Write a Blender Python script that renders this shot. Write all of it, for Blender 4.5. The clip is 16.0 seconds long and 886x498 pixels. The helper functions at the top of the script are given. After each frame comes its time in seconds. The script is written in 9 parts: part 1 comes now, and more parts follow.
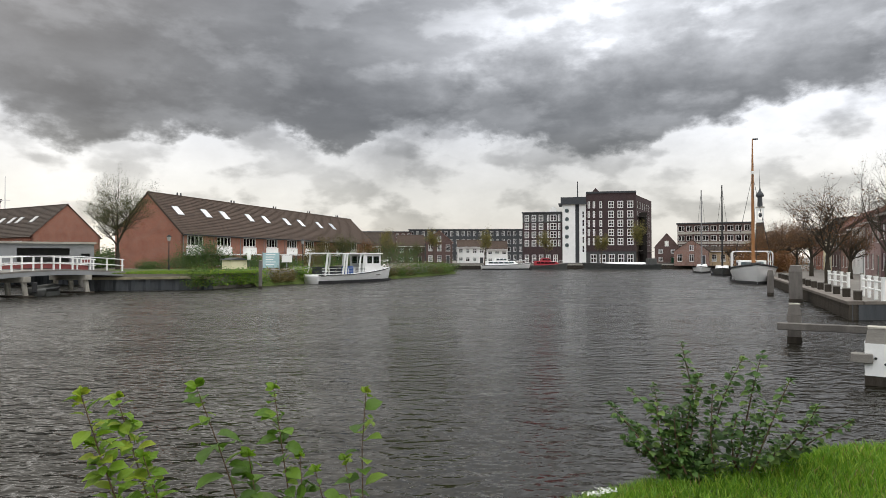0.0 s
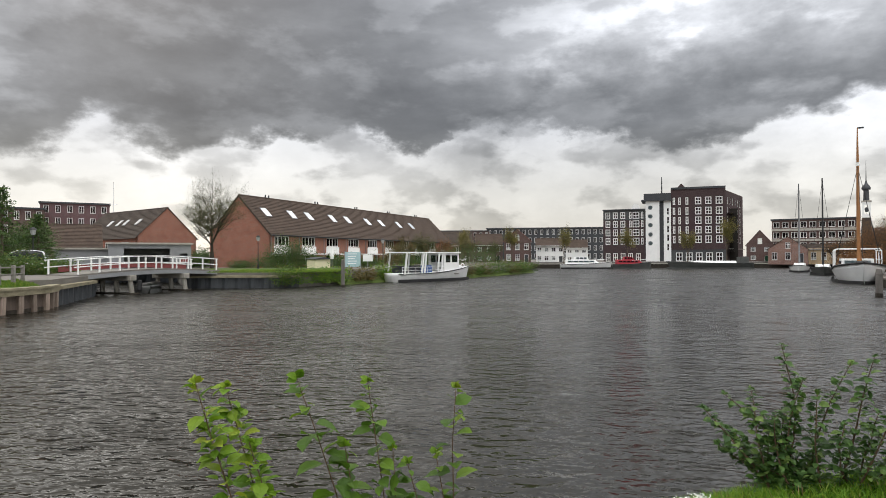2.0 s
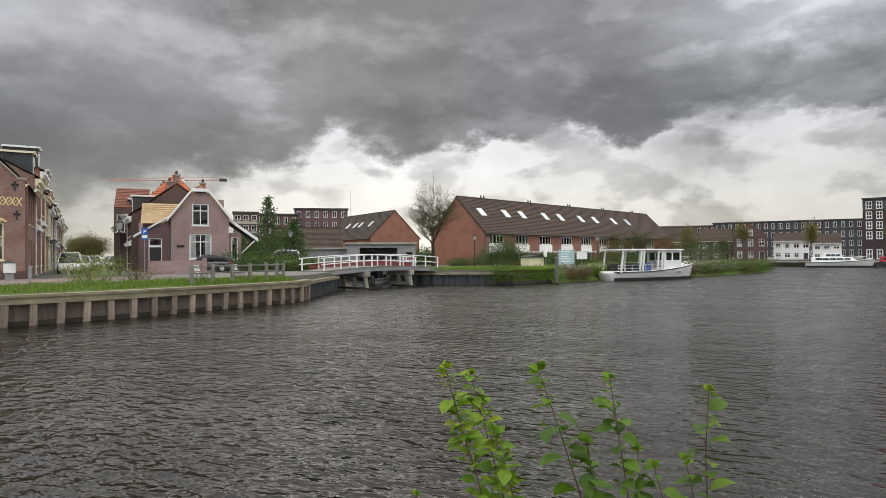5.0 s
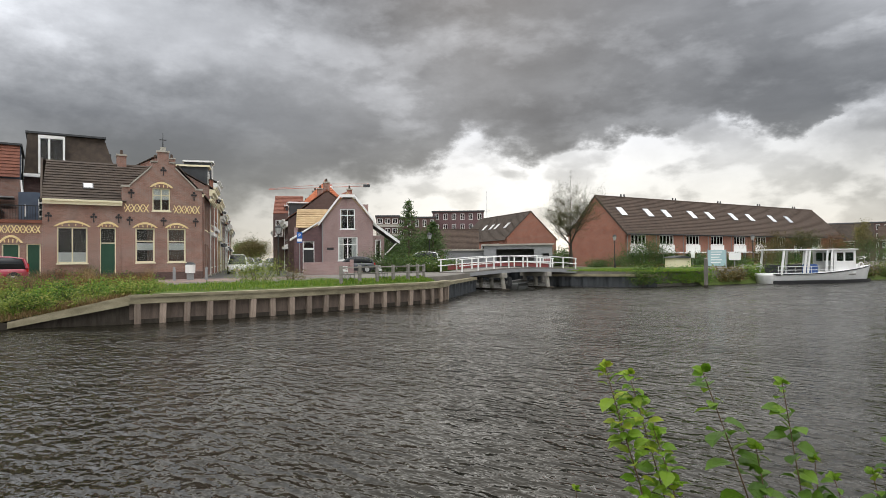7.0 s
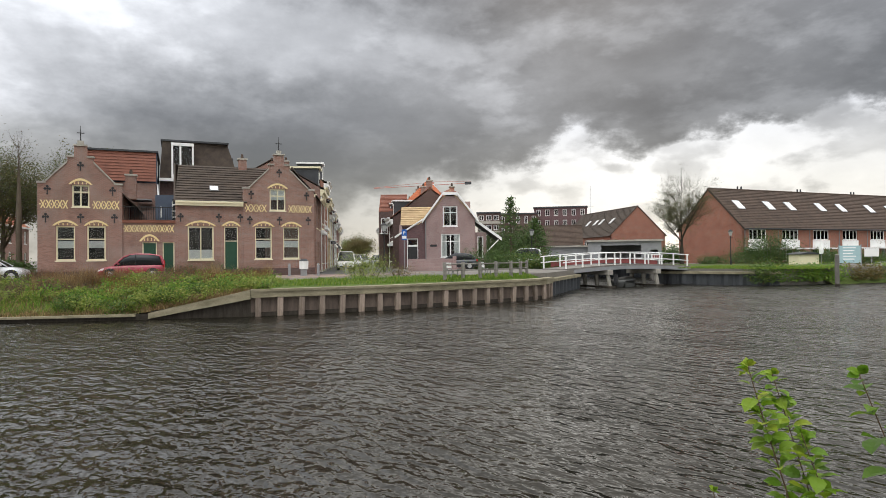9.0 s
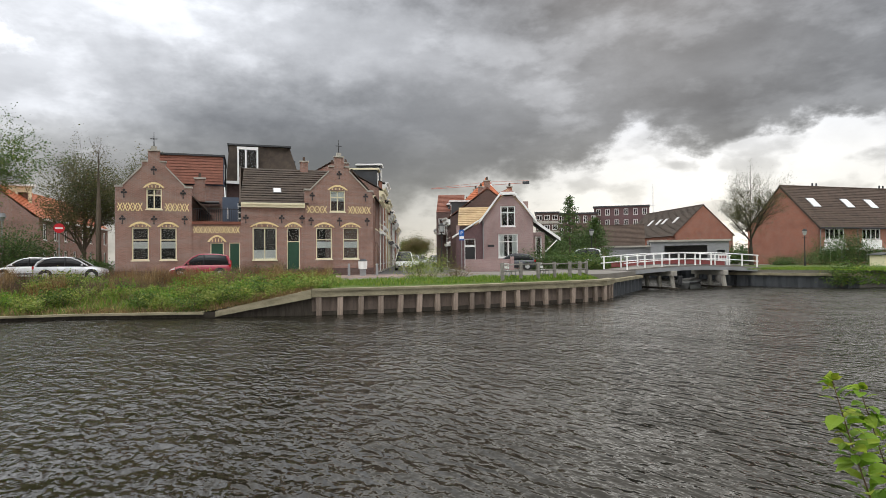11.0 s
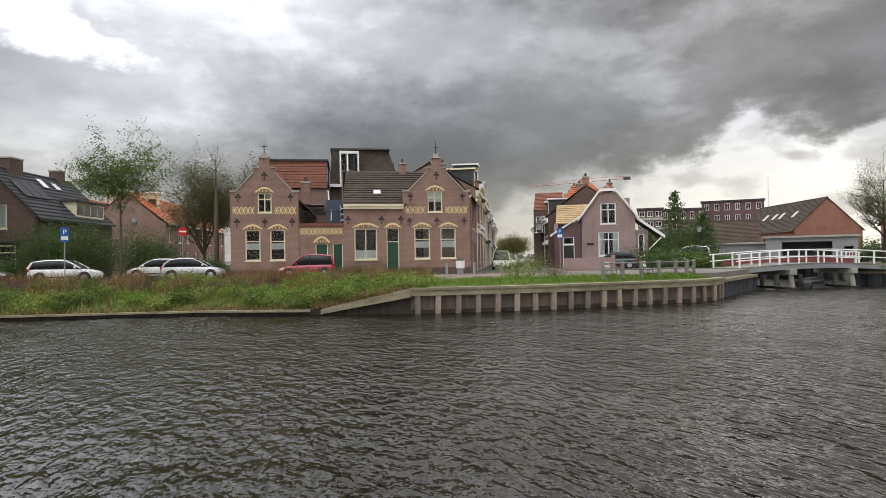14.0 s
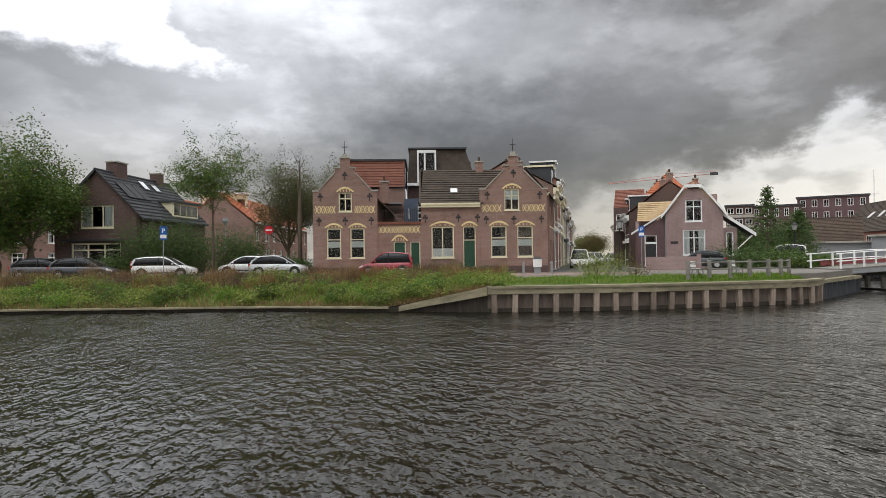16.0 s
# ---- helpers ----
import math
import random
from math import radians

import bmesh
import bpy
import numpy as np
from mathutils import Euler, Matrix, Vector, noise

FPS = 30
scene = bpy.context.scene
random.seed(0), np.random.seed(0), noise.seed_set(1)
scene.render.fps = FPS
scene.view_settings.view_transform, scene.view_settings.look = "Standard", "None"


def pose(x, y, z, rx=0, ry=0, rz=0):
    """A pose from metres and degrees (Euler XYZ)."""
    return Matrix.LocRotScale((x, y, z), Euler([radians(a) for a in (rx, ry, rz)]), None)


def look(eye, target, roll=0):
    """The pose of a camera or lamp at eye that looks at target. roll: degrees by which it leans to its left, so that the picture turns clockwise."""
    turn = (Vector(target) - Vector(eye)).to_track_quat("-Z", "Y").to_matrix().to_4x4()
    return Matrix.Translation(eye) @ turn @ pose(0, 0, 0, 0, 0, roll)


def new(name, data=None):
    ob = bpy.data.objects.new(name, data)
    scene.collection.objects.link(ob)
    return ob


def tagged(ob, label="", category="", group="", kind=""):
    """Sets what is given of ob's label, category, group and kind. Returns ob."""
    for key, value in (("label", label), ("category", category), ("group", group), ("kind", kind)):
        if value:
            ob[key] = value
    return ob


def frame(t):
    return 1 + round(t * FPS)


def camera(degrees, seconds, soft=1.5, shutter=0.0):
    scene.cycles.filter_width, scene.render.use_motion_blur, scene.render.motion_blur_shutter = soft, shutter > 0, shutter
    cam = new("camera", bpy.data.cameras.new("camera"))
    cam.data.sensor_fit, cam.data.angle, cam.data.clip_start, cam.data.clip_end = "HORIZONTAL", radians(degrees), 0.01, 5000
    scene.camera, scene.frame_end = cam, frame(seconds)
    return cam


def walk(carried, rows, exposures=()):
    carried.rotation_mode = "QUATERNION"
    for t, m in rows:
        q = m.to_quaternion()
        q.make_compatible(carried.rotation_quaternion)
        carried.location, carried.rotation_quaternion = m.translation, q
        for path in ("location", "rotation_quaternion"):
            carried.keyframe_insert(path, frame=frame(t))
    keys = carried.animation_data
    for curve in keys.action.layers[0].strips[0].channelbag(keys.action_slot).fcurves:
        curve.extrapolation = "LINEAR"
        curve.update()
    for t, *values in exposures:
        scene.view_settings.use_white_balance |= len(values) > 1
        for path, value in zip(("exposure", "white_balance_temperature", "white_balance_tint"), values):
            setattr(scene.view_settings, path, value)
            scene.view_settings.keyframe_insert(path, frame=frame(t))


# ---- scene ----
cam = camera(72.18, 16.0, soft=0.5)
TURN = [         # seconds, x, y, z, yaw, pitch, roll: a hand-held turn at arm's length, the water at z = 0
    (0.0, -0.006, 0.036, 2.909, 0.00, 0.79, 0.05),
    (0.5, -0.011, 0.042, 2.909, 1.67, 0.70, 0.15),
    (1.0, -0.018, 0.037, 2.909, 3.46, 0.72, 0.10),
    (1.5, -0.026, 0.027, 2.904, 5.24, 0.62, 0.13),
    (2.0, -0.048, 0.009, 2.903, 7.32, 0.71, 0.20),
    (2.5, -0.072, -0.035, 2.908, 8.93, 0.78, 0.22),
    (3.0, -0.107, -0.080, 2.910, 10.25, 0.82, 0.18),
    (3.5, -0.149, -0.112, 2.902, 13.06, 0.63, 0.15),
    (4.0, -0.209, -0.093, 2.885, 17.11, 0.62, 0.22),
    (4.5, -0.181, -0.065, 2.887, 21.99, 0.42, 0.48),
    (5.0, -0.153, -0.007, 2.883, 27.15, 0.63, 0.43),
    (7.5, -0.185, -0.196, 2.882, 42.41, 0.73, 0.63),
    (8.0, -0.206, -0.231, 2.883, 45.29, 0.60, 0.61),
    (8.5, -0.205, -0.267, 2.884, 48.15, 0.65, 0.63),
    (9.0, -0.214, -0.281, 2.877, 49.38, 0.66, 0.64),
    (11.5, -0.270, -0.223, 2.895, 56.38, 0.66, 0.65),
    (12.0, -0.280, -0.217, 2.897, 58.05, 0.61, 0.79),
    (12.5, -0.290, -0.217, 2.898, 60.11, 0.78, 0.90),
    (13.0, -0.298, -0.217, 2.899, 61.82, 0.69, 0.91),
    (13.5, -0.304, -0.218, 2.899, 63.18, 0.81, 0.89),
    (14.0, -0.307, -0.217, 2.900, 63.92, 0.76, 0.93),
    (14.5, -0.312, -0.220, 2.900, 65.07, 0.82, 1.01),
    (15.0, -0.316, -0.226, 2.900, 66.58, 0.82, 0.96),
    (15.5, -0.321, -0.235, 2.900, 68.48, 0.90, 0.84),
    (16.0, -0.327, -0.249, 2.900, 71.08, 0.70, 0.71)]
walk(cam, [(t, pose(x, y, z, 90 + p, r, a)) for t, x, y, z, a, p, r in TURN],
     [(0.0, 0.0), (3.0, 0.0), (4.5, -0.08), (5.2, -0.04), (8.0, 0.12), (12.5, 0.09), (14.0, 0.0), (15.0, -0.04), (16.0, -0.13)])

# ---- sky and sun ----
def node(nt, kind, loc=None, **inputs):
    n = nt.nodes.new(kind)
    for k, v in inputs.items():
        n.inputs[k.replace("_", " ")].default_value = v
    return n


def maths(nt, op, a, b=None, c=None):
    n = nt.nodes.new("ShaderNodeMath")
    n.operation = op
    for i, s in enumerate((a, b, c)):
        if s is None:
            continue
        if isinstance(s, (int, float)):
            n.inputs[i].default_value = s
        else:
            nt.links.new(s, n.inputs[i])
    return n.outputs[0]


def ramp(nt, fac, stops, mode="LINEAR"):
    n = nt.nodes.new("ShaderNodeValToRGB")
    n.color_ramp.interpolation = mode
    els = n.color_ramp.elements
    while len(els) < len(stops):
        els.new(0.5)
    for e, (p, c) in zip(els, stops):
        e.position = p
        e.color = (*c, 1) if not isinstance(c, (int, float)) else (c, c, c, 1)
    nt.links.new(fac, n.inputs[0])
    return n.outputs[0]


def noise3(nt, vec, scale, detail=4.0, rough=0.55, dist=0.0):
    n = nt.nodes.new("ShaderNodeTexNoise")
    n.inputs["Scale"].default_value = scale
    n.inputs["Detail"].default_value = detail
    n.inputs["Roughness"].default_value = rough
    n.inputs["Distortion"].default_value = dist
    if vec is not None:
        nt.links.new(vec, n.inputs["Vector"])
    return n.outputs["Fac"]


def mixc(nt, fac, a, b, blend="MIX"):
    n = nt.nodes.new("ShaderNodeMix")
    n.data_type, n.blend_type = "RGBA", blend
    for i, s in ((0, fac), (6, a), (7, b)):
        if isinstance(s, (int, float)):
            n.inputs[i].default_value = s
        elif isinstance(s, (tuple, list)):
            n.inputs[i].default_value = (*s, 1)
        else:
            nt.links.new(s, n.inputs[i])
    return n.outputs[2]


SUN_AZ, SUN_EL = 36.0, 30.0
world = bpy.data.worlds.new("overcast")
scene.world = world
world.use_nodes = True
wt = world.node_tree
wt.nodes.clear()
sky = wt.nodes.new("ShaderNodeTexSky")
sky.sky_type, sky.sun_disc = "NISHITA", False
sky.sun_elevation, sky.sun_rotation = radians(SUN_EL), radians(-SUN_AZ)
gen = wt.nodes.new("ShaderNodeTexCoord").outputs["Generated"]
sep = wt.nodes.new("ShaderNodeSeparateXYZ")
wt.links.new(gen, sep.inputs[0])
sx, sy, sz = sep.outputs
el = maths(wt, "MULTIPLY", maths(wt, "ARCSINE", sz), 57.2958)
az = maths(wt, "MULTIPLY", maths(wt, "ARCTAN2", maths(wt, "MULTIPLY", sx, -1.0), sy), 57.2958)
# cloud cover, in stops: a dark bank with a firm ragged lower edge over a bright band
def azel(ka, ke):
    c_ = wt.nodes.new("ShaderNodeCombineXYZ")
    wt.links.new(maths(wt, "DIVIDE", az, ka), c_.inputs[0])
    wt.links.new(maths(wt, "DIVIDE", el, ke), c_.inputs[1])
    return c_.outputs[0]


def soft_noise(vec, scale, detail, rough, seed):
    """Two independent noises between -0.5 and 0.5."""
    n_ = wt.nodes.new("ShaderNodeTexNoise")
    n_.noise_dimensions = "4D"
    n_.inputs["Scale"].default_value, n_.inputs["Detail"].default_value, n_.inputs["Roughness"].default_value, n_.inputs["W"].default_value = scale, detail, rough, seed
    wt.links.new(vec, n_.inputs["Vector"])
    s_ = wt.nodes.new("ShaderNodeSeparateColor")
    wt.links.new(n_.outputs["Color"], s_.inputs[0])
    return maths(wt, "SUBTRACT", s_.outputs[0], 0.5), maths(wt, "SUBTRACT", s_.outputs[1], 0.5)


def step_soft(x, lo, hi):
    n_ = wt.nodes.new("ShaderNodeMapRange")
    n_.interpolation_type = "SMOOTHSTEP"
    for i_, s_ in ((0, x), (1, lo), (2, hi)):
        if isinstance(s_, (int, float)):
            n_.inputs[i_].default_value = s_
        else:
            wt.links.new(s_, n_.inputs[i_])
    return n_.outputs[0]


def by_azimuth(pairs, lo, hi):
    """A value that changes with the azimuth, from (azimuth, value) pairs."""
    r_ = ramp(wt, maths(wt, "DIVIDE", maths(wt, "ADD", az_w, 60.0), 190.0), [((a_ + 60.0) / 190.0, (v_ - lo) / (hi - lo)) for a_, v_ in pairs])
    return maths(wt, "ADD", maths(wt, "MULTIPLY", r_, hi - lo), lo)


def lump(total, a_, e_, sa_, se_, k_):
    q1 = maths(wt, "POWER", maths(wt, "DIVIDE", maths(wt, "SUBTRACT", az_w, a_), sa_), 2.0)
    q2 = maths(wt, "POWER", maths(wt, "DIVIDE", maths(wt, "SUBTRACT", el_w, e_), se_), 2.0)
    g_ = maths(wt, "EXPONENT", maths(wt, "MULTIPLY", maths(wt, "ADD", q1, q2), -1.0))
    return maths(wt, "ADD", total, maths(wt, "MULTIPLY", g_, k_))


w1a, w1e = soft_noise(azel(9.0, 6.0), 1.0, 2.0, 0.5, 1.3)
w2a, w2e = soft_noise(azel(3.4, 2.1), 1.0, 6.0, 0.58, 4.1)
az_w = maths(wt, "ADD", az, maths(wt, "ADD", maths(wt, "MULTIPLY", w1a, 6.0), maths(wt, "MULTIPLY", w2a, 8.0)))
el_w = maths(wt, "ADD", el, maths(wt, "ADD", maths(wt, "MULTIPLY", w1e, 4.4), maths(wt, "MULTIPLY", w2e, 6.6)))
edge_el = by_azimuth([(-60, 14), (-36, 13.4), (-29, 13.2), (-22.5, 12), (-19, 10.0), (-11.3, 9.6), (-6, 10.6), (-3.5, 11.6), (4, 12.4), (6.6, 12.2), (8, 9.8), (9.8, 9.3), (13, 10.2), (16, 11), (25, 10.6), (27, 10.0), (29.5, 9.3), (32, 9.9), (36, 11.6), (41, 9.8), (44, 8.4), (48, 7.4), (54, 6.2), (60, 5.6), (70, 4.6), (130, 4)], 0.0, 20.0)
width = by_azimuth([(-60, 1.2), (-22, 1.0), (-14, 0.8), (20, 0.8), (40, 1.0), (52, 1.8), (60, 3.0), (130, 4.5)], 0.0, 8.0)
mask = step_soft(maths(wt, "DIVIDE", maths(wt, "SUBTRACT", el_w, edge_el), width), -1.0, 1.0)
# the bank itself: dark above its edge, paler and streaked higher up
upper = maths(wt, "MULTIPLY", ramp(wt, maths(wt, "DIVIDE", el_w, 90.0), [(0.0, 0.58), (0.1, 0.63), (0.15, 0.61), (0.19, 0.51), (0.24, 0.42), (0.28, 0.4), (0.36, 0.4), (1.0, 0.4)]), -4.0)
for g_ in ((76, 20, 13, 5.5, 0.7), (87, 13, 9, 5, 1.05), (100, 9, 12, 6, 1.6), (66, 9.5, 9, 3.6, -0.5), (58, 20, 9, 4, 0.6), (-4, 18.5, 8, 3.4, 0.65), (-15, 20.5, 8, 3, 0.35), (27, 15.5, 2.6, 1.7, 0.5), (48, 18, 9, 5, 0.5), (43, 15, 11, 7, 0.7), (30, 13.5, 8, 2.2, -0.35), (-34, 19, 9, 4, 0.2), (60, 17, 14, 5, 0.3), (-8, 19, 12, 5, 0.3), (14, 14, 6, 2.5, -0.2)):
    upper = lump(upper, *g_)
wisp, wisp2 = soft_noise(azel(11.0, 3.2), 1.0, 6.0, 0.55, 7.7)
heap, _ = soft_noise(azel(8.0, 3.6), 1.0, 7.0, 0.54, 15.2)
calm = by_azimuth([(-60, 1.0), (44, 1.0), (58, 0.45), (130, 0.5)], 0.0, 1.0)
grain = maths(wt, "ADD", maths(wt, "MULTIPLY", wisp, 1.8), maths(wt, "MULTIPLY", w2a, 0.8))
grain = maths(wt, "ADD", grain, maths(wt, "MULTIPLY", maths(wt, "SUBTRACT", step_soft(heap, -0.03, 0.09), 0.45), 0.55))
upper = maths(wt, "ADD", upper, maths(wt, "ADD", maths(wt, "MULTIPLY", grain, calm), 0.2))
# the band under it: bright, with soft grey puffs
lower = by_azimuth([(-60, -0.3), (-36, -0.05), (-22, -0.3), (-12, -0.55), (-2, -0.4), (5, -0.3), (18, -0.2), (30, 0.05), (42, -0.1), (48, -0.4), (54, -0.65), (62, -0.95), (78, -1.2), (90, -0.8), (130, -0.8)], -3.0, 1.0)
lower = lump(lower, 4.5, 9.5, 3.0, 2.8, -0.75)
puff1, puff2 = soft_noise(azel(6.5, 3.4), 1.0, 6.0, 0.5, 11.9)
lower = maths(wt, "SUBTRACT", lower, maths(wt, "MULTIPLY", step_soft(puff1, -0.02, 0.1), maths(wt, "ADD", 0.55, maths(wt, "MULTIPLY", puff2, 1.8))))
lower = maths(wt, "ADD", lower, maths(wt, "MULTIPLY", w2e, 0.5))
# a white break in the cover
gap = maths(wt, "MINIMUM", maths(wt, "SUBTRACT", el_w, 16.3), maths(wt, "SUBTRACT", maths(wt, "SUBTRACT", az_w, 73.5), el_w))
gap = maths(wt, "MULTIPLY", step_soft(gap, -0.8, 1.6), step_soft(el, 45.0, 30.0))
field_ = maths(wt, "ADD", maths(wt, "MULTIPLY", lower, maths(wt, "SUBTRACT", 1.0, mask)), maths(wt, "MULTIPLY", upper, mask))
field_ = maths(wt, "ADD", maths(wt, "MULTIPLY", field_, maths(wt, "SUBTRACT", 1.0, gap)), maths(wt, "MULTIPLY", gap, 0.15))
# unseen sky: the cover is thinned overhead to brighten ground and walls
field_ = maths(wt, "ADD", field_, ramp(wt, maths(wt, "DIVIDE", el, 90.0), [(0.0, 0.0), (0.27, 0.0), (0.4, 0.8), (1.0, 0.8)]))
field_ = maths(wt, "ADD", field_, maths(wt, "MULTIPLY", ramp(wt, maths(wt, "DIVIDE", el, 90.0), [(0.0, 0.0), (0.32, 0.0), (0.6, 0.75), (1.0, 1.0)]), 1.8))
# sky behind the camera, unseen, brightened to light the house fronts
rear = step_soft(maths(wt, "COSINE", maths(wt, "DIVIDE", maths(wt, "SUBTRACT", az, 40.0), 57.2958)), -0.1, -0.8)
field_ = maths(wt, "ADD", field_, maths(wt, "MULTIPLY", rear, 1.15))
# bright and dark patches added above the view to tune the water's reflections
for g_ in ((91, 32, 20, 14, 2.3), (46, 34, 15, 15, -2.6), (24, 36, 16, 14, -1.45), (-24, 31, 20, 14, 2.0)):
    field_ = lump(field_, *g_)
bright = maths(wt, "POWER", 2.0, field_)
tint = ramp(wt, maths(wt, "DIVIDE", el, 60.0), [(0.0, (1.05, 1.0, 0.9)), (0.1, (1.02, 1.0, 0.95)), (0.2, (0.98, 1.0, 1.05)), (0.42, (0.97, 1.0, 1.06)), (0.6, (1.0, 1.0, 1.0)), (1.0, (1.0, 1.0, 1.0))])
vs = wt.nodes.new("ShaderNodeVectorMath")
vs.operation = "SCALE"
wt.links.new(tint, vs.inputs[0])
wt.links.new(bright, vs.inputs["Scale"])
cloud = vs.outputs[0]
skys = wt.nodes.new("ShaderNodeVectorMath")
skys.operation = "SCALE"
wt.links.new(sky.outputs[0], skys.inputs[0])
skys.inputs["Scale"].default_value = 0.1
both = mixc(wt, 0.94, skys.outputs[0], cloud)
bg = wt.nodes.new("ShaderNodeBackground")
wt.links.new(both, bg.inputs[0])
bg.inputs[1].default_value = 1.0
wo = wt.nodes.new("ShaderNodeOutputWorld")
wt.links.new(bg.outputs[0], wo.inputs[0])

sun = new("sun", bpy.data.lights.new("sun", "SUN"))
sun.data.energy, sun.data.angle, sun.data.color = 0.5, radians(60), (1.0, 0.95, 0.86)
sun.matrix_world = look((-math.sin(radians(SUN_AZ)) * 100, math.cos(radians(SUN_AZ)) * 100, math.tan(radians(SUN_EL)) * 100), (0, 0, 0))


# ---- materials ----
def base_mat(name):
    m = bpy.data.materials.new(name)
    m.use_nodes = True
    nt = m.node_tree
    b = nt.nodes["Principled BSDF"]
    return m, nt, b


def surf(name, c1, c2, scale=3.0, rough=0.7, bump=0.15, metal=0.0, fine=18.0, spec=0.3, stain=0.25, stretch=None, rnd=0.0):
    """Two-scale variation between two colours, stains and relief, in metres."""
    m, nt, b = base_mat(name)
    co = nt.nodes.new("ShaderNodeTexCoord").outputs["Object"]
    if stretch:
        mp = nt.nodes.new("ShaderNodeMapping")
        mp.inputs["Scale"].default_value = stretch
        nt.links.new(co, mp.inputs[0])
        co = mp.outputs[0]
    n1 = noise3(nt, co, scale, 5, 0.6)
    n2 = noise3(nt, co, scale * fine, 3, 0.6)
    n3 = noise3(nt, co, scale * 0.23, 4, 0.65, 0.4)
    fac = maths(nt, "ADD", maths(nt, "MULTIPLY", n1, 0.6), maths(nt, "MULTIPLY", n2, 0.4))
    col = mixc(nt, ramp(nt, fac, [(0.36, 0.0), (0.64, 1.0)]), c1, c2)
    dark = tuple(x * 0.55 for x in c1)
    col = mixc(nt, ramp(nt, n3, [(0.5, 0.0), (0.75, stain)]), col, dark)
    if rnd:
        oi = nt.nodes.new("ShaderNodeObjectInfo").outputs["Random"]
        hs = nt.nodes.new("ShaderNodeHueSaturation")
        nt.links.new(maths(nt, "ADD", 1.0 - rnd / 2, maths(nt, "MULTIPLY", oi, rnd)), hs.inputs["Value"])
        nt.links.new(col, hs.inputs["Color"])
        col = hs.outputs[0]
    nt.links.new(col, b.inputs["Base Color"])
    b.inputs["Metallic"].default_value = metal
    b.inputs["Specular IOR Level"].default_value = spec
    nt.links.new(maths(nt, "ADD", rough - 0.1, maths(nt, "MULTIPLY", n1, 0.2)), b.inputs["Roughness"])
    if bump:
        bp = nt.nodes.new("ShaderNodeBump")
        bp.inputs["Strength"].default_value = bump
        bp.inputs["Distance"].default_value = 0.02
        nt.links.new(fac, bp.inputs["Height"])
        nt.links.new(bp.outputs[0], b.inputs["Normal"])
    return m


def brickwork(name, c1, c2, mortar, rough=0.85, bw=0.22, bh=0.065, stain=0.4):
    m, nt, b = base_mat(name)
    co = nt.nodes.new("ShaderNodeTexCoord").outputs["Object"]
    sp = nt.nodes.new("ShaderNodeSeparateXYZ")
    nt.links.new(co, sp.inputs[0])
    cb = nt.nodes.new("ShaderNodeCombineXYZ")
    nt.links.new(maths(nt, "ADD", sp.outputs[0], sp.outputs[1]), cb.inputs[0])
    nt.links.new(sp.outputs[2], cb.inputs[1])
    br = nt.nodes.new("ShaderNodeTexBrick")
    nt.links.new(cb.outputs[0], br.inputs["Vector"])
    for k, v in (("Color1", c1), ("Color2", c2), ("Mortar", mortar)):
        br.inputs[k].default_value = (*v, 1)
    br.inputs["Scale"].default_value = 1.0
    br.inputs["Mortar Size"].default_value = 0.009
    br.inputs["Brick Width"].default_value = bw
    br.inputs["Row Height"].default_value = bh
    n1 = noise3(nt, co, 0.55, 6, 0.65, 0.4)
    n2 = noise3(nt, co, 9.0, 4, 0.7)
    col = mixc(nt, ramp(nt, n1, [(0.45, 0.0), (0.72, stain)]), br.outputs[0], tuple(x * 0.45 for x in c1))
    col = mixc(nt, ramp(nt, n2, [(0.45, 0.0), (0.8, 0.35)]), col, tuple(min(1, x * 1.5 + 0.03) for x in c2))
    nt.links.new(col, b.inputs["Base Color"])
    b.inputs["Roughness"].default_value = rough
    b.inputs["Specular IOR Level"].default_value = 0.2
    bp = nt.nodes.new("ShaderNodeBump")
    bp.inputs["Strength"].default_value = 0.5
    bp.inputs["Distance"].default_value = 0.01
    nt.links.new(maths(nt, "SUBTRACT", n2, br.outputs["Fac"]), bp.inputs["Height"])
    nt.links.new(bp.outputs[0], b.inputs["Normal"])
    return m


def glass_mat(name, tint=(0.93, 0.95, 0.95), rough=0.02):
    m = bpy.data.materials.new(name)
    m.use_nodes = True
    nt = m.node_tree
    nt.nodes.clear()
    tr = nt.nodes.new("ShaderNodeBsdfTransparent")
    tr.inputs[0].default_value = (*tint, 1)
    gl = nt.nodes.new("ShaderNodeBsdfGlossy")
    gl.inputs["Roughness"].default_value = rough
    fr = nt.nodes.new("ShaderNodeFresnel")
    fr.inputs[0].default_value = 1.3
    mx = nt.nodes.new("ShaderNodeMixShader")
    nt.links.new(fr.outputs[0], mx.inputs[0])
    nt.links.new(tr.outputs[0], mx.inputs[1])
    nt.links.new(gl.outputs[0], mx.inputs[2])
    o = nt.nodes.new("ShaderNodeOutputMaterial")
    nt.links.new(mx.outputs[0], o.inputs[0])
    return m


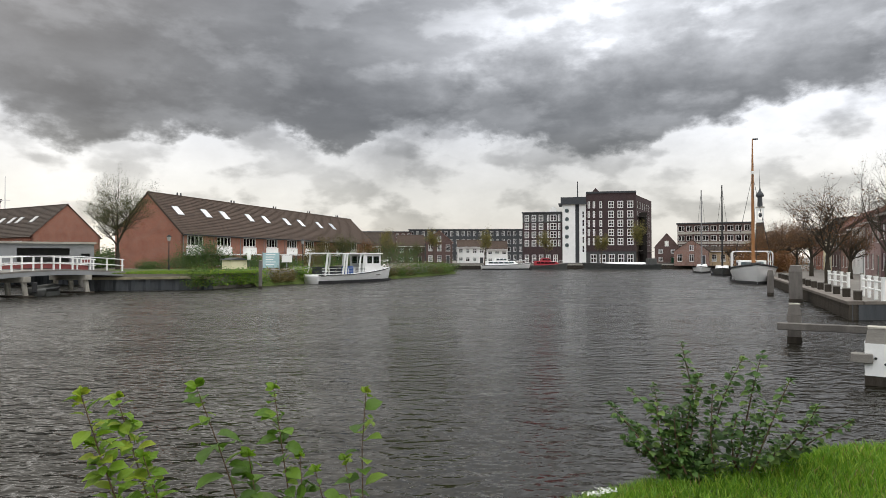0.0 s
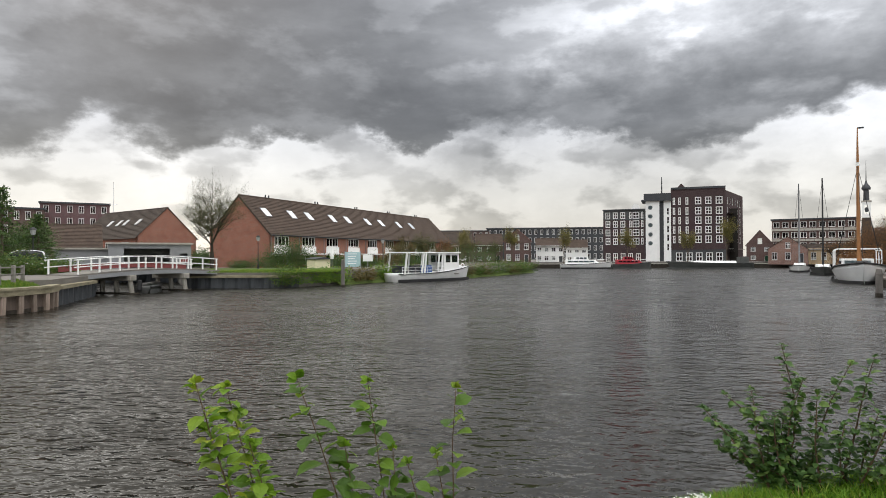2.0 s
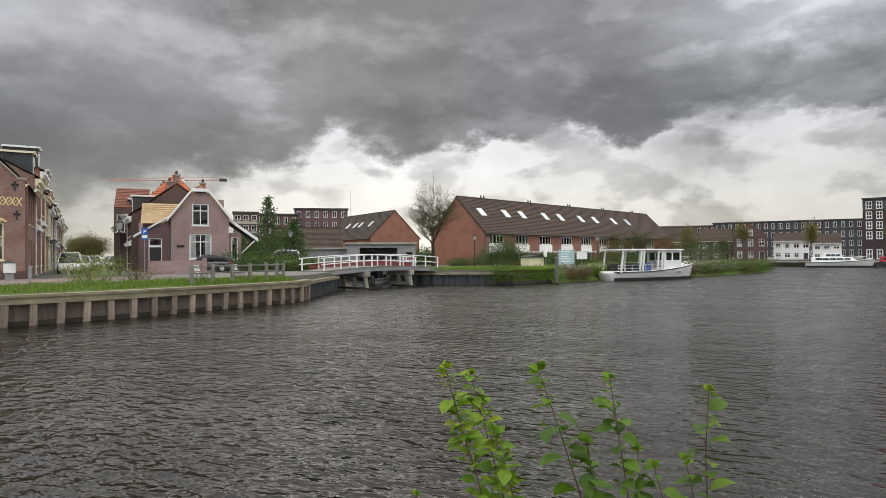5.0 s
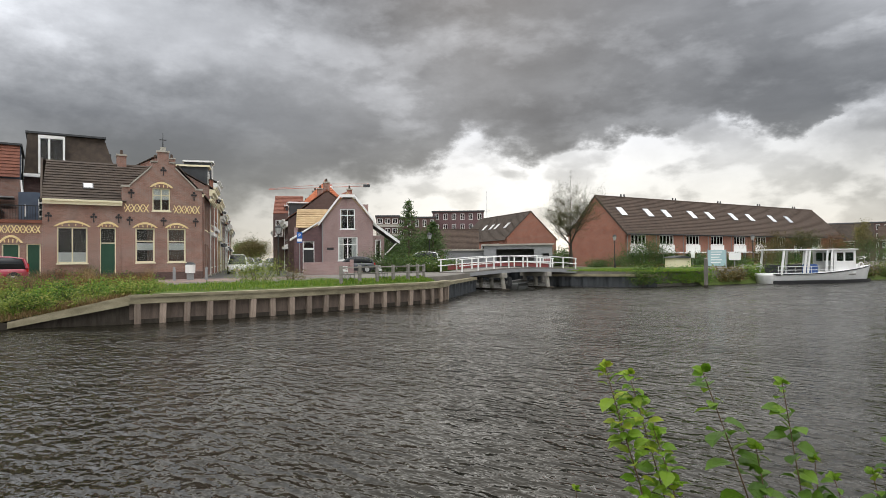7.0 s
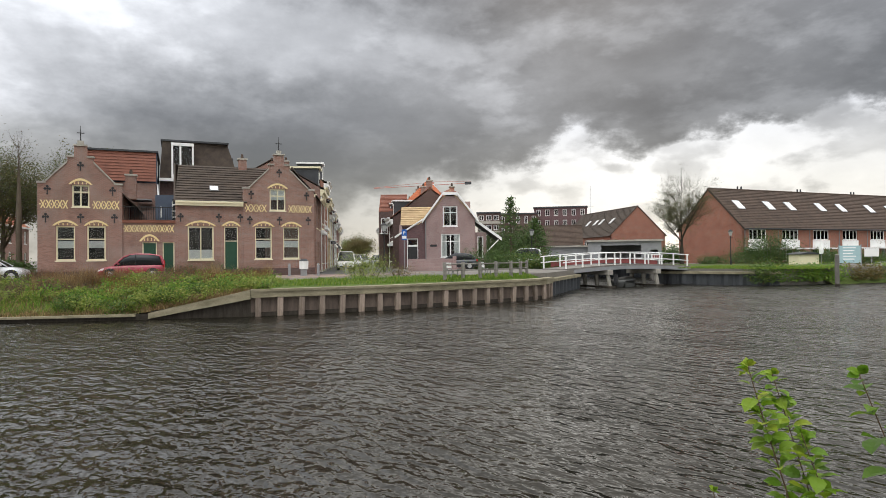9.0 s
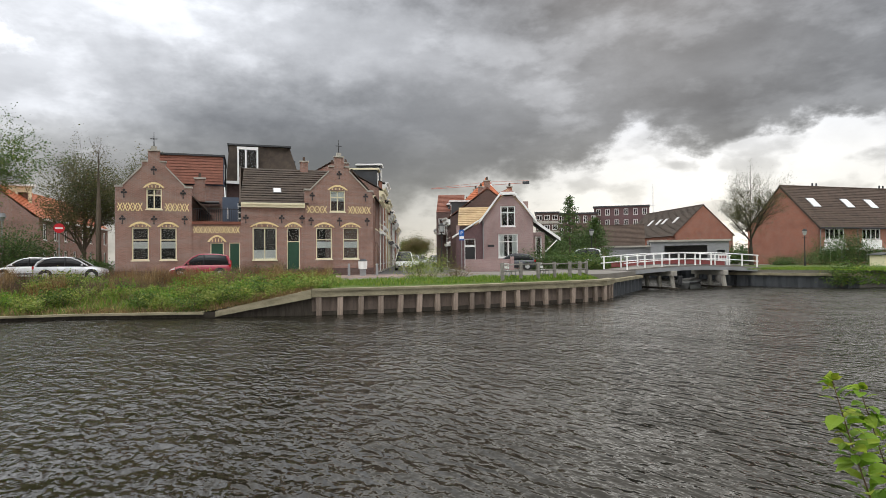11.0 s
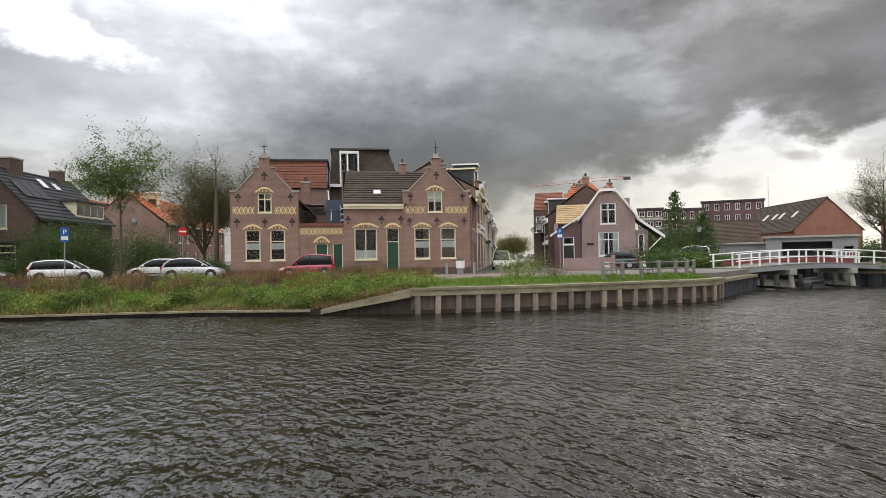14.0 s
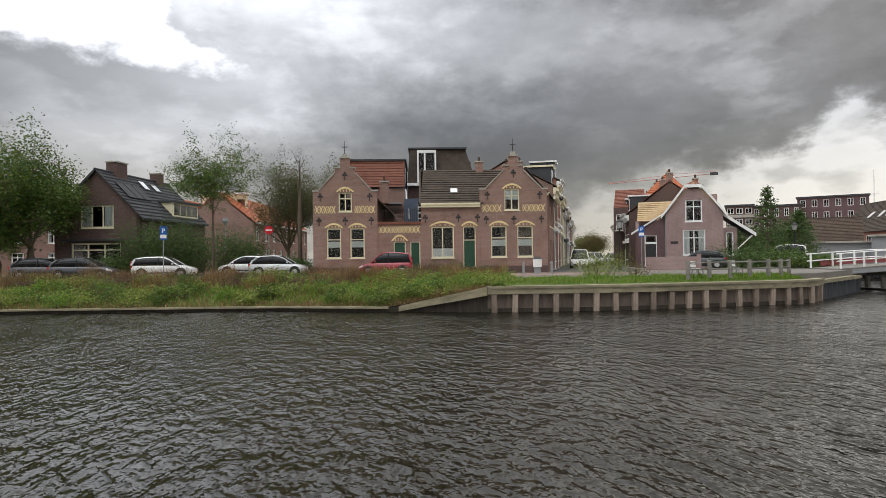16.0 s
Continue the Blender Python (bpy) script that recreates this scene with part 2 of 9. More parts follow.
def leaf_mat(name, c1, c2, c3=None, trans=0.35):
    """Leaves: colour varies from leaf to leaf, some light passes through."""
    m, nt, b = base_mat(name)
    ri = nt.nodes.new("ShaderNodeNewGeometry").outputs["Random Per Island"]
    oi = nt.nodes.new("ShaderNodeObjectInfo").outputs["Random"]
    stops = [(0.0, c1), (0.7, c2), (1.0, c3 or c2)]
    col = ramp(nt, maths(nt, "FRACT", maths(nt, "ADD", ri, oi)), stops)
    nt.links.new(col, b.inputs["Base Color"])
    b.inputs["Roughness"].default_value = 0.5
    b.inputs["Specular IOR Level"].default_value = 0.35
    tl = nt.nodes.new("ShaderNodeBsdfTranslucent")
    nt.links.new(col, tl.inputs[0])
    mx = nt.nodes.new("ShaderNodeMixShader")
    mx.inputs[0].default_value = trans
    nt.links.new(b.outputs[0], mx.inputs[1])
    nt.links.new(tl.outputs[0], mx.inputs[2])
    nt.links.new(mx.outputs[0], nt.nodes["Material Output"].inputs[0])
    return m


def water_mat():
    """Dark water whose ripples tilt the surface by their true slope at any distance."""
    m, nt, b = base_mat("canal_water")
    b.inputs["Base Color"].default_value = (0.009, 0.008, 0.005, 1)
    b.inputs["IOR"].default_value = 1.33
    b.inputs["Specular IOR Level"].default_value = 0.5
    ln = nt.nodes.new("ShaderNodeVectorMath")
    ln.operation = "LENGTH"
    nt.links.new(nt.nodes.new("ShaderNodeNewGeometry").outputs["Position"], ln.inputs[0])
    far = ramp(nt, maths(nt, "DIVIDE", ln.outputs["Value"], 100.0), [(0.05, 0.05), (0.2, 0.15), (0.45, 0.33), (1.0, 0.42)])
    co = nt.nodes.new("ShaderNodeTexCoord").outputs["Object"]
    gx = gy = None
    for sc, rot, st, amp, det in ((0.55, 30, (1.0, 1.6, 1), 0.16, 1), (2.0, 20, (1.0, 2.1, 1), 0.2, 2), (5.6, -12, (1.0, 1.8, 1), 0.055, 2), (14.0, 36, (1.0, 1.4, 1), 0.009, 1)):
        d = 0.12 / sc
        vals = []
        for ox, oy in ((0, 0), (d, 0), (0, d)):
            va = nt.nodes.new("ShaderNodeVectorMath")
            va.inputs[1].default_value = (ox, oy, 0)
            nt.links.new(co, va.inputs[0])
            mp = nt.nodes.new("ShaderNodeMapping")
            mp.inputs["Rotation"].default_value = (0, 0, radians(rot))
            mp.inputs["Scale"].default_value = st
            nt.links.new(va.outputs[0], mp.inputs[0])
            vals.append(noise3(nt, mp.outputs[0], sc, det, 0.5, 0.3))
        sx_ = maths(nt, "MULTIPLY", maths(nt, "SUBTRACT", vals[0], vals[1]), amp / d)
        sy_ = maths(nt, "MULTIPLY", maths(nt, "SUBTRACT", vals[0], vals[2]), amp / d)
        gx = sx_ if gx is None else maths(nt, "ADD", gx, sx_)
        gy = sy_ if gy is None else maths(nt, "ADD", gy, sy_)
    # calmer and ruffled patches
    mp = nt.nodes.new("ShaderNodeMapping")
    mp.inputs["Scale"].default_value = (0.6, 1.6, 1)
    nt.links.new(co, mp.inputs[0])
    gust = maths(nt, "MULTIPLY", ramp(nt, noise3(nt, co, 0.05, 2, 0.5), [(0.35, 0.6), (0.65, 1.0)]), ramp(nt, noise3(nt, mp.outputs[0], 0.13, 3, 0.5, 0.4), [(0.36, 0.62), (0.6, 1.0)]))
    streak = ramp(nt, noise3(nt, mp.outputs[0], 0.42, 4, 0.6, 0.5), [(0.36, 0.45), (0.62, 1.15)])
    nt.links.new(maths(nt, "MULTIPLY", far, streak), b.inputs["Roughness"])
    gust = maths(nt, "MULTIPLY", gust, maths(nt, "ADD", maths(nt, "MULTIPLY", streak, 0.7), 0.45))
    cb = nt.nodes.new("ShaderNodeCombineXYZ")
    nt.links.new(maths(nt, "MULTIPLY", gx, gust), cb.inputs[0])
    nt.links.new(maths(nt, "MULTIPLY", gy, gust), cb.inputs[1])
    cb.inputs[2].default_value = 1.0
    nm = nt.nodes.new("ShaderNodeVectorMath")
    nm.operation = "NORMALIZE"
    nt.links.new(cb.outputs[0], nm.inputs[0])
    nt.links.new(nm.outputs[0], b.inputs["Normal"])
    return m


M = {}
M["water"] = water_mat()
M["brick_brown"] = brickwork("brown_brick", (0.205, 0.108, 0.082), (0.29, 0.158, 0.122), (0.28, 0.25, 0.225))
M["brick_pink"] = brickwork("mauve_brick", (0.25, 0.155, 0.145), (0.33, 0.21, 0.195), (0.36, 0.32, 0.31))
M["brick_red"] = brickwork("red_brick", (0.27, 0.1, 0.065), (0.34, 0.135, 0.085), (0.26, 0.2, 0.17))
M["brick_dark"] = brickwork("dark_brick", (0.085, 0.05, 0.045), (0.13, 0.075, 0.065), (0.13, 0.11, 0.1))
M["brick_purple"] = brickwork("purple_brick", (0.1, 0.055, 0.06), (0.15, 0.08, 0.08), (0.14, 0.11, 0.11))
M["brick_yellow"] = brickwork("yellow_brick", (0.5, 0.36, 0.2), (0.58, 0.43, 0.25), (0.4, 0.35, 0.28))
M["brick_night"] = brickwork("blackish_purple_brick", (0.042, 0.026, 0.027), (0.066, 0.04, 0.04), (0.07, 0.055, 0.055))
M["brick_slate"] = brickwork("dark_slate_brick", (0.06, 0.062, 0.062), (0.085, 0.088, 0.088), (0.08, 0.08, 0.08))
M["tile_dark"] = surf("dark_roof_tile", (0.045, 0.036, 0.03), (0.085, 0.066, 0.052), 2.0, 0.85, 0.3, stain=0.5, spec=0.2)
M["tile_brown"] = surf("brown_roof_tile", (0.055, 0.04, 0.032), (0.1, 0.072, 0.055), 2.0, 0.85, 0.3, stain=0.5, spec=0.2)
M["tile_orange"] = surf("orange_roof_tile", (0.36, 0.1, 0.04), (0.48, 0.16, 0.075), 2.5, 0.65, 0.3, stain=0.6)
M["tile_red"] = surf("red_roof_tile", (0.15, 0.055, 0.035), (0.21, 0.08, 0.05), 2.5, 0.65, 0.3, stain=0.6)
M["tile_yellow"] = surf("ochre_roof_tile", (0.36, 0.25, 0.13), (0.48, 0.36, 0.21), 2.5, 0.65, 0.3, stain=0.6)
M["white"] = surf("white_paint", (0.76, 0.76, 0.74), (0.82, 0.82, 0.8), 1.5, 0.45, 0.03, stain=0.18)
M["cream"] = surf("cream_paint", (0.72, 0.66, 0.45), (0.78, 0.72, 0.52), 1.5, 0.5, 0.03, stain=0.18)
M["yellow_trim"] = surf("yellow_glazed_brick", (0.68, 0.52, 0.24), (0.77, 0.64, 0.36), 4.0, 0.5, 0.06, stain=0.2)
M["black"] = surf("black_iron", (0.018, 0.018, 0.02), (0.035, 0.035, 0.035), 4.0, 0.5, 0.05)
M["green_door"] = surf("dark_green_paint", (0.012, 0.05, 0.028), (0.02, 0.07, 0.04), 2.0, 0.35, 0.02)
M["grey_paint"] = surf("grey_paint", (0.22, 0.225, 0.23), (0.28, 0.285, 0.29), 1.2, 0.6, 0.05)
M["dark_cladding"] = surf("dark_cladding", (0.035, 0.038, 0.042), (0.06, 0.063, 0.068), 2.0, 0.55, 0.08)
M["concrete"] = surf("weathered_concrete", (0.3, 0.28, 0.24), (0.42, 0.4, 0.35), 1.5, 0.85, 0.3, stain=0.6)
M["cap"] = surf("timber_capping", (0.16, 0.14, 0.085), (0.34, 0.3, 0.205), 1.2, 0.8, 0.3, stain=0.6, stretch=(1, 1, 3))
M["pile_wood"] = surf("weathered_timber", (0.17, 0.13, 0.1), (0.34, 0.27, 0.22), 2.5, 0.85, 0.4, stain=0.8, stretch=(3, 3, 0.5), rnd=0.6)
M["pile_dark"] = surf("dark_timber", (0.03, 0.026, 0.021), (0.065, 0.055, 0.044), 2.5, 0.85, 0.4, spec=0.12, stain=0.7, stretch=(3, 3, 0.5), rnd=0.3)
# brown with stains, toned below the piles' colour to deepen the shaded gaps
M["pile_back"] = surf("stained_gap_dark_planking", (0.085, 0.066, 0.054), (0.17, 0.13, 0.105), 1.5, 0.85, 0.4, stain=0.7, stretch=(3, 3, 0.5))
M["steel_pile"] = surf("dark_steel_piling", (0.035, 0.04, 0.045), (0.07, 0.075, 0.08), 2.0, 0.55, 0.2, stain=0.5, stretch=(2, 2, 0.4))
M["dark_wood"] = surf("dark_weathered_wood", (0.09, 0.082, 0.074), (0.17, 0.155, 0.14), 2.0, 0.85, 0.35, stain=0.6, stretch=(2, 2, 0.6), rnd=0.2)
M["worn_coping"] = surf("worn_brown_coping", (0.12, 0.105, 0.09), (0.19, 0.165, 0.14), 1.6, 0.85, 0.3, stain=0.5)
M["bark_dark"] = surf("dark_bark", (0.035, 0.03, 0.022), (0.07, 0.058, 0.042), 5.0, 0.9, 0.5)
M["grey_wood"] = surf("grey_weathered_wood", (0.14, 0.13, 0.115), (0.26, 0.245, 0.22), 2.0, 0.85, 0.35, stain=0.6, stretch=(0.6, 3, 3), rnd=0.2)
M["asphalt"] = surf("asphalt", (0.06, 0.06, 0.06), (0.1, 0.098, 0.095), 2.0, 0.85, 0.2)
M["paving"] = brickwork("brick_paving", (0.2, 0.15, 0.13), (0.27, 0.2, 0.17), (0.14, 0.12, 0.1), bw=0.2, bh=0.1)
M["soil"] = surf("grassy_soil", (0.05, 0.07, 0.014), (0.09, 0.13, 0.025), 1.2, 0.95, 0.5, stain=0.5)
M["ground"] = surf("paved_ground", (0.13, 0.12, 0.105), (0.2, 0.185, 0.165), 0.6, 0.9, 0.2, stain=0.4)
M["glass"] = glass_mat("window_glass", (0.88, 0.9, 0.9))
M["glass_dark"] = glass_mat("tinted_glass", (0.35, 0.4, 0.42))
M["curtain"] = surf("white_curtain", (0.7, 0.7, 0.68), (0.78, 0.78, 0.76), 6.0, 0.9, 0.1, stretch=(4, 1, 0.5))
# near-black: the darkness of unlit rooms is put into this colour
M["room"] = surf("unlit_room_black", (0.016, 0.014, 0.012), (0.03, 0.026, 0.022), 1.0, 0.9, 0.0)
M["bark"] = surf("brown_bark", (0.075, 0.058, 0.042), (0.14, 0.11, 0.08), 5.0, 0.9, 0.6, stretch=(2, 2, 0.4))
M["leaf_green"] = leaf_mat("green_leaves", (0.04, 0.085, 0.012), (0.085, 0.15, 0.025), (0.17, 0.18, 0.035))
M["leaf_dark"] = leaf_mat("dark_green_leaves", (0.03, 0.065, 0.014), (0.065, 0.12, 0.026), (0.11, 0.16, 0.035), 0.25)
M["leaf_olive"] = leaf_mat("autumn_olive_leaves", (0.08, 0.075, 0.025), (0.13, 0.11, 0.035), (0.2, 0.13, 0.04))
M["leaf_brown"] = leaf_mat("autumn_brown_leaves", (0.12, 0.06, 0.025), (0.2, 0.09, 0.03), (0.26, 0.13, 0.04))
M["leaf_bright"] = leaf_mat("fresh_green_leaves", (0.09, 0.19, 0.025), (0.16, 0.28, 0.04), (0.3, 0.34, 0.05), 0.45)
M["grass"] = leaf_mat("grass_blades", (0.07, 0.15, 0.015), (0.15, 0.25, 0.025), (0.28, 0.3, 0.06), 0.4)
M["bank_blade"] = leaf_mat("lush_grass_blades", (0.07, 0.17, 0.012), (0.16, 0.31, 0.02), (0.3, 0.38, 0.05), 0.45)
M["dry_grass"] = leaf_mat("dry_weeds", (0.14, 0.085, 0.04), (0.26, 0.175, 0.08), (0.4, 0.29, 0.14), 0.3)
M["dead_weed"] = leaf_mat("withered_grey_brown_weeds", (0.075, 0.05, 0.035), (0.15, 0.1, 0.065), (0.22, 0.14, 0.09), 0.2)


# ---- mesh building ----
class MB:
    """Collects vertices and faces of one mesh."""

    def __init__(self):
        self.v, self.f = [], []

    def quad(self, *pts):
        i = len(self.v)
        self.v += [tuple(p) for p in pts]
        self.f.append(tuple(range(i, i + len(pts))))
        return self

    def box(self, x0, x1, y0, y1, z0, z1, bev=0.0):
        i = len(self.v)
        self.v += [(x, y, z) for z in (z0, z1) for y in (y0, y1) for x in (x0, x1)]
        for q in ((0, 2, 3, 1), (4, 5, 7, 6), (0, 1, 5, 4), (2, 6, 7, 3), (0, 4, 6, 2), (1, 3, 7, 5)):
            self.f.append(tuple(i + k for k in q))
        return self

    def prism(self, poly, y0, y1):
        """A polygon in (x, z), counter-clockwise seen from -y, run from y0 to y1."""
        i, n = len(self.v), len(poly)
        self.v += [(x, y0, z) for x, z in poly] + [(x, y1, z) for x, z in poly]
        self.f.append(tuple(i + k for k in range(n)))
        self.f.append(tuple(i + n + k for k in reversed(range(n))))
        for k in range(n):
            j = (k + 1) % n
            self.f.append((i + j, i + k, i + n + k, i + n + j))
        return self

    def slab(self, poly, z0, z1):
        """A polygon in (x, y), counter-clockwise from above, from z0 up to z1."""
        i, n = len(self.v), len(poly)
        self.v += [(x, y, z0) for x, y in poly] + [(x, y, z1) for x, y in poly]
        self.f.append(tuple(i + k for k in reversed(range(n))))
        self.f.append(tuple(i + n + k for k in range(n)))
        for k in range(n):
            j = (k + 1) % n
            self.f.append((i + k, i + j, i + n + j, i + n + k))
        return self

    def tube(self, pts, radii, n=8, cap=True):
        """A round bar through points with a radius at each."""
        pts = [Vector(p) for p in pts]
        if isinstance(radii, (int, float)):
            radii = [radii] * len(pts)
        rings = []
        for k, p in enumerate(pts):
            d = (pts[min(k + 1, len(pts) - 1)] - pts[max(k - 1, 0)]).normalized()
            a = d.cross(Vector((0, 0, 1)))
            if a.length < 1e-3:
                a = Vector((1, 0, 0))
            a.normalize()
            b = d.cross(a)
            i = len(self.v)
            for q in range(n):
                w = 2 * math.pi * q / n
                self.v.append(tuple(p + (a * math.cos(w) + b * math.sin(w)) * radii[k]))
            rings.append(i)
        for r0, r1 in zip(rings, rings[1:]):
            for q in range(n):
                self.f.append((r0 + q, r0 + (q + 1) % n, r1 + (q + 1) % n, r1 + q))
        if cap:
            self.f.append(tuple(rings[0] + q for q in reversed(range(n))))
            self.f.append(tuple(rings[-1] + q for q in range(n)))
        return self

    def loft(self, sections, closed=True, cap=True):
        """Skins rings of equal length."""
        n = len(sections[0])
        rings = []
        for s in sections:
            rings.append(len(self.v))
            self.v += [tuple(p) for p in s]
        for r0, r1 in zip(rings, rings[1:]):
            for q in range(n if closed else n - 1):
                self.f.append((r0 + q, r0 + (q + 1) % n, r1 + (q + 1) % n, r1 + q))
        if cap:
            self.f.append(tuple(rings[0] + q for q in reversed(range(n))))
            self.f.append(tuple(rings[-1] + q for q in range(n)))
        return self

    def moved(self, m):
        self.v = [tuple(m @ Vector(p)) for p in self.v]
        return self

    def add(self, other, m=None):
        i = len(self.v)
        self.v += [tuple(m @ Vector(p)) for p in other.v] if m is not None else other.v
        self.f += [tuple(i + k for k in q) for q in other.f]
        return self

    def mesh(self, name, mat, smooth=False):
        me = bpy.data.meshes.new(name)
        me.from_pydata(self.v, [], self.f)
        if smooth:
            me.polygons.foreach_set("use_smooth", [True] * len(me.polygons))
        me.update()
        me.materials.append(M[mat] if isinstance(mat, str) else mat)
        return me


def bevel(me, w, seg=1):
    bm = bmesh.new()
    bm.from_mesh(me)
    bmesh.ops.remove_doubles(bm, verts=bm.verts, dist=1e-4)
    bmesh.ops.bevel(bm, geom=[e for e in bm.edges if len(e.link_faces) == 2 and e.calc_face_angle(0) > 0.5], offset=w, segments=seg, affect="EDGES", clamp_overlap=True)
    bm.to_mesh(me)
    bm.free()
    return me


def part(name, mb, mat, parent, label="", smooth=False, bev=0.0, m=None, kind=""):
    """One mesh object under a thing or a part; m: its pose in the parent's frame."""
    me = mb if isinstance(mb, bpy.types.Mesh) else mb.mesh(name, mat, smooth)
    if bev:
        bevel(me, bev)
    ob = new(name, me)
    ob.parent = parent
    if m is not None:
        ob.matrix_basis = m
    return tagged(ob, label=label, kind=kind)


def thing(name, m, label, category, group="", kind=""):
    ob = new(name)
    ob.empty_display_size = 0.2
    ob.matrix_basis = m
    return tagged(ob, label=label, category=category, group=group, kind=kind)


def solid(name, mb, mat, label, category="", m=None, group="", kind="", smooth=False, bev=0.0):
    """A top-level thing that is one mesh."""
    me = mb.mesh(name, mat, smooth)
    if bev:
        bevel(me, bev)
    ob = new(name, me)
    if m is not None:
        ob.matrix_basis = m
    return tagged(ob, label=label, category=category, group=group, kind=kind)


def polar(azimuth, d):
    return -math.sin(radians(azimuth)) * d, math.cos(radians(azimuth)) * d

# ---- water and ground ----
water = solid("water", MB().quad((-1500, -300, 0), (1500, -300, 0), (1500, 2500, 0), (-1500, 2500, 0)), "water", "dark rippled grey canal water under an overcast sky", "water", kind="structure")

STREET = 1.6    # street west of the basin
ROWZ = 1.5       # ground before the terrace
FARZ = 1.0
# front edge of the western bank: low timber edge, ramp, then the piled quay
LOW_EDGE = [(-42.5, -22.5), (-39.1, -9.9), (-34.9, 2.2), (-31.3, 7.9)]
QUAY = [(-29.1, 12.0), (-28.0, 15.3), (-27.1, 18.8), (-26.7, 22.3), (-26.4, 25.9), (-26.1, 28.9), (-26.4, 31.0), (-27.5, 33.0)]
CANAL_W = [(-27.5, 33.0), (-31.7, 41.9), (-50.0, 66.6), (-186.5, 256.5), (-420.0, 600.0)]
CANAL_E = [(-21.9, 55.3), (-30.6, 52.6), (-42.7, 71.0), (-171.0, 259.6), (-400.0, 610.0)]
POINT = [(-18.3, 60.5), (-15.7, 67.4), (-12.2, 73.5), (-7.3, 80.7), (-2.3, 93.0), (2.0, 107.7), (2.6, 111.5), (0.6, 116.1), (-3.7, 126.5), (-5.0, 144.9)]
FAR_QUAY = [(0.0, 145.2), (62.7, 150.1), (74.2, 153.7)]
EAST = [(18.7, 28.1), (66.8, 138.6)]

g = MB()
inner = [(-49.2, -22.9), (-46.9, -9.2), (-42.8, 3.0), (-39.0, 9.0), (-36.3, 12.1), (-33.2, 14.4), (-31.8, 17.9), (-30.6, 21.5), (-29.9, 24.5), (-29.4, 27.6), (-28.5, 29.8), (-28.4, 31.3), (-28.0, 33.2), (-32.1, 42.1), (-50.5, 66.9), (-187.3, 256.5), (-420.0, 600.0)]
g.slab([(-1200, -22)] + inner + [(-1200, 600)][:1], -2.0, STREET)
g.slab([(x, y) for x, y in [(-22.0, 56.0), (-19.0, 61.3), (-16.6, 67.9), (-13.1, 74.2), (-8.2, 81.2), (-3.2, 93.6), (1.2, 108.0), (1.7, 111.3), (-0.2, 115.7), (-4.4, 126.2), (-5.8, 145.6), (74.2, 153.7)]]
       + [(900, 116.0), (900, 1800), (-1200, 1800), (-1200, 900), (-401, 612), (-171.9, 260.2), (-43.3, 71.5), (-30.9, 53.1)], -2.0, ROWZ - 0.05)
g.slab([(18.9, 28.4), (65.0, 31.1), (900, 20), (900, 115.9), (74.2, 153.5), (67.0, 138.7)], -2.0, 0.8)
g.slab([(-48.9, 64.8), (-39.6, 66.0), (-171.6, 259.6), (-400.5, 610.5), (-419.5, 600), (-186.2, 256.5)], -2.0, ROWZ - 0.1)
ground = solid("ground", g, "ground", "paved and bare ground round the harbour basin", "ground", kind="structure")


def strip(edge, off, z0, z1, mat, name, label, thick=0.3, kind="structure", cat=""):
    """A wall or beam that follows an edge: from off to off + thick inland of it."""
    mb = MB()
    pts = [Vector((x, y, 0)) for x, y in edge]
    nor = []
    for k, p in enumerate(pts):
        d = (pts[min(k + 1, len(pts) - 1)] - pts[max(k - 1, 0)]).normalized()
        nor.append(Vector((-d.y, d.x, 0)))
    secs = []
    for p, q in zip(pts, nor):
        za = z0(p) if callable(z0) else z0
        zb = z1(p) if callable(z1) else z1
        a, b = p + q * off, p + q * (off + thick)
        secs.append([(a.x, a.y, za), (b.x, b.y, za), (b.x, b.y, zb), (a.x, a.y, zb)])
    mb.loft(secs)
    return mb


def along(edge, step, start=0.0):
    """Points and headings at even steps along a line."""
    out, need = [], start
    for (x0, y0), (x1, y1) in zip(edge, edge[1:]):
        L = math.hypot(x1 - x0, y1 - y0)
        while need <= L:
            f = need / L
            out.append((x0 + (x1 - x0) * f, y0 + (y1 - y0) * f, math.degrees(math.atan2(y1 - y0, x1 - x0))))
            need += step
        need -= L
    return out


# piled timber quay with a heavy capping beam
quay = thing("quay_wall", Matrix(), "timber-piled quay wall with a weathered capping beam", "quay", kind="structure")
part("planking", strip(QUAY, 0.1, -1.5, 0.95, "pile_wood", "planking", ""), "pile_back", quay, "stained planking behind the piles, toned dark for the gaps")
part("capping_beam", strip(QUAY, -0.16, 0.93, 1.22, "cap", "", "", 0.75), "cap", quay, "pale weathered concrete capping beam")
part("capping_board", strip(QUAY, -0.22, 1.22, 1.34, "cap", "", "", 0.6), "cap", quay, "overhanging top board")
pile = MB().box(-0.145, 0.145, -0.14, 0.2, -1.5, 0.94).mesh("pile", "pile_wood")
bevel(pile, 0.03)
for x, y, h in along(QUAY, 1.05, 0.35):
    part("pile", pile, None, quay, m=pose(x, y, random.uniform(-0.02, 0.0), random.uniform(-1.5, 1.5), random.uniform(-3.0, 3.0), h + random.uniform(-6, 6)))
# added strip, its dark colour stands for the gap below the planking
part("waterline_board", strip(QUAY, 0.04, -1.0, 0.2, "", "", "", 0.06), "pile_dark", quay, "dark strip standing for the gap under the planking")
lowbank = thing("bank_edging", Matrix(), "low timber edging along the grassy bank", "edging", kind="structure")
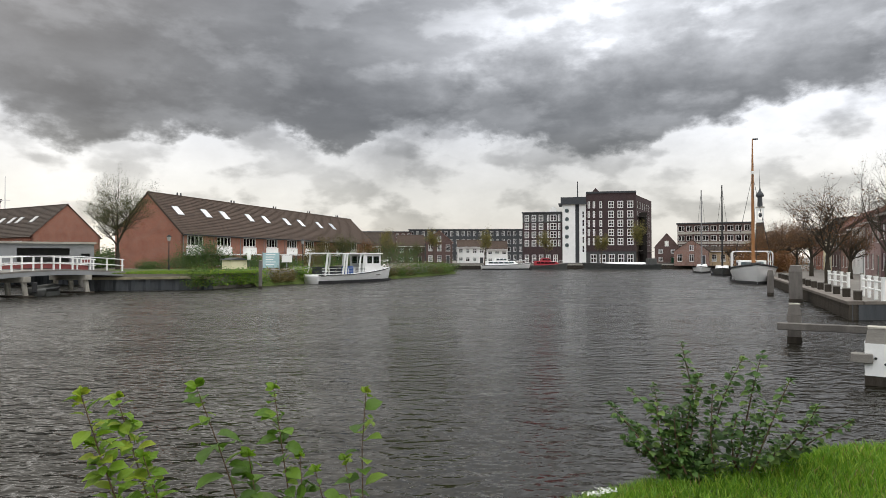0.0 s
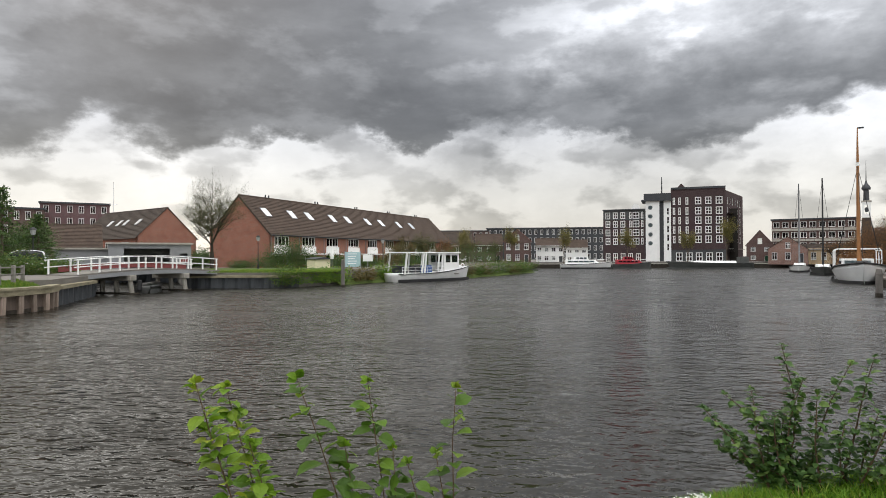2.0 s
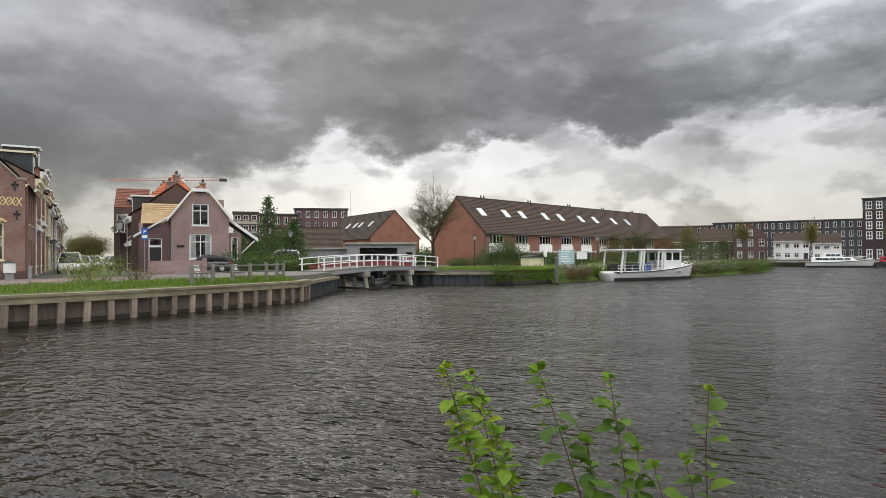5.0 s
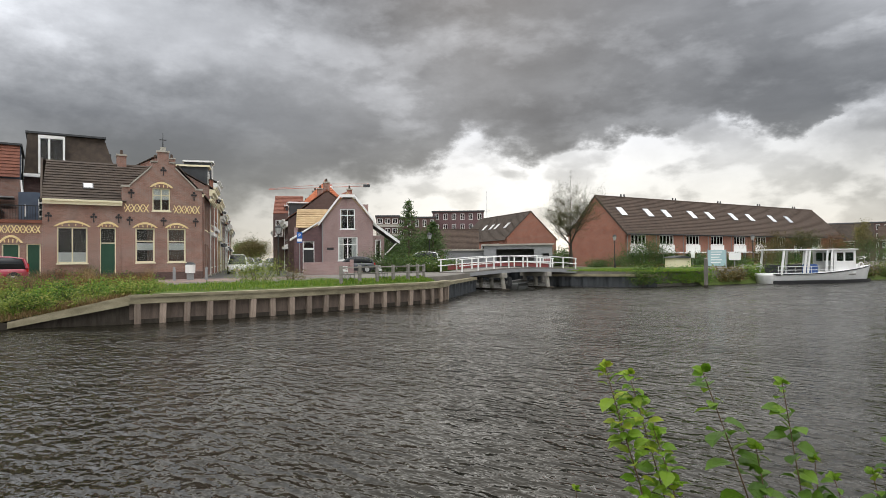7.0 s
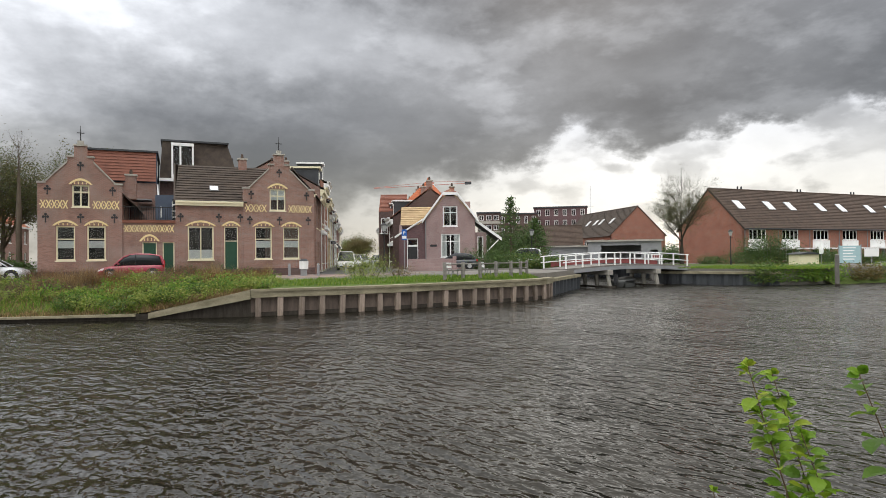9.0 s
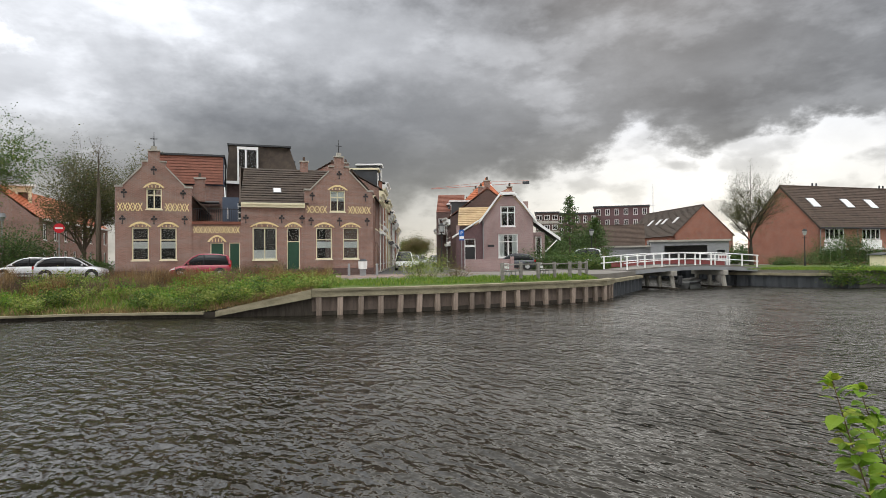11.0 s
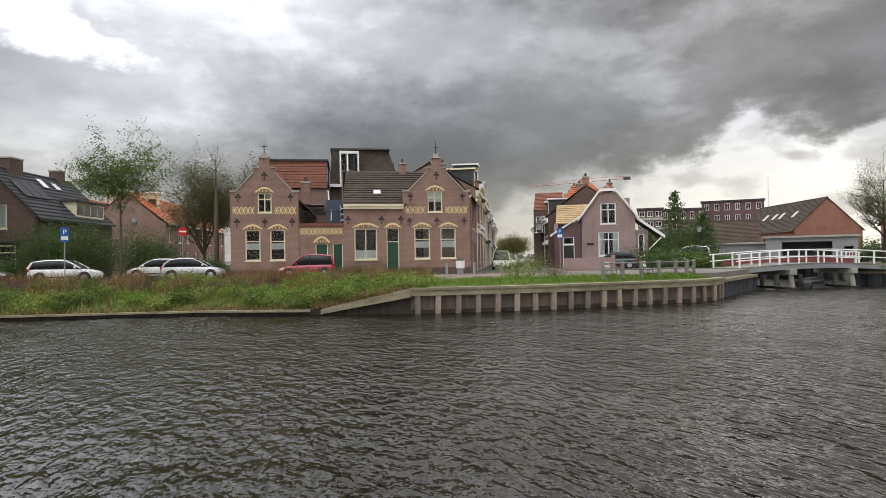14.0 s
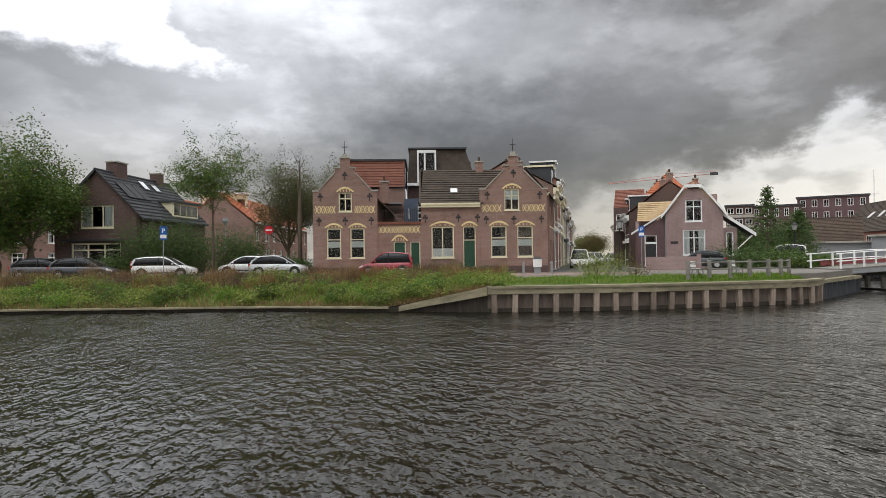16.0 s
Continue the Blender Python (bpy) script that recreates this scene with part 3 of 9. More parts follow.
part("edging_board", strip(LOW_EDGE[:-1] + [(-31.6, 7.4)], -0.1, 0.17, lambda p: 0.27 if p.y < 6.9 else 0.3, "cap", "", "", 0.32), "cap", lowbank, "moss-stained edging board")
# the shadow line under the edging board is put into these planks' colour
part("edge_planks", strip(LOW_EDGE + [(-30.5, 9.5)], 0.05, -1.0, lambda p: 0.168 if p.y < 6.9 else 0.28, "pile_dark", "", "", 0.25), "pile_dark", lowbank, "planks under the board, coloured dark as its shadow line")
ramp_edge = [(-31.3, 7.9), (-30.5, 9.5), (-29.7, 10.8), (-29.1, 12.0)]
part("ramp_beam", strip(ramp_edge, -0.12, lambda p: 0.05 + (p.y - 7.9) * 0.2, lambda p: 0.32 + (p.y - 7.9) * 0.243, "cap", "", "", 0.5), "cap", lowbank, "sloping capping beam")
part("ramp_wall", strip(ramp_edge, 0.1, -1.0, lambda p: 0.1 + (p.y - 7.9) * 0.2, "pile_dark", "", "", 0.3), "pile_dark", lowbank, "dark planks under the slope")


def field(name, corners, nu, nv, zf, mat, label, cat):
    """A ground patch between two edges, a row of points each, with a height function."""
    a, b = corners
    mb = MB()

    def on(edge, s):
        k = s * (len(edge) - 1)
        i = min(int(k), len(edge) - 2)
        f = k - i
        return Vector((edge[i][0] * (1 - f) + edge[i + 1][0] * f, edge[i][1] * (1 - f) + edge[i + 1][1] * f, 0))
    for i in range(nu + 1):
        p, q = on(a, i / nu), on(b, i / nu)
        for j in range(nv + 1):
            r = p.lerp(q, j / nv)
            mb.v.append((r.x, r.y, zf(r, i / nu, j / nv)))
    for i in range(nu):
        for j in range(nv):
            k = i * (nv + 1) + j
            mb.f.append((k, k + nv + 1, k + nv + 2, k + 1))
    return solid(name, mb, mat, label, cat, kind="structure", smooth=True)


def verge_z(p, s, t):
    lo = 0.2 + max(0.0, (p.y - 7.0)) * 0.2 * (1 - t)
    return lo + (STREET + 0.04 - lo) * (max(0.0, t) ** 0.8) + noise.noise((p.x * 0.5, p.y * 0.5, 0)) * 0.12 * math.sin(t * math.pi)


VERGE_A = [(x - 0.15, y) for x, y in LOW_EDGE] + [(-30.1, 10.3), (-29.3, 12.1)]
VERGE_B = [(-49.4, -22.9), (-47.1, -9.2), (-43.0, 3.0), (-39.2, 9.0), (-36.5, 12.2), (-32.8, 14.9)]
verge = field("grass_verge", (VERGE_A, VERGE_B), 60, 12, verge_z, "soil", "overgrown grass verge sloping to the water", "verge")
QUAY_A = [(x - 0.2, y) for x, y in QUAY[:7]]
QUAY_B = [(-33.3, 14.4), (-31.9, 17.9), (-30.7, 21.5), (-30.0, 24.5), (-29.5, 27.6), (-28.6, 29.8), (-28.5, 31.3)]
lawn = field("quay_lawn", (QUAY_A, QUAY_B), 40, 6, lambda p, s, t: 1.3 + 0.3 * t + noise.noise((p.x, p.y, 1)) * 0.05, "soil", "narrow lawn behind the quay beam", "lawn")

# steel sheet piling at the canal mouth and before the terrace
def sheet_piling(name, edge, z0, z1, label):
    mb = MB()
    pts = along(edge, 0.3)
    prof = (0.0, 0.0, 0.16, 0.16)
    row = []
    for k, (x, y, h) in enumerate(pts):
        o = prof[k % 4]
        n = Vector((-math.sin(radians(h)), math.cos(radians(h)), 0)) * o
        row.append((x + n.x, y + n.y))
    mb.loft([[(x, y, z0), (x, y, z1)] for x, y in row], closed=False, cap=False)
    t = thing(name, Matrix(), label, "sheet piling", kind="structure")
    part("corrugated_sheet", mb, "steel_pile", t)
    part("capping_beam", strip(edge, -0.15, z1, z1 + 0.22, "", "", "", 0.6), "cap", t, "weathered capping beam")
    return t


sheet_piling("sheet_piling", [(-49.2, 64.6), (-39.2, 65.8)], -1.5, 1.2, "dark steel retaining wall across the canal head")
sheet_piling("sheet_piling", CANAL_W[:2] + [(-40.8, 54.2)], -1.5, 1.0, "dark steel sheet piling at the canal mouth")
sheet_piling("sheet_piling", [(-31.0, 52.8), (-21.7, 55.3), (-21.3, 56.5)], -1.5, 0.98, "dark steel sheet piling below the terrace lawn")


def point_z(p, s, t):
    return -0.1 + 1.5 * min(1, t * 1.6) ** 0.7 + noise.noise((p.x * 0.4, p.y * 0.4, 3)) * 0.18 * (t > 0.05)


PT_B = [(-23.5, 62.0), (-20.5, 68.1), (-17.5, 75.7), (-13.4, 84.2), (-7.4, 96.0), (-2.9, 106.2), (-2.4, 110.7), (-3.6, 114.6), (-7.0, 125.0), (-8.8, 145.3)]
field("grass_bank", (POINT, PT_B), 60, 6, point_z, "soil", "overgrown grassy bank along the point", "bank")
lawn_b = field("terrace_lawn", ([(-30.9, 53.3), (-21.7, 56.1), (-18.5, 60.7)], [(-40.7, 68.3), (-31.1, 77.8), (-24.6, 82.7)]), 20, 10,
               lambda p, s, t: ROWZ + 0.03 + noise.noise((p.x * 0.3, p.y * 0.3, 4)) * 0.05, "soil", "lawn before the terrace end", "lawn")

# far quay and the eastern quay
far_quay = thing("far_quay", Matrix(), "dark quay wall along the far side of the basin", "quay", kind="structure")
part("wall_face", strip(FAR_QUAY, 0.0, -1.5, 0.95, "", "", "", 0.6), "pile_dark", far_quay)
part("coping", strip(FAR_QUAY, -0.1, 0.95, 1.15, "", "", "", 0.8), "concrete", far_quay, "pale stone coping")
east = thing("east_quay", Matrix(), "timber-planked quay with a stone coping", "quay", kind="structure")
EAST_R = [(66.8, 138.6), (18.7, 28.1), (65.0, 30.7)]
for k in range(4):
    part("plank", strip(EAST_R, 0.0 + 0.015 * (k % 2), -0.35 + k * 0.24, -0.01 + k * 0.24, "", "", "", 0.2), "pile_dark", east)
part("backing", strip(EAST_R, 0.16, -1.5, 0.7, "", "", "", 0.3), "steel_pile", east)
part("coping", strip(EAST_R, -0.06, 0.715, 0.86, "", "", "", 0.8), "worn_coping", east, "worn brown coping")


# the bank on which the camera stands
COAST = [(-40.0, -60.0), (-9.0, -14.0), (-3.6, -3.0), (-2.5, 0.4), (-1.75, 1.9), (-0.6, 2.85), (0.45, 3.95), (1.4, 4.6), (2.6, 4.85), (4.0, 5.3), (6.0, 6.2), (10.0, 7.2), (25.0, 9.0), (400.0, 12.0)]


def inland(x, y):
    """Metres from the bank's edge, positive on land."""
    best, sign = 1e9, 1
    for (x0, y0), (x1, y1) in zip(COAST, COAST[1:]):
        dx, dy = x1 - x0, y1 - y0
        t = max(0, min(1, ((x - x0) * dx + (y - y0) * dy) / (dx * dx + dy * dy)))
        d = math.hypot(x - x0 - dx * t, y - y0 - dy * t)
        if d < best:
            best, sign = d, -1 if dx * (y - y0) - dy * (x - x0) > 0 else 1
    return best * sign


def bank_z(x, y):
    d = inland(x, y) + 0.12 * noise.noise((x * 1.1, y * 1.1, 3))
    top = 1.33 + 0.16 * math.exp(-((x - 3.2) ** 2 + (y - 4.2) ** 2) / 2.0) + noise.noise((x * 1.3, y * 1.3, 7)) * 0.04
    if d > 0.5:
        return top
    k = (0.5 - d) / 2.2
    return max(-1.5, top - 1.7 * k * k - 0.5 * k)


mb = MB()
xs = [-1400, -400, -120, -40, -20] + [-8 + 0.3 * i for i in range(90)] + [22, 30, 50, 120, 400, 1400]
ys = [-290, -100, -30, -10] + [-4 + 0.3 * i for i in range(54)]
for x in xs:
    for y in ys:
        mb.v.append((x, y, bank_z(x, y)))
for i in range(len(xs) - 1):
    for j in range(len(ys) - 1):
        k = i * len(ys) + j
        mb.f.append((k, k + len(ys), k + len(ys) + 1, k + 1))
bank = solid("near_bank", mb, "soil", "grassy canal bank sloping to the water", "bank", kind="structure", smooth=True)

# ---- houses: shared pieces ----
def wall_mb(u0, u1, z0, top, holes, y0, y1, breaks=()):
    """A wall with openings through it. top: a height or a function of u; holes: (u0, u1, z0, z1)."""
    tf = top if callable(top) else (lambda u: top)
    us = sorted({u0, u1, *[h[0] for h in holes], *[h[1] for h in holes], *breaks})
    us = [u for u in us if u0 <= u <= u1]
    mb = MB()
    for a, b in zip(us, us[1:]):
        if b - a < 1e-4:
            continue
        mid, lo = (a + b) / 2, z0
        for h in sorted((h for h in holes if h[0] <= mid <= h[1]), key=lambda h: h[2]):
            if h[2] > lo:
                mb.box(a, b, y0, y1, lo, h[2])
            lo = h[3]
        mb.prism([(a, lo), (b, lo), (b, tf(b - 1e-5)), (a, tf(a + 1e-5))], y0, y1)
    return mb


def grille(xe, ze, y0, y1):
    """A frame in one piece: bars between every second pair of the edges given, openings between the bars."""
    mb, nz = MB(), len(ze)
    for y in (y0, y1):
        mb.v += [(x, y, z) for x in xe for z in ze]
    n = len(xe) * nz

    def solid_cell(i, j):
        return 0 <= i < len(xe) - 1 and 0 <= j < nz - 1 and (i % 2 == 0 or j % 2 == 0)
    for i in range(len(xe) - 1):
        for j in range(nz - 1):
            if not solid_cell(i, j):
                continue
            a, b, c, d = i * nz + j, (i + 1) * nz + j, (i + 1) * nz + j + 1, i * nz + j + 1
            mb.f += [(a, b, c, d), (n + d, n + c, n + b, n + a)]
            for (p, q), near in (((b, a), (i, j - 1)), ((c, b), (i + 1, j)), ((d, c), (i, j + 1)), ((a, d), (i - 1, j))):
                if not solid_cell(*near):
                    mb.f.append((p, q, n + q, n + p))
    return mb


def window(parent, u0, u1, z0, z1, y=0.12, cols=1, rows=1, frame="white", fw=0.07, sill=True, glass="glass", curtain=None, name="window", split=None):
    """A framed window set in its opening; curtain: (from, to) share of its height, or 'sides'."""
    cx, w, h = (u0 + u1) / 2, u1 - u0, z1 - z0
    zs = [h * k / rows for k in range(1, rows)] if split is None else [h * s for s in split]
    xe, ze = [0.0, fw], [0.0, fw]
    for k in range(1, cols):
        xe += [w * k / cols - fw * 0.4, w * k / cols + fw * 0.4]
    for z in zs:
        ze += [z - fw * 0.4, z + fw * 0.4]
    fr = grille(xe + [w - fw, w], ze + [h - fw, h], 0.0, 0.08)
    win = part(name, fr, frame, parent, m=pose(u0, y, z0))
    part("pane", MB().box(fw * 0.8, w - fw * 0.8, 0.035, 0.045, fw * 0.8, h - fw * 0.8), glass, win)
    if sill:
        part("sill", MB().box(-0.05, w + 0.05, -y - 0.05, 0.0, -0.07, 0.0), frame, win)
    if curtain == "sides":
        c = MB()
        for a, b in ((fw, w * 0.3), (w * 0.7, w - fw)):
            n = 8
            for i in range(n):
                xa, xb = a + (b - a) * i / n, a + (b - a) * (i + 1) / n
                ya, yb = 0.07 + 0.025 * (i % 2), 0.07 + 0.025 * ((i + 1) % 2)
                c.quad((xa, ya, fw), (xb, yb, fw), (xb, yb, h - fw), (xa, ya, h - fw))
        part("curtain", c, "curtain", win)
    elif curtain:
        part("curtain", MB().box(fw, w - fw, 0.06, 0.066, h * curtain[0], h * curtain[1]), "curtain", win)
    return win


def door(parent, u0, u1, z0, z1, y=0.15, mat="green_door", frame="cream", light=0.0, name="door", panel_rows=2):
    """A panelled door in its frame; light: height of a glazed top light."""
    w, h = u1 - u0, z1 - z0
    dh = h - light
    leaf = MB().box(0.07, w - 0.07, 0.02, 0.07, 0.03, dh - 0.06)
    for r in range(panel_rows):
        za = 0.18 + r * (dh - 0.3) / panel_rows
        leaf.box(0.19, w - 0.19, 0.0, 0.02, za, za + (dh - 0.3) / panel_rows - 0.16)
    d = part(name, leaf, mat, parent, m=pose(u0, y, z0))
    fr = MB().box(0, 0.07, 0, 0.1, 0, h).box(w - 0.07, w, 0, 0.1, 0, h).box(0.07, w - 0.07, 0, 0.1, h - 0.07, h)
    if light:
        fr.box(0.07, w - 0.07, 0, 0.1, dh - 0.06, dh)
        part("top_light", MB().box(0.07, w - 0.07, 0.04, 0.05, dh, h - 0.07), "glass", d)
    part("frame", fr, frame, d)
    part("handle", MB().tube([(w - 0.16, -0.03, dh * 0.48), (w - 0.28, -0.03, dh * 0.48)], 0.012, 6), "black", d)
    part("step", MB().box(-0.08, w + 0.08, -y - 0.22, -y - 0.003, 0.0, 0.12), "concrete", d)
    return d


def arch(parent, u0, u1, z, rise, band=0.14, y=-0.035, mat="yellow_trim", fill="brick_brown", name="arch"):
    """A segmental arch of trim over an opening, with a patterned field below it."""
    w = u1 - u0
    n, secs = 10, []
    for k in range(n + 1):
        ring = []
        for o, yy in ((0, y), (band, y), (band, y + 0.05), (0, y + 0.05)):
            ring.append((u0 - o + (w + 2 * o) * k / n, yy, z + (rise + o) * math.sin(math.pi * k / n) ** 0.8))
        secs.append(ring)
    out = MB().loft(secs)
    a = part(name, out, mat, parent)
    ray = MB()
    for k in range(1, 5):
        x = u0 + w * k / 5
        ray.prism([(x - 0.03, z + 0.02), (x + 0.03, z + 0.02), (x + 0.03 + (k - 2.5) * 0.03, z + rise * 0.7), (x - 0.03 + (k - 2.5) * 0.03, z + rise * 0.7)], y + 0.008, y + 0.05)
    part("arch_ornament", ray, mat, a)
    return a


def lattice(parent, u0, u1, z0, z1, y=-0.02, mat="yellow_trim", name="brick_lattice"):
    """A band of crossed yellow bricks."""
    mb, h = MB(), z1 - z0
    n = max(2, round((u1 - u0) / (h * 0.62)))
    w = (u1 - u0) / n
    t = 0.036
    for k in range(n):
        a, b = u0 + k * w, u0 + (k + 1) * w
        mb.prism([(a, z0), (a + t * 2, z0), (b, z1), (b - t * 2, z1)], y, y + 0.03)
        mb.prism([(b - t * 2, z0), (b, z0), (a + t * 2, z1), (a, z1)], y - 0.006, y + 0.03)
        mb.prism([(a - 0.05, (z0 + z1) / 2), (a, (z0 + z1) / 2 - 0.07), (a + 0.05, (z0 + z1) / 2), (a, (z0 + z1) / 2 + 0.07)], y - 0.003, y + 0.03)
    return part(name, mb, mat, parent)


def anchor(parent, u, z, s=0.24, y=-0.03):
    """A wrought wall anchor: a short bar with trefoil ends."""
    mb = MB().box(u - 0.028, u + 0.028, y, y + 0.03, z - s, z + s)
    for dx, dz in ((0, s), (-s * 0.5, s * 0.35), (s * 0.5, s * 0.35), (0, -s)):
        mb.tube([(u + dx, y - 0.012, z + dz), (u + dx, y + 0.02, z + dz)], 0.085 if dz > 0 else 0.055, 8)
    mb.box(u - s * 0.5, u + s * 0.5, y - 0.003, y + 0.027, z + s * 0.25, z + s * 0.45)
    return part("wall_anchor", mb, "black", parent)


def roof_slope(parent, u0, u1, y0, z0, y1, z1, mat, course=0.32, thick=0.05, name="roof", u0t=None, u1t=None, cols=True):
    """A tiled slope from the eaves (y0, z0) to the ridge (y1, z1): overlapping courses, with the tiles' joints standing up in each."""
    L = math.hypot(y1 - y0, z1 - z0)
    n = max(2, round(L / course))
    dy, dz = (y1 - y0) / L, (z1 - z0) / L
    ny, nz = (-dz, dy) if dy > 0 else (dz, -dy)
    u0t, u1t = u0 if u0t is None else u0t, u1 if u1t is None else u1t
    base = MB().quad((u0, y0, z0), (u1, y0, z0), (u1t, y1, z1), (u0t, y1, z1))
    roof = part(name, base, mat, parent)
    for k in range(n):
        s0, s1 = L * k / n, min(L, L * (k + 1) / n + 0.05)
        f0, f1 = k / n, min(1, (k + 1) / n)
        a0, b0 = u0 + (u0t - u0) * f0, u1 + (u1t - u1) * f0
        a1, b1 = u0 + (u0t - u0) * f1, u1 + (u1t - u1) * f1
        lo, hi = thick * 1.6, thick * 0.55
        mb = MB()
        for s, o, a, b in ((s0, 0.004, a0, b0), (s0, lo, a0, b0), (s1, hi, a1, b1), (s1, 0.004, a1, b1)):
            yy, zz = y0 + dy * s + ny * o, z0 + dz * s + nz * o
            mb.v += [(a, yy, zz), (b, yy, zz)]
        mb.f += [(0, 1, 3, 2), (2, 3, 5, 4), (4, 5, 7, 6), (6, 7, 1, 0), (0, 2, 4, 6), (1, 7, 5, 3)]
        part("tile_course", mb, mat, roof)
    return roof


def rooflight(parent, u, s, w, h, y0, z0, y1, z1, off=0.1):
    """A roof window lying in a slope, s of the way up."""
    L = math.hypot(y1 - y0, z1 - z0)
    dy, dz = (y1 - y0) / L, (z1 - z0) / L
    tilt = math.degrees(math.atan2(dz, dy))
    fr = MB().box(-w / 2, w / 2, -h / 2, h / 2, 0.0, 0.06)
    o = part("rooflight", fr, "grey_paint", parent, m=pose(u, y0 + dy * L * s - dz * off, z0 + dz * L * s + dy * off, tilt, 0, 0))
    part("pane", MB().box(-w / 2 + 0.06, w / 2 - 0.06, -h / 2 + 0.06, h / 2 - 0.06, 0.06, 0.075), "skylight", o)
    return o


def chimney(parent, u, y, z0, z1, w=0.55, d=0.55, mat="brick_brown", pots=1):
    c = part("chimney", MB().box(-w / 2, w / 2, -d / 2, d / 2, z0, z1 - 0.12), mat, parent, m=pose(u, y, 0))
    part("chimney_cap", MB().box(-w / 2 - 0.06, w / 2 + 0.06, -d / 2 - 0.06, d / 2 + 0.06, z1 - 0.12, z1), "concrete", c)
    for k in range(pots):
        part("chimney_pot", MB().tube([((k - (pots - 1) / 2) * 0.3, 0, z1), ((k - (pots - 1) / 2) * 0.3, 0, z1 + 0.35)], [0.11, 0.09], 8), "tile_brown", c)
    return c


def gutter(parent, u0, u1, y, z, mat="white", h=0.2):
    return part("gutter", MB().box(u0, u1, y - 0.18, y - 0.003, z - h, z).box(u0, u1, y - 0.28, y - 0.18, z - h * 0.35, z + 0.02), mat, parent)


def pipe(parent, u, y, z0, z1, mat="grey_paint"):
    return part("downpipe", MB().tube([(u, y, z0), (u, y, z1)], 0.045, 6), mat, parent)


m, nt, b = base_mat("skylight_glass")
b.inputs["Base Color"].default_value = (0.75, 0.77, 0.78, 1)
b.inputs["Roughness"].default_value = 0.06
b.inputs["Metallic"].default_value = 0.85
M["skylight"] = m


# ---- terrace of brown-tiled houses ----
def terrace():
    L, n, ridge, eave, depth = 61.5, 10, 10.2, 4.75, 11.0
    t = thing("terrace", pose(-34.1, 79.5, ROWZ - 0.05, 0, 0, 73.0), "long red-brick terrace with brown tiled roof and white window bands", "terraced house")
    uw = L / n
    holes = []
    for k in range(n):
        a = k * uw
        holes += [(a + 0.9, a + 4.1, 3.05, 4.45), (a + 0.7, a + 3.0, 0.3, 1.75), (a + 3.4, a + 4.4, 0.05, 1.8)]
    part("wall", wall_mb(0, L, 0, eave, holes, 0, 0.3), "brick_red", t)
    part("wall", MB().box(0.3, L - 0.3, depth - 0.3, depth, 0, eave), "brick_red", t)
    for x0 in (0.0, L - 0.3):
        gm = MB().prism([(0.0, 0), (depth, 0), (depth, eave), (depth / 2, ridge - 0.1), (0, eave)], 0, 0.3)
        part("gable_wall", gm, "brick_red", t, m=pose(x0 + 0.3, 0, 0, 0, 0, 90))
    # inner floor and wall, added in the near-black to keep the windows dark
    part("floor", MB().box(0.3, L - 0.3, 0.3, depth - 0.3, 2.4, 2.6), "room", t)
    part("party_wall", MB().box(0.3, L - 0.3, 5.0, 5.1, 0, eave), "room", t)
    roof_slope(t, -0.15, L + 0.15, -0.35, eave - 0.3, depth / 2, ridge, "tile_brown", 0.34, 0.05)
    roof_slope(t, -0.15, L + 0.15, depth + 0.35, eave - 0.3, depth / 2, ridge, "tile_brown", 0.34, 0.05)
    part("ridge_tiles", MB().tube([(-0.15, depth / 2, ridge + 0.02), (L + 0.15, depth / 2, ridge + 0.02)], 0.13, 8), "tile_brown", t)
    part("verge_board", MB().prism([(-0.45, eave - 0.35), (-0.35, eave - 0.5), (depth / 2, ridge - 0.25), (depth / 2, ridge)], 0, 0.06), "tile_dark", t, m=pose(-0.155, 0, 0, 0, 0, 90))
    for k in range(n):
        a = k * uw
        window(t, a + 0.9, a + 4.1, 3.05, 4.45, 0.06, 4, 1, "white", 0.13, False)
        part("spandrel_panel", MB().box(a + 0.75, a + 4.25, -0.06, -0.003, 2.0, 3.02), "white", t, "white panel under the window")
        window(t, a + 0.7, a + 3.0, 0.3, 1.75, 0.08, 2, 1, "white", 0.08, False)
        door(t, a + 3.4, a + 4.4, 0.05, 1.8, 0.08, "grey_paint", "white")
        part("canopy", MB().box(a + 0.3, a + 5.0, -1.6, -0.003, 1.82, 1.98), "white", t, "flat porch canopy")
        part("party_pipe", MB().tube([(a + 0.12, -0.05, 0), (a + 0.12, -0.05, eave - 0.3)], 0.05, 6), "grey_paint", t)
    gutter(t, -0.15, L + 0.15, -0.38, eave - 0.22, "dark_cladding", 0.16)
    for u in (2.6, 8.4, 12.6, 19.0, 23.6, 30.2, 35.2, 42.2, 47.8):
        rooflight(t, u, 0.58, 1.3, 1.75, -0.35, eave - 0.3, depth / 2, ridge)
    for k in range(0, n, 2):
        for d in (-0.35, 0.35):
            part("roof_vent", MB().tube([((k + 1) * uw + d, depth / 2 + 0.3, ridge - 0.2), ((k + 1) * uw + d, depth / 2 + 0.3, ridge + 0.55)], [0.14, 0.1], 8), "dark_cladding", t)
    return t


terrace()


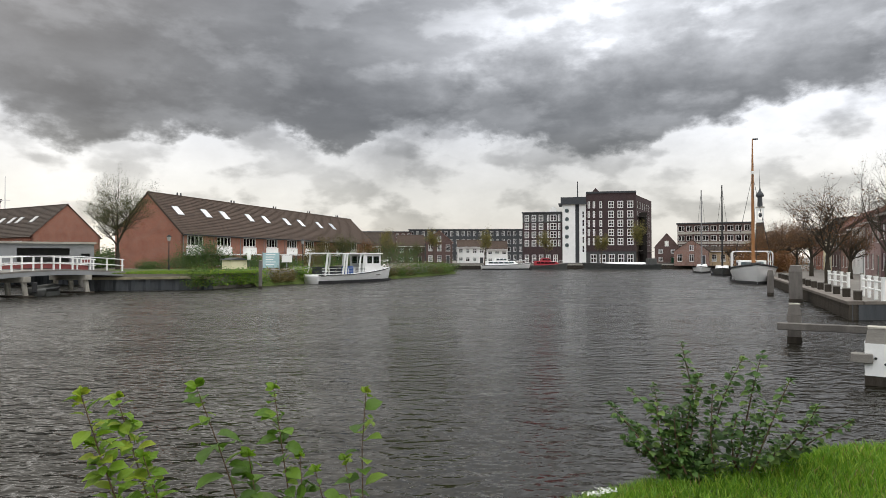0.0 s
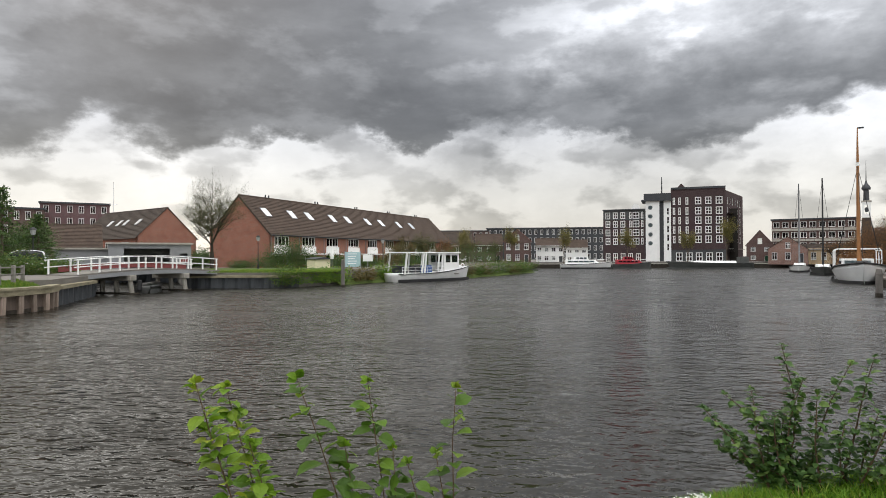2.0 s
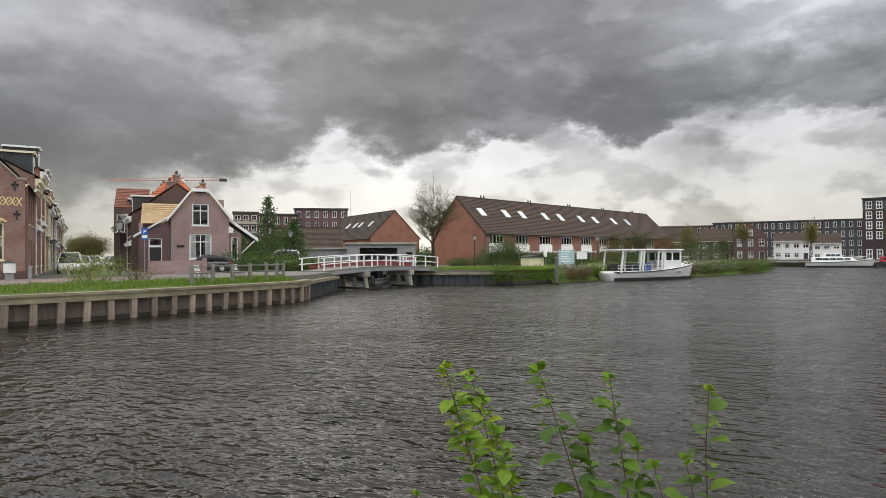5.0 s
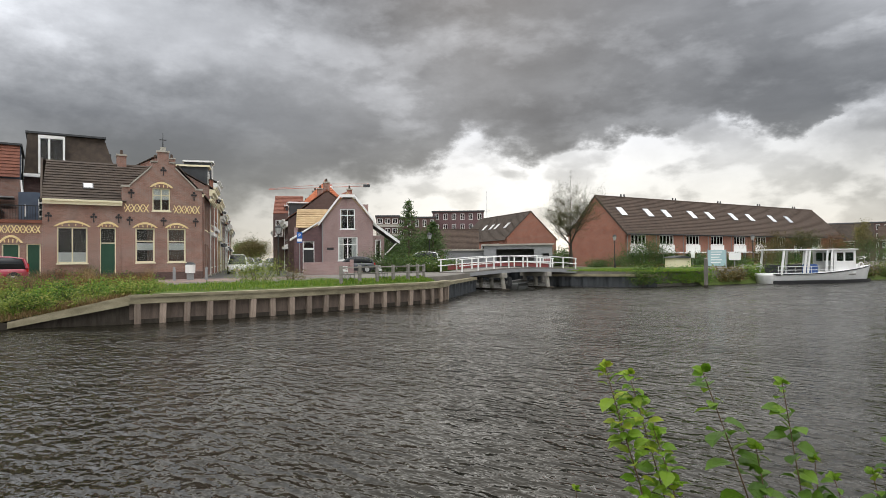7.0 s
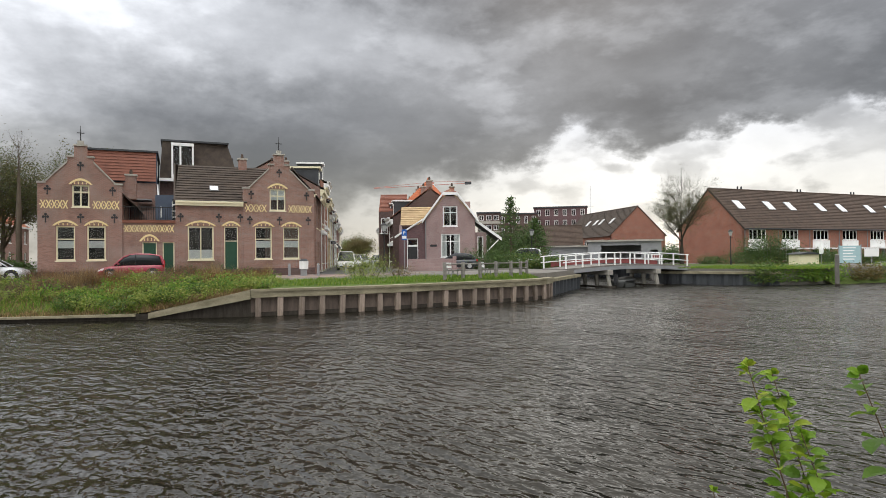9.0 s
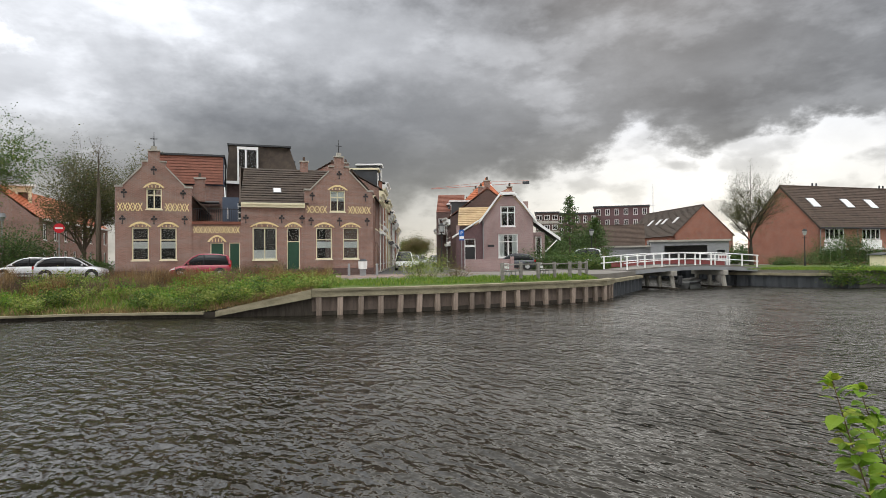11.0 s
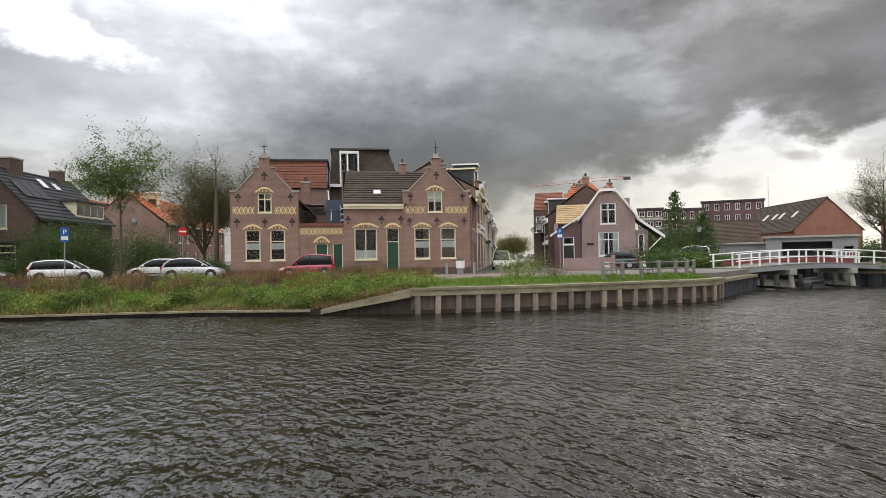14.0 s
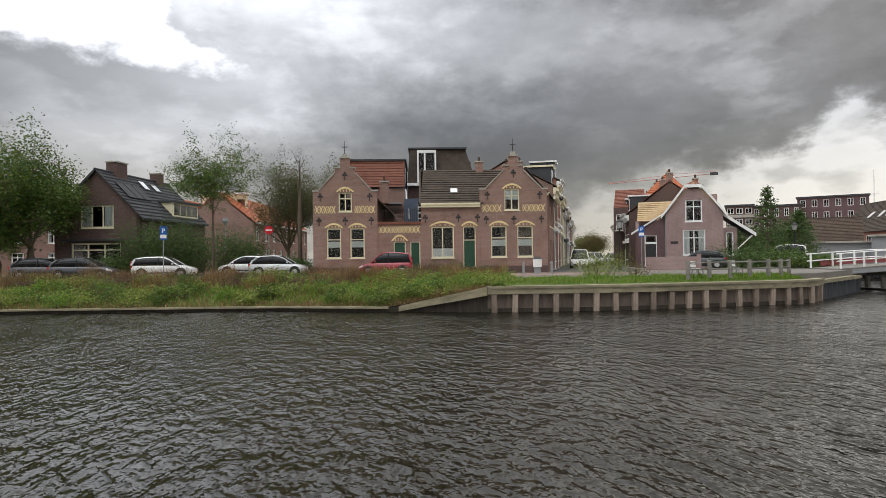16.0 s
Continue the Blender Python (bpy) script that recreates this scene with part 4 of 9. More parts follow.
def terrace_short():
    """The gabled row beyond the bridge."""
    L, ridge, eave, depth = 23.3, 10.0, 4.9, 10.6
    t = thing("terrace", pose(-83.2, 104.7, ROWZ - 0.05, 0, 0, -30.0), "short red-brick row with a dark tiled roof and gable end", "terraced house")
    holes = [(a, a + 3.0, 2.7, 4.1) for a in (1.0, 6.5, 12.0, 17.5)]
    part("wall", wall_mb(0, L, 0, eave, holes, 0, 0.3), "brick_red", t)
    for a, b2, c, d in holes:
        window(t, a, b2, c, d, 0.06, 4, 1, "white", 0.09, False)
    part("wall", MB().box(0, L, depth - 0.3, depth, 0, eave), "brick_red", t)
    for x0 in (0.0, L - 0.3):
        part("gable_wall", MB().prism([(0.0, 0), (depth, 0), (depth, eave), (depth / 2, ridge - 0.1), (0, eave)], 0, 0.3), "brick_red", t, m=pose(x0 + 0.3, 0, 0, 0, 0, 90))
    part("floor", MB().box(0.3, L - 0.3, 0.3, depth - 0.3, 2.3, 2.5), "room", t)
    roof_slope(t, -0.15, L + 0.15, -0.35, eave - 0.3, depth / 2, ridge, "tile_dark", 0.34, 0.05)
    roof_slope(t, -0.15, L + 0.15, depth + 0.35, eave - 0.3, depth / 2, ridge, "tile_dark", 0.34, 0.05)
    part("ridge_tiles", MB().tube([(-0.15, depth / 2, ridge + 0.02), (L + 0.15, depth / 2, ridge + 0.02)], 0.13, 8), "tile_dark", t)
    for u in (8.0, 11.5, 14.0, 18.5):
        rooflight(t, u, 0.55, 1.1, 1.5, -0.35, eave - 0.3, depth / 2, ridge)
    return t


terrace_short()


# ---- twin-gabled brown brick house ----
def gabled_front(t, u0, u1, shoulder, apex, uw, lower, upper, base=0.0):
    """A Dutch gable with shoulders, a stepped head, windows with arches, lattice bands and anchors."""
    c = (u0 + u1) / 2

    def top(u):
        d = abs(u - c)
        half = (u1 - u0) / 2
        if d > half - 0.42:
            return shoulder
        if d < 0.36:
            return apex
        if d < 0.75:
            return apex - 0.75
        return shoulder + 0.05 + (apex - 1.15 - shoulder) * (1 - (d - 0.75) / (half - 0.42 - 0.75))
    half = (u1 - u0) / 2
    br = [c, c - 0.36, c + 0.36, c - 0.75, c + 0.75, c - half + 0.42, c + half - 0.42]
    holes = lower + [upper]
    part("gable_wall", wall_mb(u0, u1, base, top, holes, 0, 0.32, br), "brick_brown", t)
    part("plinth", MB().box(u0 - 0.03, u1 + 0.03, -0.05, -0.003, base, base + 0.55), "brick_dark", t)
    for s in (-1, 1):
        a, b2 = c + s * (half - 0.42), c + s * 0.75
        za, zb = top(a - s * 0.01), top(b2 + s * 0.01)
        x = sorted([(a, za), (b2, zb)])
        part("coping", MB().prism([(x[0][0], x[0][1]), (x[1][0], x[1][1]), (x[1][0], x[1][1] + 0.12), (x[0][0], x[0][1] + 0.12)], -0.07, 0.39), "concrete", t, "grey stone coping")
        e = sorted([c + s * half, c + s * (half - 0.42)])
        part("coping", MB().box(e[0] - 0.05, e[1] + 0.05, -0.07, 0.39, shoulder, shoulder + 0.12), "concrete", t, "grey stone coping")
        e = sorted([c + s * 0.36, c + s * 0.79])
        part("coping", MB().box(e[0], e[1], -0.07, 0.39, apex - 0.75, apex - 0.65), "concrete", t, "grey stone coping")
    part("coping", MB().box(c - 0.4, c + 0.4, -0.07, 0.39, apex, apex + 0.1), "concrete", t, "grey stone coping")
    fin = part("finial", MB().box(c - 0.17, c + 0.17, -0.02, 0.3, apex + 0.1, apex + 0.35), "concrete", t)
    part("finial_spike", MB().tube([(c, 0.14, apex + 0.35), (c, 0.14, apex + 1.35)], [0.04, 0.012], 6).box(c - 0.22, c + 0.22, 0.12, 0.16, apex + 0.85, apex + 0.9), "black", fin)
    for a, b2, z0, z1 in lower:
        window(t, a, b2, z0, z1, 0.12, 1, 2, "cream", 0.09, True, curtain=(0.36, 0.56), split=(0.62,))
        arch(t, a - 0.05, b2 + 0.05, z1 + 0.02, 0.24)
    a, b2, z0, z1 = upper
    window(t, a, b2, z0, z1, 0.12, 2, 1, "cream", 0.09, True, curtain=(0.5, 0.95) if u0 > 0 else None, split=(0.68,))
    arch(t, a - 0.05, b2 + 0.05, z1 + 0.02, 0.26)
    lattice(t, u0 + 0.15, upper[0] - 0.2, upper[2] - 0.12, upper[2] + 0.42)
    lattice(t, upper[1] + 0.2, u1 - 0.15, upper[2] - 0.12, upper[2] + 0.42)
    for u, z in ((u0 + 0.55, shoulder - 0.45), (u1 - 0.55, shoulder - 0.45), (c, apex - 1.35), (u0 + 0.45, upper[2] - 0.75), (c, upper[2] - 0.75), (u1 - 0.45, upper[2] - 0.75)):
        anchor(t, u, z)


def twin_house():
    t = thing("gabled_house", pose(*polar(73.0, 46.0), STREET, 0, 0, 73.0), "brown brick house with two Dutch gables and yellow trim", "house")
    B = -0.02
    # heights here are above the street
    gabled_front(t, -8.5, -3.7, 6.25, 8.75, 1.1, [(-7.5, -6.42, 1.25, 3.5), (-5.75, -4.67, 1.25, 3.5)], (-6.6, -5.6, 4.75, 6.2), B)
    gabled_front(t, 4.05, 9.15, 6.3, 8.85, 1.1, [(4.85, 6.05, 1.2, 3.55), (6.85, 8.05, 1.2, 3.55)], (5.9, 7.05, 4.75, 6.35), B)
    # low link with two doors and a balcony on it
    part("wall", wall_mb(-3.7, -0.43, B, 3.75, [(-2.5, -1.6, 0, 2.45), (-1.25, -0.5, 0, 2.45)], 0.1, 0.4), "brick_brown", t)
    door(t, -2.5, -1.6, 0.0, 2.45, 0.2)
    door(t, -1.25, -0.5, 0.0, 2.45, 0.2)
    arch(t, -2.55, -1.55, 2.5, 0.35, y=0.06)
    lattice(t, -3.6, -0.5, 3.12, 3.6, 0.08)
    part("coping", MB().box(-3.7, -0.43, 0.0, 0.5, 3.75, 3.95), "tile_red", t, "reddish coping of the balcony wall")
    part("balcony_floor", MB().box(-3.7, -0.43, 0.5, 5.0, 3.6, 3.72), "concrete", t)
    rail = MB().box(-3.65, -0.48, 0.55, 0.6, 4.85, 4.9)
    for k in range(22):
        rail.box(-3.6 + k * 0.148, -3.575 + k * 0.148, 0.56, 0.585, 3.95, 4.85)
    part("balcony_railing", rail, "black", t)
    # right block with a tiled roof
    part("wall", wall_mb(-0.43, 4.05, B, 5.1, [(0.35, 2.05, 1.2, 3.55), (2.75, 3.7, 0.1, 3.55)], 0.08, 0.4), "brick_brown", t)
    window(t, 0.35, 2.05, 1.2, 3.55, 0.2, 2, 1, "cream", 0.09, True, curtain=(0.03, 0.3))
    arch(t, 0.3, 2.1, 3.57, 0.26, y=0.045)
    door(t, 2.75, 3.7, 0.1, 3.55, 0.2, light=1.0)
    arch(t, 2.7, 3.75, 3.57, 0.24, y=0.045)
    for u in (-0.1, 2.4, 3.85):
        anchor(t, u, 4.15, y=0.05)
    gutter(t, -0.43, 4.05, 0.06, 5.3, "cream", 0.3)
    dent = MB()
    for k in range(22):
        dent.box(-0.35 + k * 0.2, -0.25 + k * 0.2, 0.02, 0.077, 4.78, 4.98)
    part("dentil_course", dent, "brick_brown", t)
    part("dark_wall_band", MB().box(-0.43, 4.05, 0.06, 0.077, 0.0, 0.5), "brick_dark", t)
    roof_slope(t, -0.5, 4.3, -0.05, 5.25, 4.3, 8.4, "tile_dark", 0.36, 0.06, "roof", -0.2, 6.4)
    roof_slope(t, -0.5, 4.3, 8.6, 5.25, 4.3, 8.4, "tile_dark", 0.36, 0.06)
    part("verge", MB().prism([(-0.1, 5.2), (4.3, 8.35), (4.3, 8.5), (-0.1, 5.36)], 0, 0.12), "tile_dark", t, m=pose(-0.42, 0, 0, 0, 0, 90))
    rooflight(t, 2.15, 0.33, 0.6, 0.65, -0.05, 5.25, 4.3, 8.4)
    # gable roofs running back
    for u0, u1, sh, ap in ((-8.5, -3.7, 6.0, 8.0), (4.05, 9.15, 6.0, 8.1)):
        c = (u0 + u1) / 2
        for s in (-1, 1):
            hw = 3.3 if u0 < 0 < s else (u1 - u0) / 2
            se = 4.95 if u0 < 0 < s else sh
            pts = [(c + s * hw, se), (c, ap), (c, ap - 0.1), (c + s * hw, se - 0.1)]
            part("roof", MB().prism(pts if s > 0 else pts[::-1], 0.32, 9.5), "tile_brown" if u0 < 0 else "tile_orange", t)
        part("wall", MB().box(u0, u0 + 0.3, 0.32, 9.5, 0, sh), "brick_brown", t)
        if u0 < 0:
            part("wall", MB().box(u1 - 0.3, u1, 0.32, 9.5, 0, sh), "brick_brown", t)
        else:
            sh_ = [(1.4 + 2.7 * k, 2.5 + 2.7 * k, z0, z1) for k in range(3) for z0, z1 in ((1.2, 3.4), (4.2, 5.7))]
            sw_ = part("wall", wall_mb(0.32, 9.5, 0, sh, sh_, 0, 0.3), "brick_brown", t, m=pose(u1, 0, 0, 0, 0, 90))
            for a_, b_, c_, d_ in sh_:
                window(sw_, a_, b_, c_, d_, 0.1, 1, 1, "cream", 0.11, True, split=(0.65,))
            part("string_course", MB().box(0.32, 9.5, -0.05, -0.003, 3.75, 3.95), "yellow_trim", sw_)
            gutter(sw_, 0.32, 9.5, 0.0, sh + 0.08, "cream", 0.2)
        part("wall", MB().box(u0, u1, 9.5, 9.8, 0, sh), "brick_brown", t)
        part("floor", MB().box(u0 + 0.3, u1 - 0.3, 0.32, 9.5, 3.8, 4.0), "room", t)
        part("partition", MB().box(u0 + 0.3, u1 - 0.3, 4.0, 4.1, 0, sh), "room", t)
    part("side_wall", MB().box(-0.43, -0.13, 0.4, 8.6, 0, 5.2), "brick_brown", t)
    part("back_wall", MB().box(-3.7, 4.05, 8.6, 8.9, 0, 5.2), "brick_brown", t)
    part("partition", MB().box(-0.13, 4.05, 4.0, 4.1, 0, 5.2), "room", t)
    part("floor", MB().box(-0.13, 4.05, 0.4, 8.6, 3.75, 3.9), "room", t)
    chimney(t, -3.35, 3.2, 5.6, 7.4, 0.7, 0.6)
    chimney(t, 4.4, 4.2, 7.0, 9.1, 0.6, 0.6)
    return t


twin_house()


# ---- mauve brick house on the corner ----
def corner_house():
    t = thing("corner_house", pose(*polar(49.0, 60.0), STREET, 0, 0, 50.0), "mauve brick corner house with a white-edged clipped gable", "house")
    hw, eave, apex = 2.45, 4.95, 7.35

    def top(u):
        d = abs(u)
        return apex - 0.15 if d < 0.75 else eave + (apex - 0.15 - eave) * (1 - (d - 0.75) / (hw - 0.75))
    holes = [(-0.95, 0.95, 1.15, 3.45), (-0.72, 0.72, 4.2, 6.2)]
    part("gable_wall", wall_mb(-hw, hw, -0.02, top, holes, 0, 0.3, [-0.75, 0.75]), "brick_pink", t)
    window(t, -0.95, 0.95, 1.15, 3.45, 0.08, 2, 1, "white", 0.11, True, curtain="sides", split=(0.68,))
    window(t, -0.72, 0.72, 4.2, 6.2, 0.08, 2, 1, "white", 0.11, True, curtain=None, split=(0.68,))
    board = MB()
    for s in (-1, 1):
        a, b2 = (s * (hw + 0.35), top(hw) - 0.45), (s * 0.72, apex - 0.05)
        x = sorted([a, b2])
        board.prism([x[0], x[1], (x[1][0], x[1][1] + 0.28), (x[0][0], x[0][1] + 0.28)], -0.3, -0.02)
    board.box(-0.75, 0.75, -0.3, -0.02, apex - 0.05, apex + 0.23)
    part("bargeboard", board, "white", t, "white bargeboard")
    for s in (-1, 1):
        pts = [(0, apex + 0.35), (s * (hw + 0.4), eave - 0.35), (s * (hw + 0.4), eave - 0.2), (0, apex + 0.5)]
        part("roof", MB().prism(pts if s < 0 else pts[::-1], -0.02, 8.0), "tile_yellow", t)
    part("clipped_hip", MB().quad((-0.85, -0.3, apex + 0.15), (0.85, -0.3, apex + 0.15), (0.0, 0.5, apex + 0.62)).quad((-0.85, -0.3, apex + 0.15), (0, 0.5, apex + 0.62), (-0.85, 0.5, apex + 0.1)).quad((0.85, -0.3, apex + 0.15), (0.85, 0.5, apex + 0.1), (0, 0.5, apex + 0.62)), "tile_red", t)
    for x in (-hw, hw - 0.3):
        part("wall", MB().box(x, x + 0.3, 0.3, 8.0, 0, eave), "brick_pink", t)
    part("wall", MB().box(-hw, hw, 8.0, 8.3, 0, apex), "brick_pink", t)
    part("floor", MB().box(-hw + 0.3, hw - 0.3, 0.3, 8, 3.6, 3.8), "room", t)
    part("partition", MB().box(-hw + 0.3, hw - 0.3, 3.0, 3.1, 0, eave), "room", t)
    # side wing with the front door
    part("wing_wall", wall_mb(-5.1, -hw, -0.02, lambda u: 3.2 + (u + 5.1) * 0.62, [(-4.3, -3.2, 0.1, 3.05)], 0.15, 0.45, []), "brick_purple", t)
    door(t, -4.3, -3.2, 0.1, 2.3, 0.25, "black", "white")
    window(t, -4.3, -3.2, 2.3, 3.05, 0.25, 1, 1, "white", 0.1, False, name="fanlight")
    part("wing_roof", MB().prism([(-5.5, 3.1), (-hw - 0.02, 5.0), (-hw - 0.02, 5.15), (-5.5, 3.28)], 0.0, 1.1), "white", t)
    roof_slope(t, -5.0, -0.5, 1.2, 4.4, 3.6, 6.4, "tile_yellow", 0.32, 0.05, "wing_tiles")
    part("wing_side", MB().box(-5.1, -4.8, 0.45, 6.0, 0, 4.4), "brick_pink", t)
    part("wing_back", MB().box(-5.1, -hw, 6.0, 6.3, 0, 5.4), "brick_pink", t)
    # lean-to on the other side
    part("lean_to_wall", wall_mb(hw, 3.6, -0.02, 3.6, [(2.7, 3.3, 1.0, 3.2)], 0.6, 0.9), "brick_pink", t)
    window(t, 2.7, 3.3, 1.0, 3.2, 0.7, 1, 1, "white", 0.1, False)
    part("lean_to_roof", MB().prism([(hw + 0.02, 4.9), (hw + 0.02, 4.7), (5.0, 2.85), (5.0, 3.05)], 0.3, 5.0), "dark_cladding", t)
    part("lean_to_edge", MB().prism([(hw + 0.02, 4.95), (hw + 0.02, 4.65), (5.1, 2.75), (5.1, 3.05)], 0.18, 0.29), "white", t, "white sloping fascia")
    part("strut", MB().tube([(3.65, 0.4, 1.7), (4.8, 0.35, 2.85)], 0.06, 6), "white", t)
    part("lean_to_side", MB().box(3.3, 3.6, 0.9, 5.0, 0, 3.6), "brick_pink", t)
    pipe(t, -hw + 0.02, -0.07, 0, 4.8)
    part("name_plate", MB().box(-2.0, -1.35, -0.03, -0.003, 2.2, 2.42), "black", t, "small dark plate")
    chimney(t, 0.3, 4.0, 7.0, 8.6, 0.5, 0.5, "brick_red")
    return t


corner_house()


# ---- bridge ----
def footbridge():
    t = thing("footbridge", pose(-31.9, 40.2, 0, 0, 0, 76.0), "low arched footbridge with white railings on slanted piers", "bridge")
    L, W, n = 14.6, 3.2, 16

    def dz(x):
        return 1.68 + 0.3 * math.sin(math.pi * min(1, max(0, x / L)))
    for k in range(n):
        a, b2 = L * k / n, L * (k + 1) / n
        part("deck_plank", MB().loft([[(x, -0.1, dz(x) - 0.12), (x, W, dz(x) - 0.12), (x, W, dz(x)), (x, -0.1, dz(x))] for x in (a, b2 - 0.01)]), "grey_wood", t)
    for y in (0.0, W - 0.12):
        part("side_beam", MB().loft([[(L * k / n, y - 0.13, dz(L * k / n) - 0.42), (L * k / n, y - 0.01, dz(L * k / n) - 0.42), (L * k / n, y - 0.01, dz(L * k / n) - 0.13), (L * k / n, y - 0.13, dz(L * k / n) - 0.13)] for k in range(n + 1)]), "grey_paint", t)
        part("red_panel", MB().loft([[(x, y + 0.06, dz(x) + 0.08), (x, y + 0.08, dz(x) + 0.08), (x, y + 0.08, dz(x) + 0.5), (x, y + 0.06, dz(x) + 0.5)] for x in [L * k / n for k in range(1, n)]]), "red_band", t, "dull red lower panel") if y > 1 else None
        for h in (0.52, 1.05):
            part("rail", MB().tube([(L * k / n - 0.2, y, dz(L * k / n) + h) for k in range(n + 1)], 0.045, 6), "white", t, "white steel rail")
        for k in range(9):
            x = 0.1 + (L - 0.5) * k / 8
            part("post", MB().box(x - 0.05, x + 0.05, y - 0.05, y + 0.05, dz(x) - 0.1, dz(x) + 1.05), "white", t)
    for x in (4.6, 10.2):
        part("pier_cap", MB().box(x - 0.3, x + 0.3, -0.35, W + 0.2, dz(x) - 0.85, dz(x) - 0.42), "concrete", t, "pale concrete pier cap", bev=0.03)
        part("pier_footing", MB().box(x - 0.45, x + 0.45, -0.5, W + 0.3, -1.0, 0.12), "pile_dark", t)
        for y, lean in ((0.0, -0.12), (1.5, 0.0), (3.0, 0.12)):
            part("pier_column", MB().tube([(x + 0.15, y + lean * 2, -1), (x, y, dz(x) - 0.85)], 0.19, 8), "concrete", t)
    part("notice_board", MB().box(9.6, 10.6, -0.1, -0.06, dz(10) + 0.45, dz(10) + 0.95), "white", t)
    for k in range(3):
        part("notice_bar", MB().box(9.75 + k * 0.28, 9.95 + k * 0.28, -0.106, -0.1, dz(10) + 0.58, dz(10) + 0.82), "red_band", t)


M["red_band"] = surf("dull_red_paint", (0.2, 0.05, 0.05), (0.26, 0.075, 0.07), 2.0, 0.6, 0.05)
footbridge()


# ---- boats ----
def hull_mb(L, B, h0, h1, draft=0.5, z_lo=None, z_hi=None, fat=0.55, n=18, m=10):
    """A hull with its bow at +x; sheer from h0 at the stern to h1 at the bow. z_lo, z_hi clip a band of it (shares of the freeboard)."""
    secs = []
    for i in range(n + 1):
        s = i / n
        x = -L / 2 + L * s
        half = B / 2 * (min(1.0, 0.78 + 0.6 * s) if s < 0.4 else (1 - max(0, (s - fat) / (1 - fat)) ** 2.2))
        half = max(half, 0.02)
        top = h0 + (h1 - h0) * max(0, (s - 0.25) / 0.75) ** 1.8
        rake = 0.06 * L * max(0, (s - 0.7) / 0.3)
        a = -draft if z_lo is None else z_lo * top
        b2 = top if z_hi is None else z_hi * top
        ring = []
        for j in range(m + 1):
            w = math.pi * j / m
            f = abs(math.cos(w)) ** 0.45 * (1 if math.cos(w) > 0 else -1)
            q = 1 - math.sin(w) ** 1.5
            z = a + (b2 - a) * q
            k = max(0, min(1, (z + draft) / (top + draft)))
            ring.append((x + rake * k, half * f * (0.82 + 0.18 * k), z))
        secs.append(ring)
    return secs


def hull_parts(t, L, B, h0, h1, mat="white", boot="black", draft=0.5, deck="grey_wood", rim="black", fat=0.55):
    mb = MB()
    mb.loft(hull_mb(L, B, h0, h1, draft, fat=fat), closed=True)
    h = part("hull", mb, mat, t, smooth=True)
    # boot stripe, a hair outside the hull
    secs = hull_mb(L + 0.03, B + 0.05, h0, h1, draft, fat=fat)
    st = MB().loft([[p for p in ((r[0][0], r[0][1] * 0.965, -0.2), (r[0][0], r[0][1] * 0.99, 0.32))] for r in secs], closed=False, cap=False)
    st.loft([[(r[-1][0], r[-1][1] * 0.99, 0.32), (r[-1][0], r[-1][1] * 0.965, -0.2)] for r in secs], closed=False, cap=False)
    part("boot_stripe", st, boot, h)
    rb = MB()
    for sgn in (0, -1):
        rb.tube([(r[sgn][0], r[sgn][1] * 1.0, r[sgn][2] - 0.06) for r in hull_mb(L, B + 0.04, h0, h1, draft, fat=fat)], 0.06 if fat < 0.6 else 0.1, 6)
    part("rubbing_strake", rb, rim, h)
    return h


def side_windows(parent, u0, u1, y, z0, z1, n, mat="glass_dark", frame="white"):
    w = (u1 - u0) / n
    for k in range(n):
        part("window", MB().box(u0 + w * k + 0.06, u0 + w * (k + 1) - 0.06, y - 0.012, y + 0.012, z0, z1), mat, parent)


